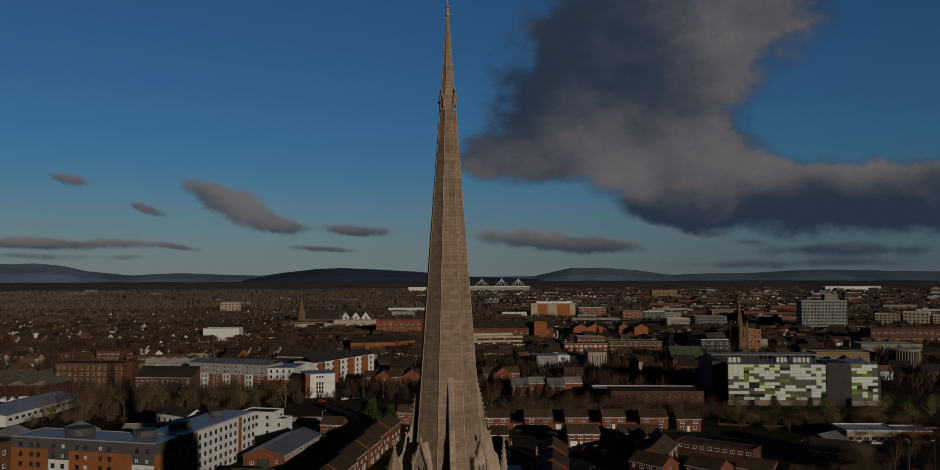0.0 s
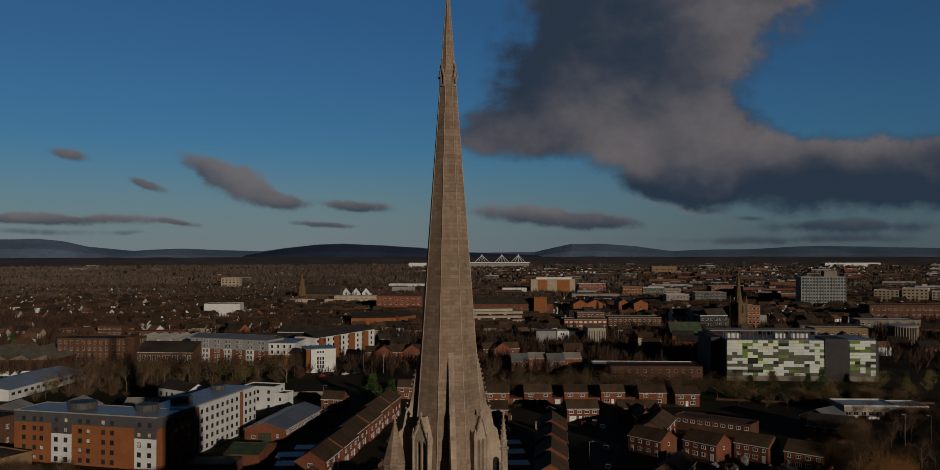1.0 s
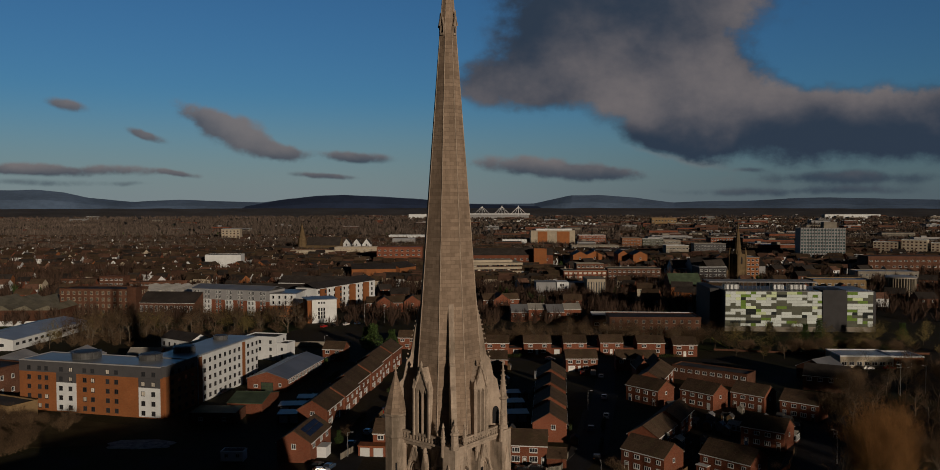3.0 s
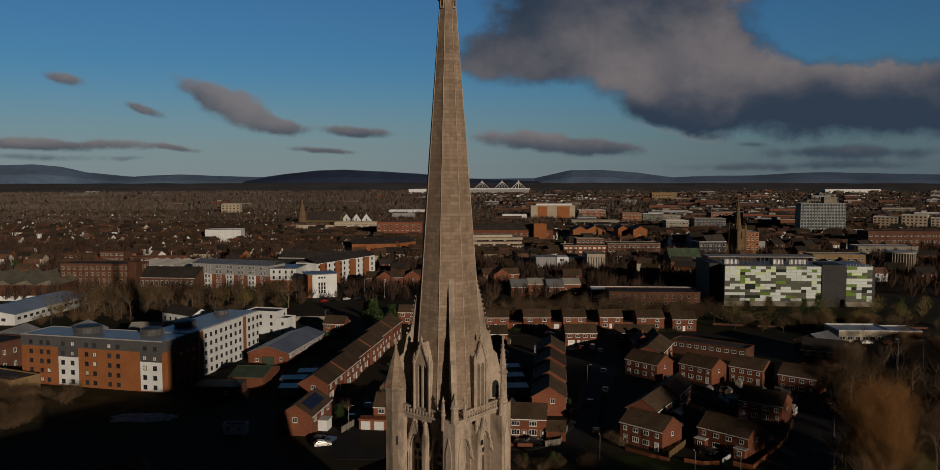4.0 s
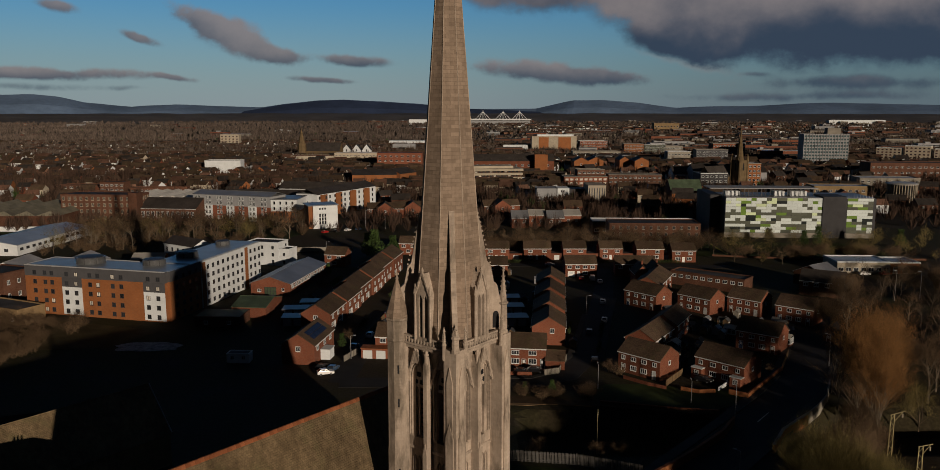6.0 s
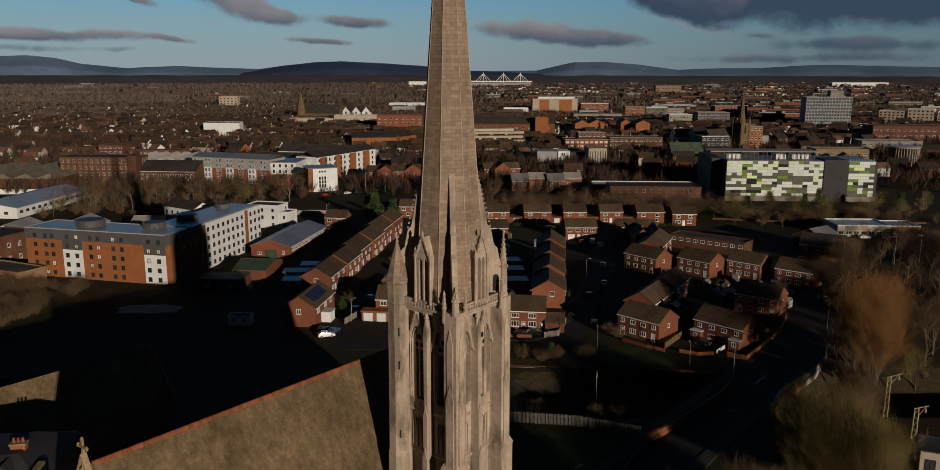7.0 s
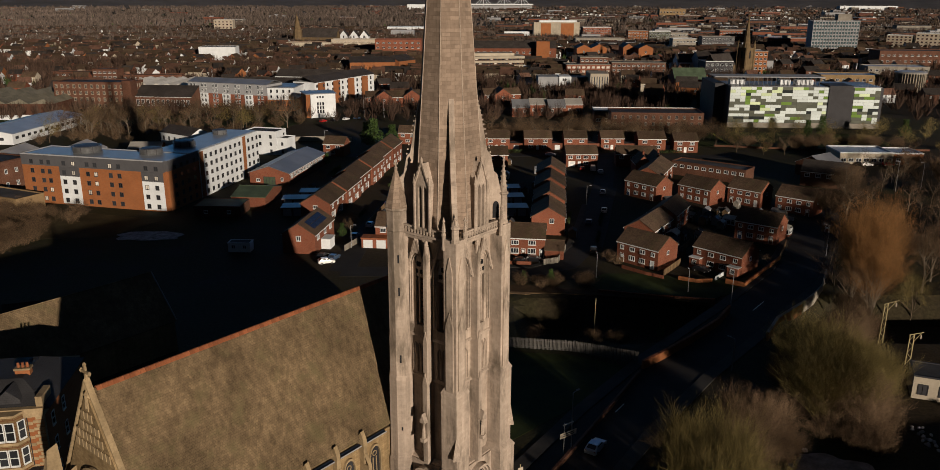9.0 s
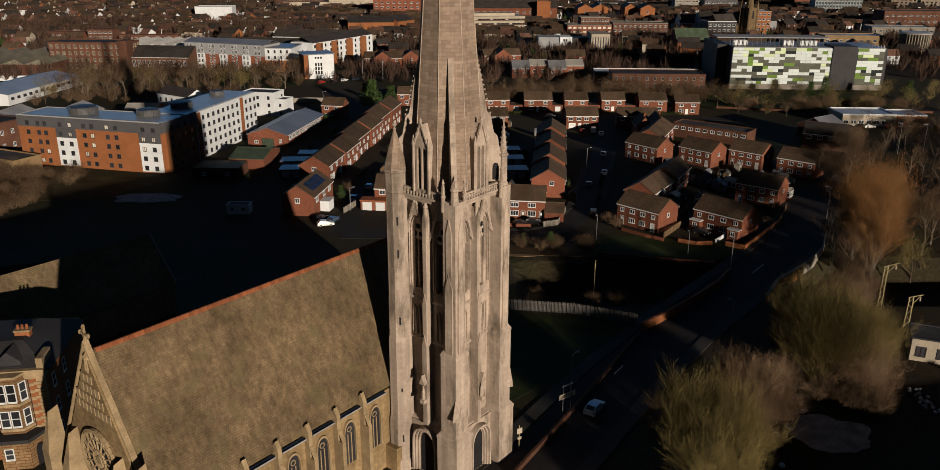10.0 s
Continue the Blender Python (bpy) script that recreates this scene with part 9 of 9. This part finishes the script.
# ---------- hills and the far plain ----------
# air haze is painted into both hill colours as blue
HAZED_HILL = plain("hazed_moorland", (0.12, 0.185, 0.30), 0.95, 0.25, 0.004, 0.03, bump=0.0, rnd=0.0)
HAZED_HILL_NEAR = plain("hazed_wooded_hill", (0.030, 0.047, 0.098), 0.95, 0.25, 0.004, 0.03, bump=0.0, rnd=0.0)
# the plain's pale grey has haze painted in, to blend with the hills
HAZED_PLAIN = plain("far_plain", (0.085, 0.080, 0.080), 0.95, 0.3, 0.006, 0.05, bump=0.0, rnd=0.0)
SKYLINE = [(-0.75, 0.014), (-0.587, 0.0150), (-0.542, 0.0160), (-0.505, 0.0135), (-0.475, 0.0075), (-0.415, 0.0028), (-0.362, 0.0050), (-0.287, 0.0028), (-0.257, 0.0020), (-0.227, 0.0064), (-0.190, 0.0101), (-0.156, 0.0116), (-0.100, 0.0086),
           (-0.055, 0.0056), (0.0, 0.0003), (0.080, 0.0002), (0.102, 0.0054), (0.125, 0.0106), (0.162, 0.0105), (0.207, 0.0074), (0.252, 0.0015), (0.350, 0.0042), (0.432, 0.0068), (0.500, 0.0058), (0.588, 0.0043), (0.75, 0.004)]


def ridge(name, dist, front, tops, mat, label, rough):
    bm = B()
    prev = None
    n = 260
    for i in range(n + 1):
        u = -0.75 + 1.5 * i / n
        el = np.interp(u, [p[0] for p in tops], [p[1] for p in tops])
        k = math.hypot(u, 1.0)
        d = dist / k
        z = 62.4 + dist * el + rough * noise.noise(Vector((u * 30, 0, dist * 0.01)))
        row = [bm.verts.new((u * d * f, d * f, max(z * g, -2.0))) for f, g in ((front, 0.0), (front + (1 - front) * 0.5, 0.62), (1.0, 1.0), (1.02, -0.1))]
        if prev:
            for a in range(3):
                bm.faces.new((prev[a], row[a], row[a + 1], prev[a + 1]))
        prev = row
    bmesh.ops.recalc_face_normals(bm, faces=bm.faces)
    return solid(name, bm, mat, label, "hills", kind="structure")


ridge("far_plain", 4300.0, 0.9, [(-0.75, -0.0050), (0.0, -0.0052), (0.75, -0.0055)], HAZED_PLAIN, "flat wooded plain before the hills", 3.0)
ridge("hills_backdrop", 4850.0, 0.93, SKYLINE, HAZED_HILL, "low moorland hills on the skyline, haze blue painted in", 3.0)
ridge("near_hill_backdrop", 4700.0, 0.95, [(-0.75, -0.02), (-0.285, -0.004), (-0.257, 0.0010), (-0.227, 0.0058), (-0.190, 0.0096), (-0.156, 0.0112), (-0.100, 0.0081), (-0.055, 0.0052), (0.0, 0.0), (0.08, -0.003), (0.15, -0.006), (0.75, -0.02)], HAZED_HILL_NEAR, "dark wooded hill on the skyline, haze blue painted in", 2.0)
